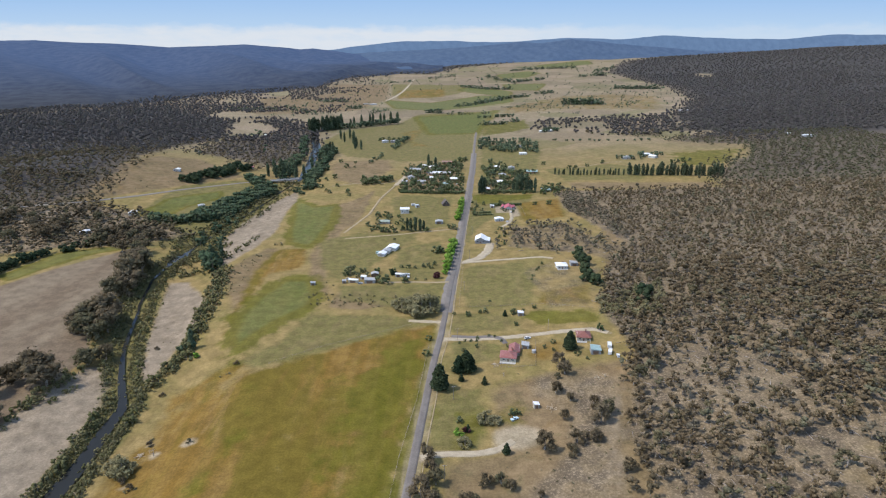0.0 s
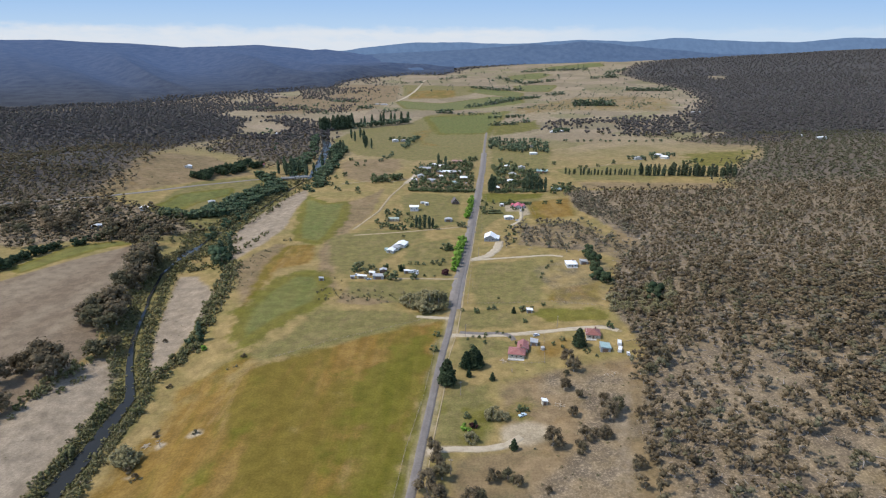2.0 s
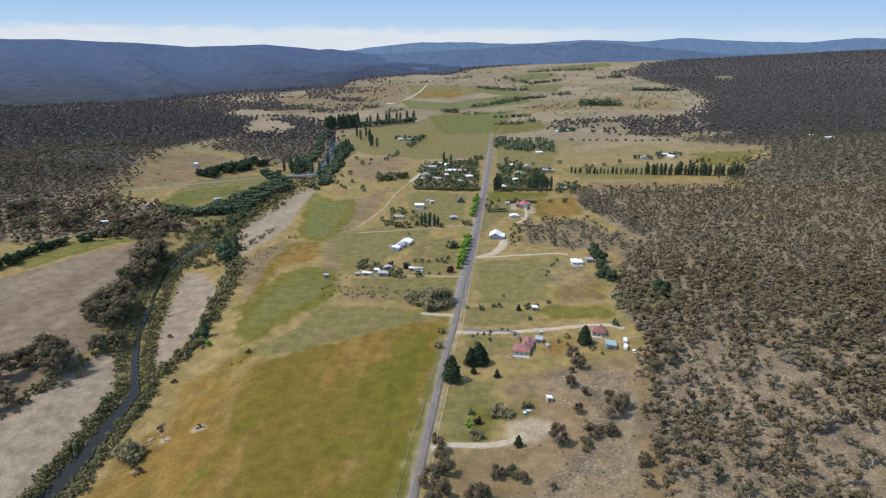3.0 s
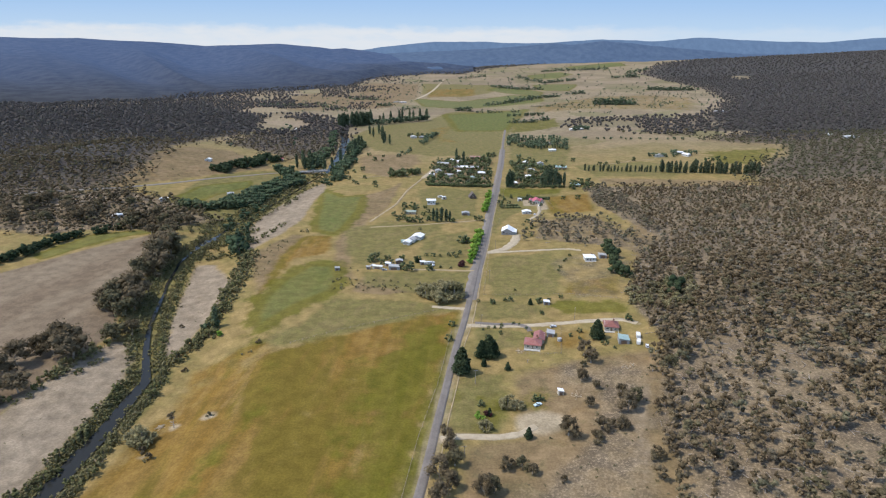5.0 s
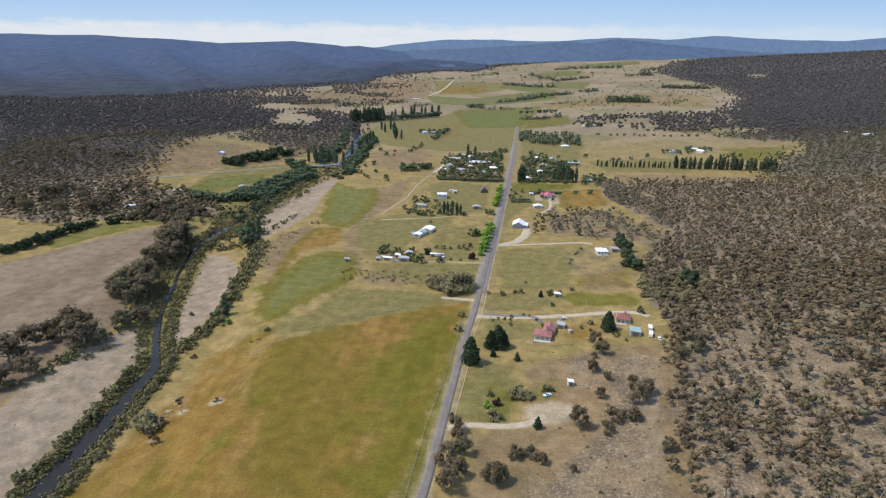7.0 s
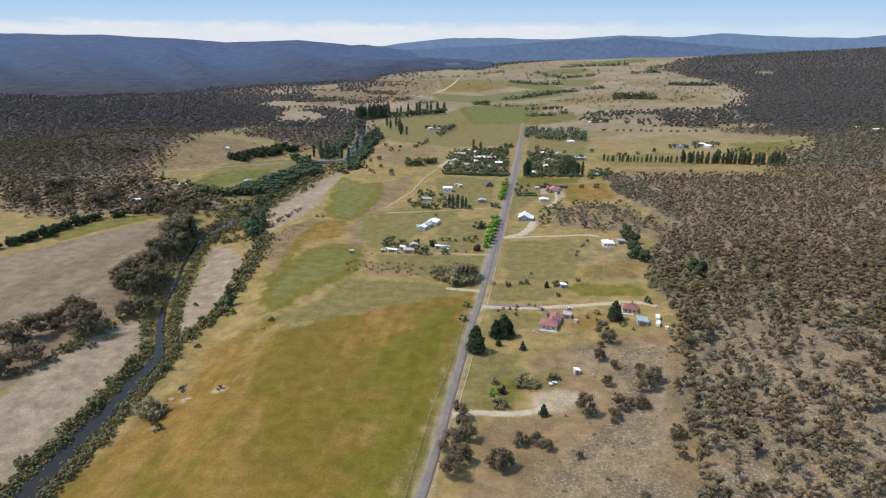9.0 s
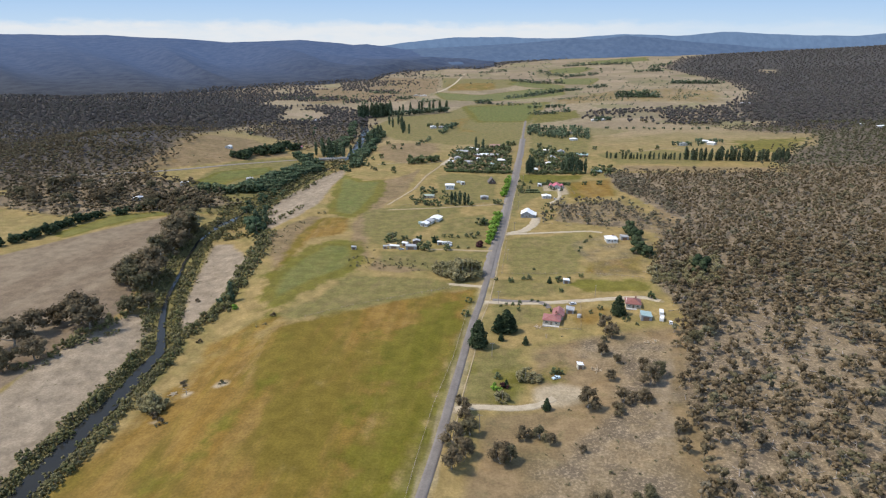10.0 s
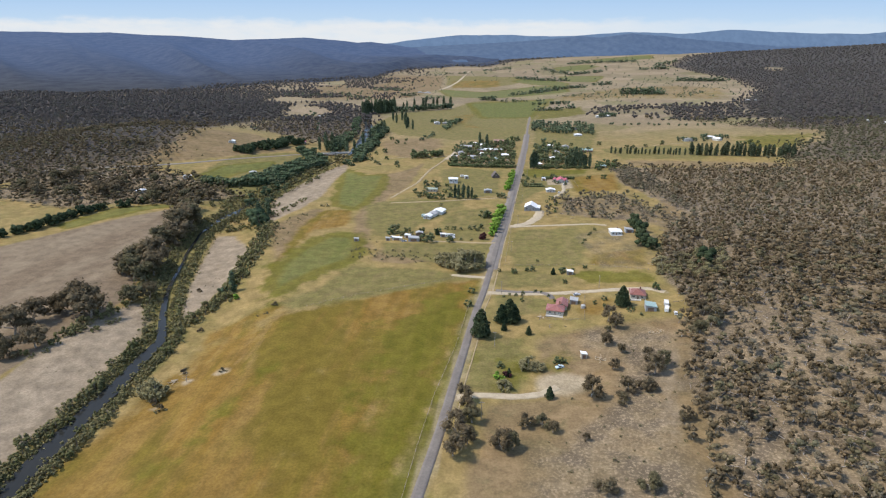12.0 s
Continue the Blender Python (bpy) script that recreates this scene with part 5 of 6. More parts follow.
# township: cottages between trees
TOWN = [  # place, turn, width, length, roof
    (-36, 728, 88, 8, 18, "grey"), (-14, 746, 6, 12, 9, "white"), (-10, 705, 86, 8, 20, "white"), (-26, 656, 3, 13, 10, "grey"), (-46, 657, -10, 8, 7, "white"),
    (12, 671, 8, 12, 10, "white"), (-39, 680, 4, 10, 9, "grey"), (-17, 678, -6, 11, 8, "white"), (4, 704, 84, 7, 13, "grey"), (-26, 754, 5, 10, 8, "white"), (2, 640, 10, 9, 8, "pale teal"),
    (48, 615, 4, 7, 7, "white"), (72, 687, -4, 11, 9, "grey"), (66, 650, 6, 9, 8, "white"), (110, 703, 86, 8, 17, "pale teal"), (117, 838, 3, 13, 9, "white"), (119, 902, 10, 14, 9, "grey"), (70, 741, -8, 8, 7, "white"), (88, 731, 2, 10, 8, "grey"),
]
TOWN_ROOFS = {"white": WHITE_IRON, "grey": GREY_IRON, "pale teal": TEAL_IRON}
for k, (x, y, turn, w, l, tone) in enumerate(TOWN):
    cottage(x, y, turn, w, l, TOWN_ROOFS[tone], (WHITE_WALL, CREAM_WALL, BRICK_WALL)[k % 3], "township cottage with a " + tone + " iron roof among trees", ("gable", "hip")[k % 2], 2.8, 1.9, k % 2 == 0, group="township cottages")


def clear_of_town(rows):
    """Leave out trees that would stand on a cottage or close before its front."""
    return [r for r in rows if all(abs(r[0] - h[0]) > 5 or not -7 < r[1] - h[1] < 4 for h in TOWN)]


cottage(6, 780, 84, 8.0, 19.0, RUST_IRON, BRICK_WALL, "long house with a rusty red-brown iron roof behind trees", "gable", 2.8, 1.8)
cottage(111, 604, 0, 12.0, 9.5, TEAL_IRON, CREAM_WALL, "house with a teal iron hipped roof beside round trees", "hip", 2.8, 2.0)

# farms farther off
FARMS = [(-99, 978, 10, 13, 9), (-86, 980, 4, 10, 8), (184, 1072, 0, 14, 9), (200, 1080, 12, 12, 8), (252, 782, 6, 16, 9), (286, 803, 0, 14, 8), (289, 785, 40, 9, 12), (565, 1366, 8, 34, 13), (590, 930, 4, 30, 9), (575, 960, 0, 10, 8), (-269, 750, 10, 10, 8), (-312, 474, 30, 12, 5), (-300, 532, 20, 9, 7), (-246, 562, 30, 8, 6), (-330, 700, 0, 9, 7), (-205, 1720, 10, 26, 10), (-230, 1750, 0, 18, 9), (-330, 1080, 0, 12, 9)]
for k, (x, y, turn, w, l) in enumerate(FARMS):
    roof_m, tone = ((WHITE_IRON, "white"), (GREY_IRON, "grey"), (WHITE_IRON, "bright white"))[k % 3]
    cottage(x, y, turn, w, l, roof_m, (WHITE_WALL, GREY_WALL)[k % 2], "farm building with a " + tone + " iron roof in open paddocks", ("gable", "hip")[k % 2], 3.0, 1.6, False, "farm_building", "farm building", "far farm buildings")
cottage(-258, 754, 15, 13, 8, SCARLET, WHITE_WALL, "farm house with a bright red iron roof by pines", "gable", 3.0, 1.8, False)


def water_tank(x, y, r, h, material, label):
    t = building("water_tank", x, y, 0, label, "tank")

    def body(bm):
        bmesh.ops.create_cone(bm, cap_ends=True, segments=20, radius1=r, radius2=r, depth=h, matrix=Matrix.Translation((0, 0, h / 2 - 0.3)))

    def lid(bm):
        bmesh.ops.create_cone(bm, cap_ends=True, segments=20, radius1=r + 0.06, radius2=0.15, depth=0.4, matrix=Matrix.Translation((0, 0, h - 0.1)))

    solid("tank_body", body, material, t)
    solid("lid", lid, material, t)


# the teal one stands in for a round turquoise pool
water_tank(-50, 408, 2.0, 2.3, TEAL_IRON, "round teal tank in place of a turquoise pool beside a white house")
water_tank(45, 253, 1.3, 2.0, GREY_IRON, "round grey iron water tank beside a house")


# ---- bridge over the river ----
bridge = new("bridge")
bridge.matrix_world = pose(-193.5, 686.5, -2.0, 0, 0, 20)
OLD_CONCRETE = plain("stained_concrete", (0.27, 0.25, 0.225), (0.19, 0.175, 0.155), 0.4, 0.9, bump=0.02)
solid("deck", lambda bm: slab(bm, -17, 17, -3.2, 3.2, -0.9, 0), OLD_CONCRETE, bridge)
for k in (-1, 1):
    rail = solid("rail", lambda bm: (slab(bm, -17, 17, k * 3.05 - 0.12, k * 3.05 + 0.12, 0.75, 1.0), slab(bm, -17, 17, k * 3.05 - 0.1, k * 3.05 + 0.1, 0.004, 0.3)), CONCRETE, bridge, "white concrete rail")
    for j in range(12):
        solid("post", lambda bm: slab(bm, -16.5 + j * 3 - 0.1, -16.5 + j * 3 + 0.1, k * 3.05 - 0.1, k * 3.05 + 0.1, 0.3, 0.75), CONCRETE, rail)
for j in (-10, 0, 10):
    solid("pier", lambda bm: slab(bm, j - 0.5, j + 0.5, -2.6, 2.6, -8.5, -0.9), OLD_CONCRETE, bridge)
tagged(bridge, "long low white concrete bridge on piers over the river", "bridge")


# ---- vehicles ----
def paint(name, colour):
    return plain(name, colour, tuple(c * 0.9 for c in colour), 1.0, 0.3, spec=0.5)


def wheels(root, xs, half, r=0.33):
    for wx in xs:
        for k in (-1, 1):
            def ring(bm):
                bmesh.ops.create_cone(bm, cap_ends=True, segments=14, radius1=r, radius2=r, depth=0.22, matrix=Matrix.Translation((wx, k * half, r)) @ Matrix.Rotation(radians(90), 4, "X"))
            w = solid("wheel", ring, TYRE, root)
            def hub(bm):
                bmesh.ops.create_cone(bm, cap_ends=True, segments=10, radius1=r * 0.55, radius2=r * 0.5, depth=0.04, matrix=Matrix.Translation((wx, k * (half + 0.13), r)) @ Matrix.Rotation(radians(90), 4, "X"))
            solid("rim", hub, TRIM, w)


def car(x, y, turn, colour, label, ute=False):
    r = new("car")
    r.matrix_world = pose(x, y, gz(x, y), 0, 0, turn) @ TRUE_SIZE
    body = paint("car_paint", colour)
    low = [(-2.2, 0.35), (2.2, 0.35), (2.25, 0.75), (1.2, 0.95), (-2.1, 0.98), (-2.25, 0.7)]
    top = [(0.75, 0.95), (0.25, 1.45), (-0.6 if ute else -1.6, 1.48), (-0.8 if ute else -2.05, 0.97)]
    b = solid("body", lambda bm: prism(bm, low, -0.87, 0.87), body, r)
    c = solid("cabin", lambda bm: prism(bm, top, -0.74, 0.74), GLASS, r, "dark glass cabin")
    solid("roof", lambda bm: slab(bm, -0.55 if ute else -1.55, 0.2, -0.72, 0.72, 1.46, 1.54), body, r)
    wheels(r, (-1.35, 1.4), 0.82)
    return tagged(r, label, "car")


car(29, 199.5, 30, (0.50, 0.62, 0.66), "pale blue utility car parked beside shrubs", True)
car(84, 243, 80, (0.70, 0.70, 0.70), "white car parked by the sheds")
car(44, 268, 20, (0.55, 0.56, 0.58), "silver car parked on the gravel drive")
car(-24, 358, 70, (0.65, 0.65, 0.66), "white car parked in a farmyard")
car(57, 490, 60, (0.60, 0.60, 0.62), "white car parked on a concrete drive")
car(-25, 364, 20, (0.72, 0.72, 0.70), "white car parked behind an orchard")
car(-24, 360.5, 100, (0.60, 0.61, 0.62), "silver utility parked on farmyard grass", True)
car(-64, 356, 40, (0.66, 0.66, 0.64), "white car standing at the end of a farmyard")
car(64, 521, 88, (0.62, 0.62, 0.62), "silver car parked before the scarlet-roofed house")
car(15, 648, 80, (0.68, 0.68, 0.68), "white car parked on the township verge")
car(-20, 715, 10, (0.30, 0.33, 0.40), "dark blue car parked between cottages")
car(-55, 348, 15, (0.35, 0.38, 0.42), "grey car parked in a cluttered farmyard")


def caravan(x, y, turn, label):
    r = new("caravan")
    r.matrix_world = pose(x, y, gz(x, y), 0, 0, turn) @ TRUE_SIZE
    shape = [(-2.6, 0.5), (2.4, 0.5), (2.7, 1.2), (2.4, 2.3), (2.0, 2.55), (-2.3, 2.55), (-2.6, 2.2)]
    solid("body", lambda bm: prism(bm, shape, -1.15, 1.15), TRIM, r)
    for k in (-1.4, 0.9):
        solid("window", lambda bm: slab(bm, k - 0.5, k + 0.5, -1.18, -1.14, 1.3, 1.95), GLASS, r)
    solid("drawbar", lambda bm: slab(bm, 2.3, 3.7, -0.08, 0.08, 0.42, 0.52), TYRE, r)
    wheels(r, (-0.2,), 1.05)
    return tagged(r, label, "caravan")


caravan(-28, 361, 15, "white caravan parked behind a farmyard orchard")
caravan(-30, 551, 20, "white caravan on grass behind a two-level house")
caravan(82.5, 253, 78, "white caravan parked on bare ground by sheds")
caravan(81, 246.5, 70, "white caravan with dark windows on dry grass")


# ---- poles and clutter ----
def power_pole(x, y, turn):
    r = new("power_pole")
    r.matrix_world = pose(x, y, gz(x, y), 0, 0, turn) @ TRUE_SIZE
    v, q = tube([(0, 0, -0.5), (0, 0, 4), (0, 0, 8.8)], [0.16, 0.14, 0.11], 8)
    part("pole", mesh_from("pole", v, q, [TIMBER], smooth_faces=True), r)
    solid("crossarm", lambda bm: slab(bm, -1.1, 1.1, -0.07, 0.07, 8.2, 8.34), TIMBER, r)
    for k in (-0.95, -0.45, 0.45, 0.95):
        solid("insulator", lambda bm: bmesh.ops.create_cone(bm, cap_ends=True, segments=8, radius1=0.06, radius2=0.03, depth=0.18, matrix=Matrix.Translation((k, 0, 8.42))), TRIM, r)
    return tagged(r, "grey timber power pole with a short crossarm", "power pole", "power poles")


for x, y, turn in ((7, 270, 5), (56, 276, 80), (4, 215, 5), (13, 335, 6), (19, 395, 6), (24, 455, 7), (33, 560, 7), (0, 165, 4)):
    power_pole(x, y, turn)


def rubble(x, y, r, label, seed):
    """A heap of broken timber and stones."""
    root = new("rubble_heap")
    root.matrix_world = pose(x, y, gz(x, y))
    rng = random.Random(seed)
    for k in range(16):
        a, d = rng.uniform(0, 6.28), r * rng.uniform(0, 1) ** 0.7
        m = pose(d * math.cos(a), d * math.sin(a), rng.uniform(0.05, 0.6) * (1 - d / r) + 0.08, rng.uniform(-25, 25), rng.uniform(-25, 25), rng.uniform(0, 360))
        if k % 2:
            solid("plank", lambda bm: (slab(bm, -rng.uniform(0.8, 1.8), 1.2, -0.12, 0.12, -0.05, 0.05), bmesh.ops.transform(bm, matrix=m, verts=bm.verts)), SAWN, root)
        else:
            solid("stone", lambda bm: (bmesh.ops.create_icosphere(bm, subdivisions=1, radius=rng.uniform(0.25, 0.6)), bmesh.ops.transform(bm, matrix=m @ Matrix.Diagonal((1, 0.8, 0.6, 1)), verts=bm.verts)), GRAVEL, root)
    return tagged(root, label, "rubble")


rubble(72, 226, 3.6, "heap of pale broken timber and stones on dry grass", 1)
rubble(45, 205, 2.2, "small heap of pale rubble beside a hut", 2)
rubble(25, 244, 1.6, "stack of sawn timber and stones by a veranda", 3)
rubble(-120, 186, 1.5, "bleached broken timber on bare ground", 4)
rubble(-132, 166, 1.4, "pale driftwood and stones above the river", 5)



def fence(line, label, gap=4.0):
    """A timber post fence along a line of the plan, with two rails."""
    root = new("fence")
    root.matrix_world = pose(line[0][0], line[0][1], gz(*line[0])) @ TRUE_SIZE
    spots = []
    for (x0, y0), (x1, y1) in zip(line[:-1], line[1:]):
        n = max(1, round(math.hypot(x1 - x0, y1 - y0) / gap))
        spots += [(x0 + (x1 - x0) * k / n, y0 + (y1 - y0) * k / n) for k in range(n)]
    spots.append(line[-1])
    at = [((x - line[0][0]) * SCALE, (y - line[0][1]) * SCALE, (gz(x, y) - gz(*line[0])) * SCALE) for x, y in spots]
    for x, y, z in at:
        solid("post", lambda bm: slab(bm, x - 0.09, x + 0.09, y - 0.09, y + 0.09, z - 0.4, z + 1.25), TIMBER, root)
    for h in (0.55, 1.1):
        v, q = tube([(x, y + 0.1, z + h) for x, y, z in at], [0.035] * len(at), 4)
        part("rail", mesh_from("rail", v, q, [TIMBER]), root)
    return tagged(root, label, "fence", "paddock fences")


fence([(42, 270), (48, 269), (44, 240), (38, 240), (24, 241)], "grey post and rail fence round a house yard")
fence([(-8, 262), (-12, 214), (-17, 178), (-19.5, 147), (-21, 120)], "grey post and wire fence along the road verge", 6.0)
fence([(14, 383), (9, 311), (59, 310), (86, 300)], "grey post and wire fence round a dry paddock", 6.0)
fence([(-86, 246), (-66, 261), (-43, 274), (-14, 290)], "grey post and wire fence above a field", 6.0)
fence([(26, 590), (27, 540), (26, 500)], "dark timber fence before township gardens", 4.0)
fence([(48, 548), (75, 547), (76, 508)], "timber fence beside a hedge and drive", 4.0)
fence([(-72, 460), (-30, 466), (8, 474)], "grey post fence along a faint track", 6.0)

# ---- single trees and shrubs ----
CYPRESS = plant("conifer", conifer_shape(1, 11.0, 0.33, 1300, 0.8, 0.6), PINE_LEAF, "dense dark green cone-shaped conifer on dry grass", "conifer")
set_out(CYPRESS, [(-2, 224, 1.2), (7, 238, 0.72), (10.5, 239, 0.88), (12.5, 239.5, 0.7), (63, 254, 0.75)], "garden conifers")
SMALL_CONE = plant("conifer", conifer_shape(2, 6.0, 0.32, 600, 0.6, 0.75), PINE_LEAF, "small dark green conical conifer standing alone", "conifer")
set_out(SMALL_CONE, [(8, 230, 0.75), (18.5, 227, 1.0), (23.5, 179, 1.1), (9.5, 193, 0.8), (-35, 364, 1.1), (35, 297, 0.9), (14, 246, 0.7)], "small conifers")
PINE = plant("pine", round_shape(3, 11.0, 12, 22, 0.8, 0.30), PINE_LEAF, "large dark green spreading pine beside a house", "pine")
set_out(PINE, [(99, 396, 1.0), (98, 386, 0.9), (99, 376, 1.0), (96, 362, 0.9), (93, 345, 1.0), (97, 337, 0.95), (119, 312, 1.15), (116, 305, 0.9)], "dark pines")
set_out(PINE, spread_row((-345, 325), (-322, 362), 10, 0.8, 3, 81) + spread_row((-321, 368), (-317, 402), 9, 0.9, 3, 82) + spread_row((-316, 407), (-290, 446), 9, 0.75, 4, 83), seed=84)
set_out(PINE, scattered([(-310, 655), (-270, 760), (-255, 745), (-288, 650)], 26, 0.9, 1.4, 7, 6))
ROUND = plant("garden_tree", round_shape(4, 5.0, 7, 10, 0.45), DARK_LEAF, "rounded dark green garden tree on grass", "tree")
set_out(ROUND, [(83, 272, 1.0), (-8, 270, 0.8), (-9, 254, 0.85), (28, 203, 0.75), (31, 203, 0.6), (6, 199, 0.65), (-6, 409, 1.5), (-2, 409, 1.4), (-4, 414, 1.3), (40, 299, 0.9), (14, 299, 0.7), (24, 303, 0.8), (21, 303, 0.6), (53, 305, 0.6), (6, 472, 1.3), (10, 470, 1.2), (-40, 441, 0.6), (90, 546, 1.1), (104, 547, 1.3), (17, 262, 0.5), (-47, 462, 1.3), (-52, 464, 1.2), (-60, 510, 1.5), (-53, 511, 1.4), (-66, 480, 1.2), (-61, 470, 1.1)], "round garden trees")
set_out(ROUND, [(8, 266, 0.38), (11, 268, 0.42), (14, 268, 0.45), (18, 271, 0.5), (24, 273, 0.4), (27, 272, 0.36), (30, 267, 0.4), (51, 257, 0.5), (56, 261, 0.62), (55, 254, 0.45), (40, 286, 0.5), (-30, 378, 0.62), (-25, 377, 0.72), (-20, 377, 0.6), (-14, 379, 0.75), (-11, 381, 0.7), (-7, 383, 0.8), (-9, 376, 0.7), (-19, 355, 0.5), (-12, 354, 0.45), (-25, 353, 0.8), (64, 368, 0.5), (58, 350, 0.45), (60, 356, 0.5), (70, 380, 0.55), (66, 371, 0.5), (28, 318, 0.4)], seed=3)
town_rows = np.array(clear_of_town(scattered([(-48, 610), (-50, 760), (0, 770), (30, 800), (24, 690), (20, 605)], 190, 0.8, 1.7, 11, 3.6) + scattered([(44, 600), (50, 744), (64, 785), (87, 735), (112, 700), (92, 600)], 120, 0.8, 1.7, 12, 3.6)))
town_trees = new("township_trees", bush_mesh("township_trees", [round_shape(160 + k, 6.4, 5, 9, 0.65, 0.30 + 0.03 * (k % 3), 4) for k in range(6)], town_rows[:, 0], town_rows[:, 1], town_rows[:, 2], town_rows[:, 2] * 0.95, 41, DARK_LEAF, BARK))
tagged(town_trees, "dark green garden trees crowding the township blocks", "trees", kind="stuff")
set_out(ROUND, scattered([(-160, 620), (-100, 590), (-90, 560), (-110, 660), (-150, 740)], 10, 0.8, 1.5, 13, 7))
set_out(ROUND, scattered([(27, 500), (36, 500), (42, 560), (33, 575)], 8, 0.5, 0.9, 15, 4))
set_out(ROUND, scattered([(52, 520), (70, 520), (72, 560), (54, 560)], 8, 0.6, 1.0, 16, 4))
set_out(ROUND, scattered([(-112, 960), (-70, 990), (-75, 1020), (-120, 1010)], 8, 1.0, 1.7, 17, 6))
set_out(ROUND, scattered([(-70, 455), (-10, 462), (-12, 480), (-30, 505), (-45, 520), (-68, 505)], 20, 0.7, 1.35, 18, 5))
set_out(ROUND, [(-64, 366, 1.7), (-67, 363, 1.2), (-39, 349, 1.7), (-35, 366, 1.2), (-46, 368, 1.1), (-26, 350, 1.1), (-56, 369, 1.0), (-58, 360, 0.9), (-43, 351, 1.3), (-52, 362, 0.8)], seed=19)
set_out(ROUND, scattered([(44, 425), (50, 425), (52, 470), (42, 470)], 8, 0.5, 1.0, 20, 4))
set_out(ROUND, scattered([(100, 585), (125, 590), (130, 620), (104, 615)], 10, 1.2, 2.0, 22, 6))
set_out(ROUND, scattered([(64, 245), (70, 242), (68, 252), (64, 252)], 5, 0.3, 0.5, 23, 1.5))
set_out(ROUND, spread_row((48, 546), (74, 544), 12, 0.7, 1, 24) + spread_row((-46, 606), (20, 602), 18, 1.1, 3, 25) + spread_row((44, 598), (92, 596), 12, 1.0, 3, 26), seed=8)
set_out(ROUND, [(161, 723, 1.3), (169, 725, 1.2), (186, 734, 1.1), (210, 751, 1.5), (133, 754, 1.3), (97, 747, 1.1), (27, 533, 0.8), (28, 520, 0.7), (29, 560, 0.7), (-144, 798, 1.4), (-129, 754, 1.6), (-121, 781, 1.0), (-118, 752, 0.7), (298, 737, 1.6), (306, 742, 1.4), (316, 748, 1.7), (326, 753, 1.3)], seed=30)
set_out(ROUND, scattered([(-92, 640), (-62, 660), (-60, 676), (-95, 664)], 16, 1.5, 2.3, 29, 4))
set_out(ROUND, [(6, 301, 0.5), (14, 302, 0.6), (46, 302, 0.5), (41, 301, 0.7), (40, 284, 0.55), (10, 258, 0.5), (33, 260, 0.55), (55, 253, 0.4), (17, 268, 0.4)], seed=9)


def hedge(a, b, h, wide, label):
    """A clipped hedge: one long lumpy mass of leaf on short stems."""
    rng = np.random.default_rng(int(abs(a[0] * 7 + a[1])))
    n = max(4, int(math.hypot(b[0] - a[0], b[1] - a[1]) / (wide * 0.55)))
    cs = [((b[0] - a[0]) * k / n, (b[1] - a[1]) * k / n, gz(a[0] + (b[0] - a[0]) * k / n, a[1] + (b[1] - a[1]) * k / n) - gz(*a) + h * 0.5) for k in range(n + 1)]
    root = new("hedge")
    root.matrix_world = pose(a[0], a[1], gz(*a))
    v, q = leafy(rng, cs, [wide * 0.62] * len(cs), 26, 0.35, h / wide * 0.9, 6, 0.9)
    part("foliage", mesh_from("foliage", v, q, [DARK_LEAF], {"tint": np.full(len(v), 0.2)}, True), root)
    for x, y, z in cs[::2]:
        tv, tq = tube([(x, y, z - h * 0.6), (x, y, z)], [0.12, 0.08], 5)
        part("stem", mesh_from("stem", tv, tq, [BARK]), root)
    return tagged(root, label, "hedge", "garden hedges")


hedge((47, 549), (76, 547), 2.6, 2.4, "dense dark green clipped hedge behind a yard")
hedge((33, 513), (45, 514), 1.8, 2.2, "low clipped green hedge in a garden")
hedge((34, 521), (44, 522), 1.8, 2.2, "low clipped green hedge beside a lawn")
hedge((29, 520), (30, 536), 1.6, 1.6, "narrow dark hedge along a garden edge")
hedge((45, 604), (98, 598), 2.8, 3.0, "long dark hedge at the edge of the township")
hedge((-46, 606), (20, 603), 2.8, 3.2, "long dark leafy hedge before township gardens")
BRIGHT = plant("street_tree", round_shape(5, 6.5, 10, 20, 0.45, 0.26), BRIGHT_LEAF, "bright lime-green street tree beside the road", "tree")
set_out(BRIGHT, [(1, 366, 0.8), (2, 374, 0.9), (2.6, 381, 1.0), (3.2, 389, 1.0), (4, 397, 1.05), (5, 405, 1.0), (6, 413, 1.05), (7, 421, 1.1), (8, 430, 1.0), (13, 500, 1.0), (14, 509, 0.95), (15, 519, 1.0), (16, 529, 0.9), (17, 540, 1.0), (18, 551, 0.95), (19, 562, 1.0)], "street trees", 0, 1.3)
set_out(BRIGHT, [(5, 191, 0.55), (7, 190, 0.4), (-127, 258, 0.65)], seed=6)
PURPLE = plant("garden_tree", round_shape(6, 6.0, 9, 20, 0.45), PURPLE_LEAF, "round purple-leaved garden tree by the road", "tree")
set_out(PURPLE, [(-5, 359, 1.1), (9, 192.5, 0.55)])
POPLAR = plant("poplar", column_shape(7, 14.0, 0.105, 420, 0.95), BELT_LEAF, "tall narrow dark green poplar", "poplar")
set_out(POPLAR, [(38.5, 597, 1.15), (41, 598, 1.35), (44, 600, 1.2), (75, 603, 0.9), (79, 601, 1.25), (84, 602, 1.4), (89, 601, 1.3), (93, 602, 0.9), (95, 603, 0.9), (99, 604, 0.95), (-20, 466, 0.75), (-24, 466, 0.8), (-28, 466, 0.75), (-31, 467, 0.7), (-17, 467, 0.6), (-133, 268, 0.75), (-173, 400, 1.0), (-170, 394, 1.1), (-176, 406, 0.9), (-167, 404, 0.95), (-10, 736, 1.1), (-20, 760, 1.0)], "poplars")
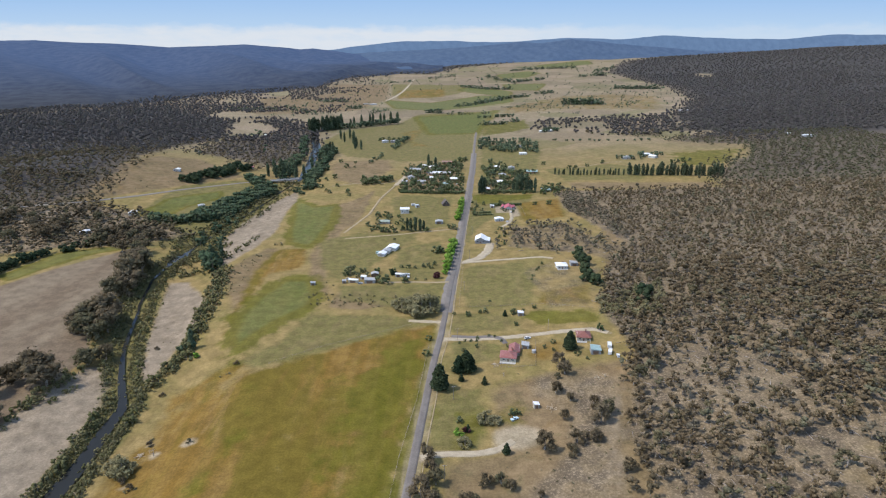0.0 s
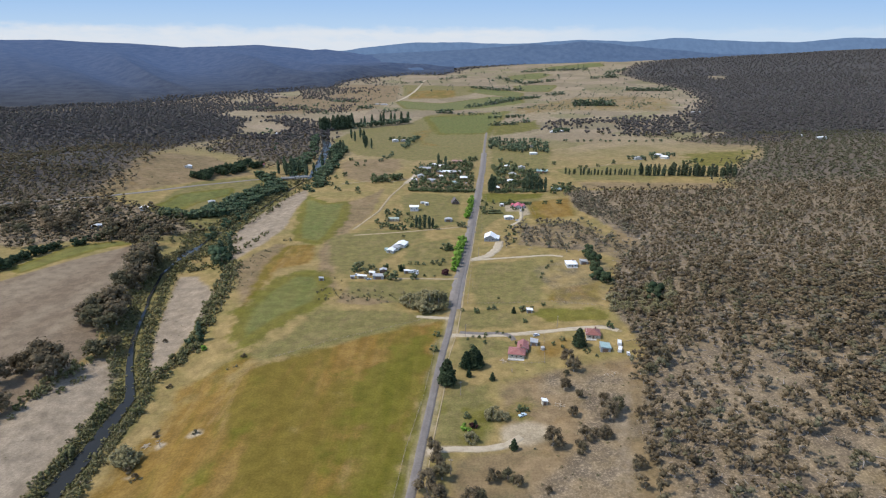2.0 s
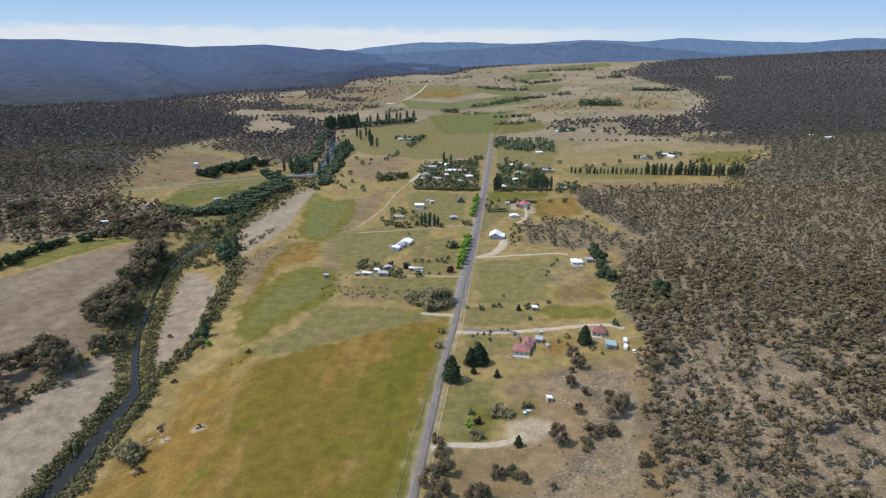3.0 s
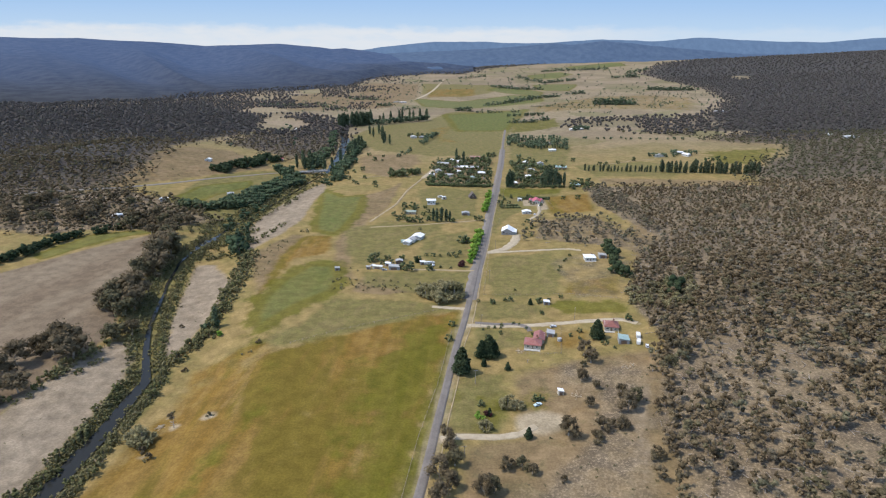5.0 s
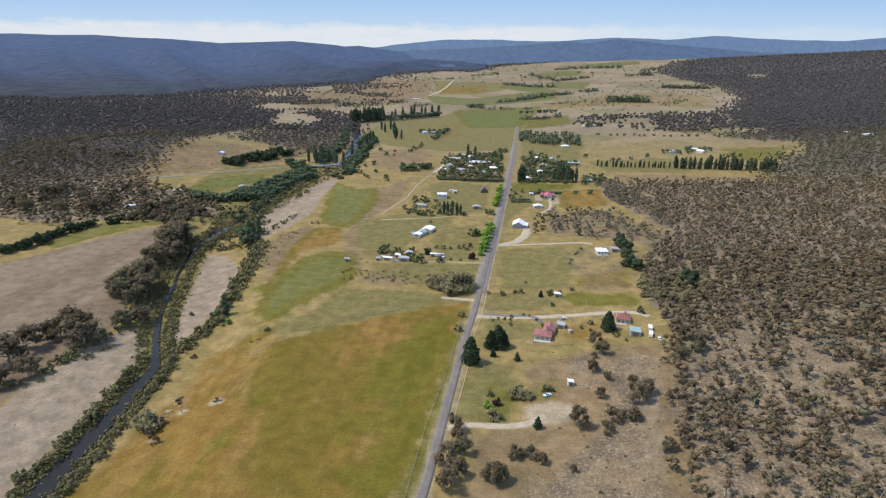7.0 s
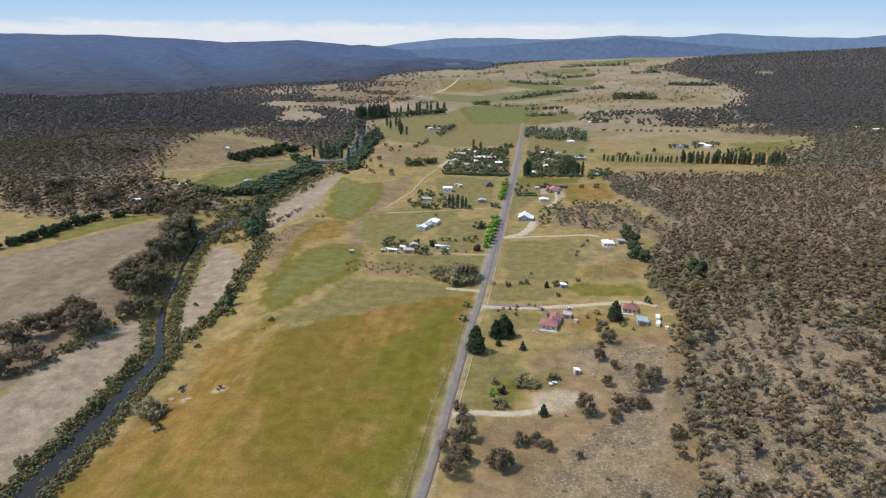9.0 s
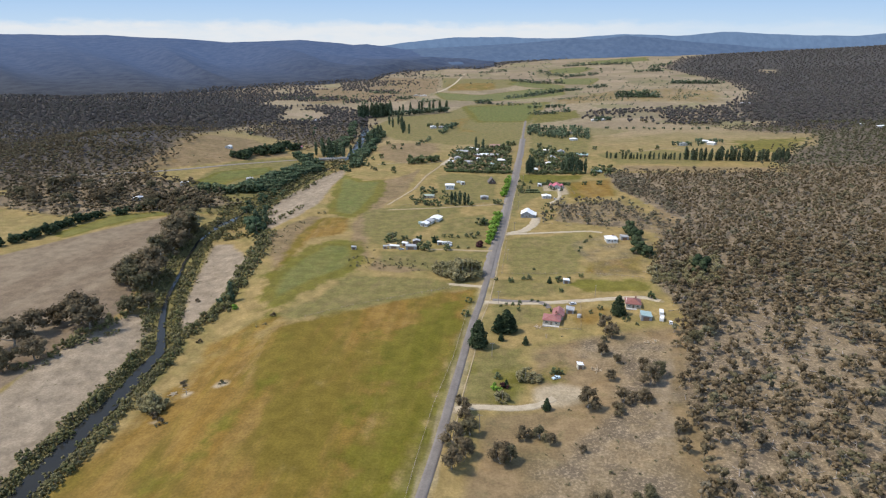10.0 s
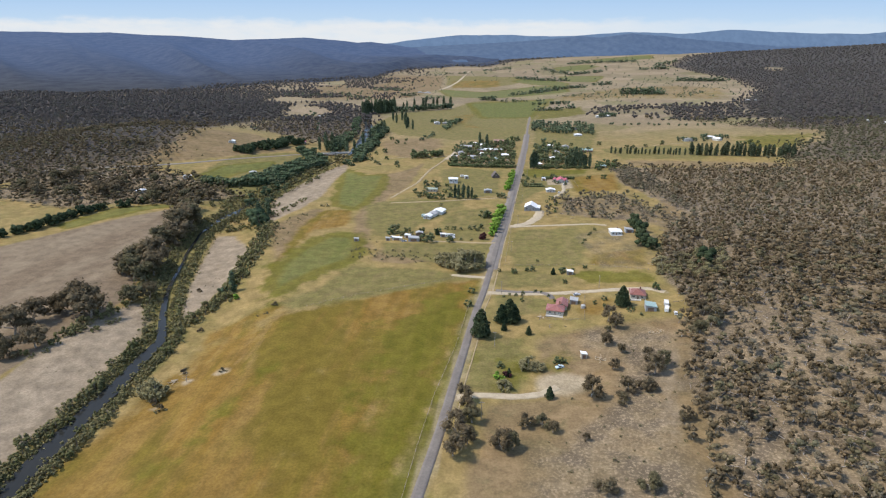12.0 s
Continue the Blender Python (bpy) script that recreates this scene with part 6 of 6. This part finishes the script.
set_out(POPLAR, spread_row((-262, 1135), (-205, 1160), 34, 1.6, 3, 2) + spread_row((-262, 1150), (-205, 1172), 20, 1.5, 4, 22) + spread_row((-200, 1165), (-98, 1250), 10, 1.5, 5, 3))
set_out(POPLAR, [(-200, 706, 1.4), (-204, 712, 1.5), (-196, 716, 1.3), (-209, 704, 1.2), (-178, 720, 1.1), (-183, 700, 1.3), (-214, 716, 1.4), (-220, 708, 1.2), (-176, 760, 1.3), (-172, 790, 1.2), (-170, 830, 1.4), (-166, 860, 1.5), (-174, 880, 1.3)], seed=4)
set_out(POPLAR, spread_row((-180, 1040), (-135, 900), 12, 1.1, 8, 4))
SPRUCE = plant("windbreak_tree", column_shape(8, 9.0, 0.14, 260, 0.8), ROW_LEAF, "slender dark green windbreak tree in a row", "tree")
set_out(SPRUCE, spread_row((138, 688), (215, 675), 22, 0.9, 2, 1) + spread_row((222, 674), (325, 655), 40, 1.5, 3, 2), "windbreak row")
BELT = plant("belt_tree", round_shape(9, 9.0, 6, 8, 1.0, 0.34, 4), BELT_LEAF, "dark green shelterbelt tree in the valley", "tree")
set_out(BELT, scattered([(55, 890), (60, 985), (150, 955), (138, 820), (120, 850), (84, 850)], 64, 0.8, 1.2, 21, 6), "shelterbelt trees")
for k, (a, b, n, s) in enumerate((((-79, 900), (-64, 1015), 12, 1.0), ((-97, 780), (-92, 850), 8, 0.6), ((180, 960), (330, 930), 14, 0.6), ((85, 1330), (160, 1340), 10, 1.1))):
    set_out(BELT, spread_row(a, b, n, s, 5, k), seed=k)
set_out(BELT, spread_row((-200, 1160), (-98, 1245), 24, 1.55, 5, 88), seed=88)
set_out(BELT, clear_of_town(scattered([(44, 605), (50, 744), (64, 785), (87, 735), (108, 700), (90, 605)], 30, 0.5, 0.9, 36, 5)))
set_out(BELT, clear_of_town(scattered([(-48, 615), (-45, 750), (20, 790), (26, 700), (18, 612)], 20, 0.45, 0.85, 37, 6)))
set_out(BELT, scattered([(235, 770), (300, 770), (310, 815), (240, 800)], 12, 0.6, 1.0, 34, 6))
set_out(BELT, scattered([(180, 1060), (215, 1065), (215, 1110), (180, 1100)], 10, 0.7, 1.1, 35, 6))

set_out(ROUND, [(-266, 507, 2.3), (-258, 512, 2.0), (-250, 508, 2.4), (-242, 514, 2.2), (-236, 520, 2.0), (-272, 512, 1.8), (-262, 520, 1.9), (-228, 528, 1.8)], seed=52)
WILLOW = plant("willow", round_shape(10, 9.0, 9, 12, 0.85, 0.40, 4), WILLOW_LEAF, "full green willow crowding the river bank", "willow")
for k, (a, b, n) in enumerate((((-275, 515), (-238, 510), 7), ((-236, 512), (-213, 535), 9), ((-213, 540), (-207, 590), 12), ((-205, 592), (-196, 640), 12), ((-215, 660), (-235, 690), 7), ((-168, 705), (-166, 770), 8), ((-212, 720), (-222, 850), 14), ((-168, 800), (-172, 900), 10), ((-215, 880), (-250, 1040), 14), ((-165, 690), (-150, 640), 7), ((-200, 702), (-214, 850), 14), ((-164, 712), (-174, 850), 14), ((-184, 860), (-192, 950), 8), ((-225, 560), (-203, 660), 16), ((-240, 530), (-218, 560), 8), ((-170, 700), (-160, 760), 8))):
    set_out(WILLOW, spread_row(a, b, round(1.7 * n), (1.15, 1.3, 1.2)[k % 3], 5, k + 40), "river willows" if k == 0 else "", seed=k)

set_out(WILLOW, spread_row((-225, 545), (-212, 640), 9, 1.1, 5, 92) + spread_row((-208, 640), (-225, 690), 6, 1.1, 5, 93) + spread_row((-168, 720), (-160, 620), 9, 1.15, 8, 94) + spread_row((-205, 450), (-208, 530), 10, 0.95, 5, 95) + spread_row((-186, 440), (-196, 520), 7, 0.8, 4, 96), seed=21)
GREY_WILLOW = plant("spreading_tree", round_shape(11, 9.0, 18, 50, 0.55, 0.52, 6, 0.5), SILVER_LEAF, "wide grey-green spreading tree with many stems", "tree", PALE_BARK)
set_out(GREY_WILLOW, [(-20, 305, 1.2), (-13, 303, 1.35), (-8, 306, 1.15), (-16, 310, 1.2), (-10, 312, 1.0), (-25, 309, 0.9), (17, 199, 0.62), (20, 198, 0.5), (8, 184, 0.5), (-122, 177, 0.85), (-126, 178, 0.7)])

set_out(GREY_WILLOW, scattered([(87, 300), (112, 322), (134, 332), (124, 286), (99, 283), (89, 290)], 24, 0.4, 0.8, 58, 5), seed=5)
GUM = [plant("gum_tree", gum_shape(80 + k, 10.0, 13, 80, 0.52, 0.36, 6, 0.24), MID_LEAF, "brown-olive gum tree with a rounded broken crown", "gum tree", PALE_BARK) for k in range(4)]
for k, rows in enumerate((
    [(56, 231, 0.62), (49, 217, 0.68), (94, 243, 0.8), (-6, 176, 0.72), (-3, 163, 0.7), (-5, 169, 0.66), (23, 160, 0.5)],
    [(63, 194, 0.75), (38, 180, 0.78), (-8, 157, 0.8), (-8, 146, 0.75), (-4, 152, 0.66), (7, 150, 0.7), (10, 151, 0.6)],
    [(57, 184, 0.6), (48, 179, 0.5), (15, 163, 0.7), (20, 163, 0.6), (35, 134, 0.75), (47, 135, 0.8)],
    [(49, 198, 0.45), (33, 156, 0.45), (-7, 164, 0.66), (-8, 183, 0.4), (52, 228, 0.5), (-114, 167, 0.45), (-181, 256, 0.8), (43, 120, 0.7)],
)):
    set_out(GUM[k], rows, "paddock gums", k, 1.25)
set_out(GUM[0], [(104, 264, 0.7), (93, 265, 0.5), (88, 224, 0.75), (54, 210, 0.5)], seed=6, base=1.2)
set_out(GUM[1], [(97, 233, 0.9), (54, 238, 0.8), (67, 199, 0.7), (51, 183, 0.6)], seed=7, base=1.2)
set_out(GUM[2], [(63, 205, 0.7), (59, 183, 0.6), (65, 166, 0.55), (48, 176, 0.6)], seed=8, base=1.2)
RIVER_GUM = [plant("river_gum", gum_shape(120 + k, 12.0, 17, 52, 0.7, 0.34, 6, 0.26), MID_LEAF, "tall brown-olive river gum with a domed crown", "gum tree", PALE_BARK) for k in range(3)]
for k, rows in enumerate((
    [(-192, 284, 1.1), (-205, 300, 1.2), (-188, 234, 1.15), (-212, 352, 1.2), (-220, 376, 1.25), (-192, 204, 0.7), (-214, 340, 1.1), (-226, 396, 1.1), (-182, 256, 0.75)],
    [(-201, 288, 1.2), (-198, 303, 1.15), (-196, 238, 1.05), (-215, 364, 1.25), (-224, 388, 1.2), (-210, 214, 0.9), (-192, 292, 1.0), (-210, 226, 0.8), (-176, 262, 0.6)],
    [(-208, 292, 1.1), (-202, 310, 1.0), (-207, 236, 0.75), (-218, 384, 1.2), (-209, 346, 1.0), (-198, 196, 0.8), (-224, 206, 0.85), (-214, 190, 0.75), (-205, 178, 0.6)],
)):
    set_out(RIVER_GUM[k], rows, "river gums", k, 1.15)
set_out(RIVER_GUM[0], scattered([(-230, 410), (-300, 450), (-280, 480), (-225, 470)], 16, 0.6, 1.0, 55, 7))
set_out(RIVER_GUM[1], scattered([(-420, 450), (-330, 445), (-300, 520), (-400, 520)], 22, 0.6, 0.9, 56, 8))

SHRUB = plant("shrub", round_shape(12, 3.0, 4, 10, 0.34, 0.45, 4), OLIVE_LEAF, "low olive-green shrub on dry grass", "shrub")
set_out(SHRUB, scattered([(22, 150), (18, 172), (46, 186), (60, 226), (84, 226), (72, 190), (64, 150)], 60, 0.25, 0.75, 61, 3), "paddock shrubs")
set_out(SHRUB, scattered([(25, 110), (25, 150), (66, 150), (66, 110)], 26, 0.4, 1.0, 62, 4))
set_out(SHRUB, [(35, 234, 0.6), (28, 227, 0.4), (71, 236, 0.4), (-103, 238, 1.1), (-106, 236, 0.9), (-100, 190, 0.6), (-120, 195, 0.7), (-103, 190, 0.5), (-72, 345, 0.9), (-78, 350, 0.8), (-20, 318, 0.7), (-30, 325, 0.6), (-45, 322, 0.8), (-52, 318, 0.6), (-64, 325, 0.7)], seed=9)
set_out(SHRUB, scattered([(-88, 316), (-30, 309), (-27, 328), (-80, 336)], 40, 0.5, 1.6, 63, 3))
set_out(SHRUB, scattered([(-140, 335), (-133, 335), (-137, 405), (-150, 405)], 22, 0.5, 0.9, 64, 3))
set_out(SHRUB, scattered([(91, 280), (120, 285), (125, 320), (95, 315)], 40, 0.8, 1.6, 65, 3))
BANK = plant("bank_shrub", round_shape(13, 3.6, 6, 12, 0.36, 0.5), BANK_LEAF, "dense olive-green shrub on the river bank", "shrub")
BANK_TALL = plant("bank_shrub", round_shape(14, 4.2, 6, 12, 0.4, 0.4), BANK_LEAF, "taller dark green shrub on the river bank", "shrub")
rng = random.Random(77)
rows = []
for k in range(230):
    y = 112 + k * 1.4
    side = 7.4 if k % 2 else -7.4
    if k % 2 == 0 and 228 < y < 238:
        continue
    rows.append((float(np.interp(y, RIVER_Y, RIVER_X)) + side * rng.uniform(0.75, 1.25), y, rng.uniform(0.8, 1.5)))
def off_river(rows, k, s):
    return [(x + k * (x - float(np.interp(y, RIVER_Y, RIVER_X))), y + 0.7, size * s) for x, y, size in rows]


bank = rows[::2] + off_river(rows[::3], 0.2, 0.8) + rows[1::4] + off_river(rows[1::3], -0.45, 0.75) + off_river(rows[2::3], -0.55, 0.6)
set_out(SHRUB, [(x, y, s * 1.5) for x, y, s in rows[3::4]], seed=12)
for k, (a, b, n, s) in enumerate((((-158, 378), (-146, 321), 30, 1.25), ((-145, 321), (-139, 285), 22, 1.35), ((-138, 285), (-134, 260), 20, 1.5), ((-134, 262), (-141, 236), 16, 1.3), ((-190, 196), (-176, 232), 14, 0.9), ((-205, 385), (-175, 450), 20, 1.3), ((-198, 380), (-170, 375), 14, 1.2), ((-215, 420), (-222, 470), 16, 1.4), ((-205, 470), (-196, 560), 22, 1.4), ((-186, 214), (-184, 254), 22, 1.3), ((-182, 300), (-170, 270), 8, 0.7), ((-166, 395), (-155, 450), 18, 1.2), ((-180, 420), (-160, 380), 16, 1.3), ((-213, 330), (-190, 275), 18, 1.3))):
    bank += spread_row(a, b, n, s, 3.5, 70 + k)
wood_edge = random.Random(19)
bank += scattered([(-160, 380), (-147, 318), (-143, 286), (-140, 262), (-143, 236), (-136, 236), (-130, 262), (-134, 290), (-138, 322), (-150, 380)], 130, 0.8, 1.7, 75, 1.6)
bank += scattered([(-206, 372), (-176, 376), (-160, 400), (-172, 440), (-198, 440), (-204, 410)], 60, 0.9, 1.8, 76, 2.5)
for k in range(330):
    y = wood_edge.uniform(440, 690)
    bank.append((float(np.interp(y, RIVER_Y, RIVER_X)) + wood_edge.choice((-1, -1, 1)) * wood_edge.uniform(1.5, 16), y, wood_edge.uniform(0.7, 1.6)))
for k in range(150):
    bank.append((wood_edge.uniform(-300, -205), wood_edge.uniform(436, 505), wood_edge.uniform(0.6, 1.5)))
shore = random.Random(5)
for k in range(260):
    y = 110 + 340 * (k / 260) ** 1.15
    bank.append((float(np.interp(y, RIVER_Y, RIVER_X)) + shore.choice((-1, 1)) * shore.uniform(4.4, 9.5), y, shore.uniform(0.35, 0.8)))
bank.sort(key=lambda r: r[1])
set_out(BANK, [r for k, r in enumerate(bank[:290]) if k % 3], "river bank shrubs", 15, 1.15)
set_out(BANK_TALL, [r for k, r in enumerate(bank[:290]) if k % 3 == 0], "river bank shrubs", 14, 1.1)
rest = np.array(bank[290:])
bank_scrub = new("bank_scrub", bush_mesh("bank_scrub", [round_shape(15 + k, 3.8, 3, 5, 0.7, 0.46, 4) for k in range(3)], rest[:, 0], rest[:, 1], rest[:, 2], rest[:, 2], 16, BANK_LEAF, BARK))
tagged(bank_scrub, "olive-green scrub that lines the far river banks", "scrub", kind="stuff")
sedge_y = np.array([110 + 330 * ((k + 0.5) / 1000) ** 1.1 for k in range(1000)])
shore = np.random.default_rng(8)
sedge_x = np.interp(sedge_y, RIVER_Y, RIVER_X) + shore.choice((-1, 1), 1000) * shore.uniform(np.interp(sedge_y, [110, 200, 260, 440], [4.6, 3.6, 1.6, 1.2]), np.interp(sedge_y, [110, 230, 300], [8.5, 9.5, 14]))
sedge_s = shore.uniform(0.55, 1.3, 1000)
sedge = new("bank_sedge", bush_mesh("bank_sedge", [round_shape(140 + k, 2.2, 2, 6, 0.5, 0.6, 4) for k in range(3)], sedge_x, sedge_y, sedge_s, sedge_s * 1.3, 18, BANK_LEAF, BARK))
tagged(sedge, "low olive sedge and scrub down to the water", "sedge", kind="stuff")
set_out(WILLOW, [(-168, 387, 1.9), (-172, 394, 1.7), (-165, 381, 1.5), (-175, 402, 1.5), (-180, 412, 1.2), (-186, 420, 1.1), (-137, 266, 0.8), (-134, 268, 0.75), (-152, 352, 0.6), (-147, 336, 0.55), (-156, 366, 0.7)], seed=77)
set_out(SHRUB, scattered([(-178, 130), (-180, 190), (-182, 230), (-166, 244), (-156, 232), (-158, 130)], 34, 0.12, 0.4, 66, 3), seed=31)
set_out(SHRUB, scattered([(-180, 350), (-150, 300), (-148, 250), (-156, 240), (-176, 310)], 16, 0.12, 0.6, 67, 3), seed=32)
set_out(SHRUB, [(-115, 166, 1.1), (-112, 167, 0.7), (-120, 196, 0.8)], seed=33)
set_out(GUM[2], [(-119, 192, 0.42), (-102, 190, 0.36), (-123, 178, 0.5), (-119, 171, 0.45), (-131, 228, 0.4), (-102, 246, 0.42), (-207, 330, 0.6), (-154, 272, 0.4)], seed=44)
set_out(SHRUB, [(-369, 612, 1.6), (-366, 650, 1.2), (-345, 640, 1.4), (-330, 622, 1.3), (-318, 648, 1.2), (-330, 700, 1.8), (-355, 744, 1.5), (-300, 725, 1.7), (-322, 768, 1.4), (-290, 715, 1.2), (-372, 600, 1.1), (-310, 690, 1.5), (-337, 612, 1.0)], seed=45)
set_out(SHRUB, scattered([(-147, 330), (-136, 330), (-142, 372), (-156, 372)], 18, 0.7, 1.5, 46, 3) + [(-137, 402, 1.4), (-141, 404, 1.2), (-133, 428, 1.8), (-130, 432, 1.6), (-128, 428, 1.4)], seed=46)
TWIG = new("dead_tree")
v, q = bare_shape(5)
part("trunk", mesh_from("dead_wood", v, q, [PALE_BARK], smooth_faces=True), TWIG)
tagged(TWIG, "bare grey dead tree on bleached ground", "dead tree", "dead trees")
set_out(TWIG, [(-114, 185, 0.8), (28, 233, 0.6), (55, 186, 0.8)])

# far shelterbelts and single trees of the valley, seen as dark specks
rows = []
BELTS = (  # ends, trees, size, raggedness
    ((34, 1623), (109, 1717), 30, 1.2, 8), ((109, 1717), (193, 1850), 46, 1.5, 11), ((193, 1850), (277, 1914), 34, 1.4, 9),
    ((76, 2323), (163, 2214), 36, 1.6, 9), ((163, 2214), (249, 2175), 30, 1.5, 9),
    ((199, 2732), (288, 2448), 36, 1.7, 12), ((288, 2448), (428, 2541), 40, 1.6, 10), ((350, 3008), (491, 3069), 36, 1.9, 12), ((491, 3069), (685, 3096), 44, 1.8, 14),
    ((-45, 1485), (-2, 1469), 18, 1.4, 8), ((11, 1431), (65, 1428), 12, 1.0, 6), ((98, 1431), (108, 1431), 4, 1.0, 4),
    ((335, 1619), (383, 1609), 40, 1.9, 9), ((383, 1609), (430, 1590), 40, 2.1, 9), ((81, 1201), (134, 1211), 26, 1.1, 6), ((143, 1237), (161, 1251), 10, 1.1, 4),
    ((316, 1987), (380, 2017), 26, 1.4, 14), ((661, 2629), (717, 2646), 18, 2.0, 8), ((600, 2608), (622, 2606), 6, 1.8, 5), ((610, 2103), (675, 2069), 34, 1.7, 8), ((675, 2069), (750, 2055), 40, 1.8, 8),
    ((166, 1581), (212, 1572), 12, 0.8, 9), ((236, 1618), (334, 1542), 14, 0.7, 12), ((-265, 1636), (-220, 1608), 20, 1.3, 7), ((-184, 1470), (-151, 1536), 16, 1.1, 9),
    ((-386, 1852), (-285, 1826), 40, 1.1, 14), ((-575, 1561), (-448, 1594), 44, 1.0, 18), ((-443, 1670), (-316, 1443), 50, 1.0, 20), ((-280, 2500), (-120, 2560), 20, 1.3, 16), ((-60, 2700), (60, 2800), 22, 1.5, 14),
    ((443, 1493), (547, 1646), 24, 0.8, 22), ((238, 1409), (318, 1370), 8, 0.8, 10), ((720, 2800), (860, 3050), 26, 1.8, 20),
)
for k, (a, b, n, s, loose) in enumerate(BELTS):
    rows += spread_row(a, b, n, s, loose, k)
rows += [(159, 2574, 2.6), (243, 2194, 2.4), (430, 2807, 2.4), (473, 2700, 2.3), (107, 1787, 1.9), (-141, 2542, 2.2), (-55, 2547, 1.8), (-351, 1097, 1.8), (-276, 891, 1.5), (-359, 837, 1.2), (-396, 1679, 1.7), (-350, 1059, 1.2)]
rows += scattered([(150, 1450), (640, 1500), (820, 2100), (500, 2200), (250, 1800)], 230, 0.4, 1.0, 31, 9)
rows += scattered([(-420, 1400), (-200, 1500), (-150, 2000), (-250, 2800), (-480, 2500), (-560, 1900)], 230, 0.4, 1.0, 32, 9)
rows += scattered([(-100, 2200), (700, 2200), (760, 2800), (900, 3400), (200, 3500), (-150, 3000)], 130, 0.7, 1.5, 33, 20)
rows = np.array(rows)
valley_trees = new("valley_trees", bush_mesh("valley_trees", [round_shape(90 + k, 8.0, 2, 3, 1.4, 0.34, 4) for k in range(4)], rows[:, 0], rows[:, 1], rows[:, 2] * 1.25, rows[:, 2] * 1.4, 8, BELT_LEAF))
tagged(valley_trees, "distant dark shelterbelts and scattered paddock trees", "trees", kind="stuff")

# ---- sky low over the ranges: thin cloud bank below clear blue ----
def sky_backdrop():
    m = bpy.data.materials.new("low_sky")
    m.use_nodes = True
    nt = m.node_tree
    nt.nodes.remove(nt.nodes["Principled BSDF"])
    em = node(nt, "Emission", Strength=0.505)
    pos = nt.nodes.new("ShaderNodeSeparateXYZ")
    nt.links.new(nt.nodes.new("ShaderNodeNewGeometry").outputs["Position"], pos.inputs[0])
    z = math_of(nt, "DIVIDE", pos.outputs["Z"], SCALE)
    blue = blend(nt, span(nt, z, 200, 560), (0.54, 0.72, 0.93), (0.36, 0.58, 0.92))
    edge = math_of(nt, "ADD", z, math_of(nt, "MULTIPLY", math_of(nt, "SUBTRACT", noise_at(nt, 0.0022, 6, (1, 1, 3)), 0.5), 150))
    east = span(nt, pos.outputs["X"], 200, 1900, 1.0, 0.35)
    cloud = math_of(nt, "MULTIPLY", span(nt, edge, 270, 330, 1.0, 0.0), east)
    cloud = math_of(nt, "MULTIPLY", cloud, span(nt, noise_at(nt, 0.004, 5, (1, 1, 4)), 0.2, 0.6, 0.6, 1.0))
    nt.links.new(blend(nt, cloud, blue, (0.76, 0.82, 0.90)), em.inputs[0])
    nt.links.new(em.outputs[0], nt.nodes["Material Output"].inputs[0])
    px, pz = np.meshgrid(np.linspace(-4200, 4200, 90), np.linspace(-60, 900, 14))
    py = 4110 - 0.075 * np.maximum(0, -px) - 0.00003 * np.minimum(px, 0) ** 2
    i = np.arange(px.size).reshape(px.shape)
    q = np.stack([i[:-1, :-1], i[:-1, 1:], i[1:, 1:], i[1:, :-1]], -1).reshape(-1, 4)
    ob = new("backdrop_sky", mesh_from("low_sky", np.column_stack([px.ravel(), py.ravel(), pz.ravel()]), q, [m], smooth_faces=True))
    return tagged(ob, "thin white cloud bank below clear pale blue sky", "sky", kind="structure")


sky_backdrop()


# ---- from the plan to metres ----
bpy.context.view_layer.update()
for ob in scene.objects:
    if ob.parent is None and ob.type in {"MESH", "EMPTY"}:
        ob.matrix_world = Matrix.Scale(SCALE, 4) @ ob.matrix_world
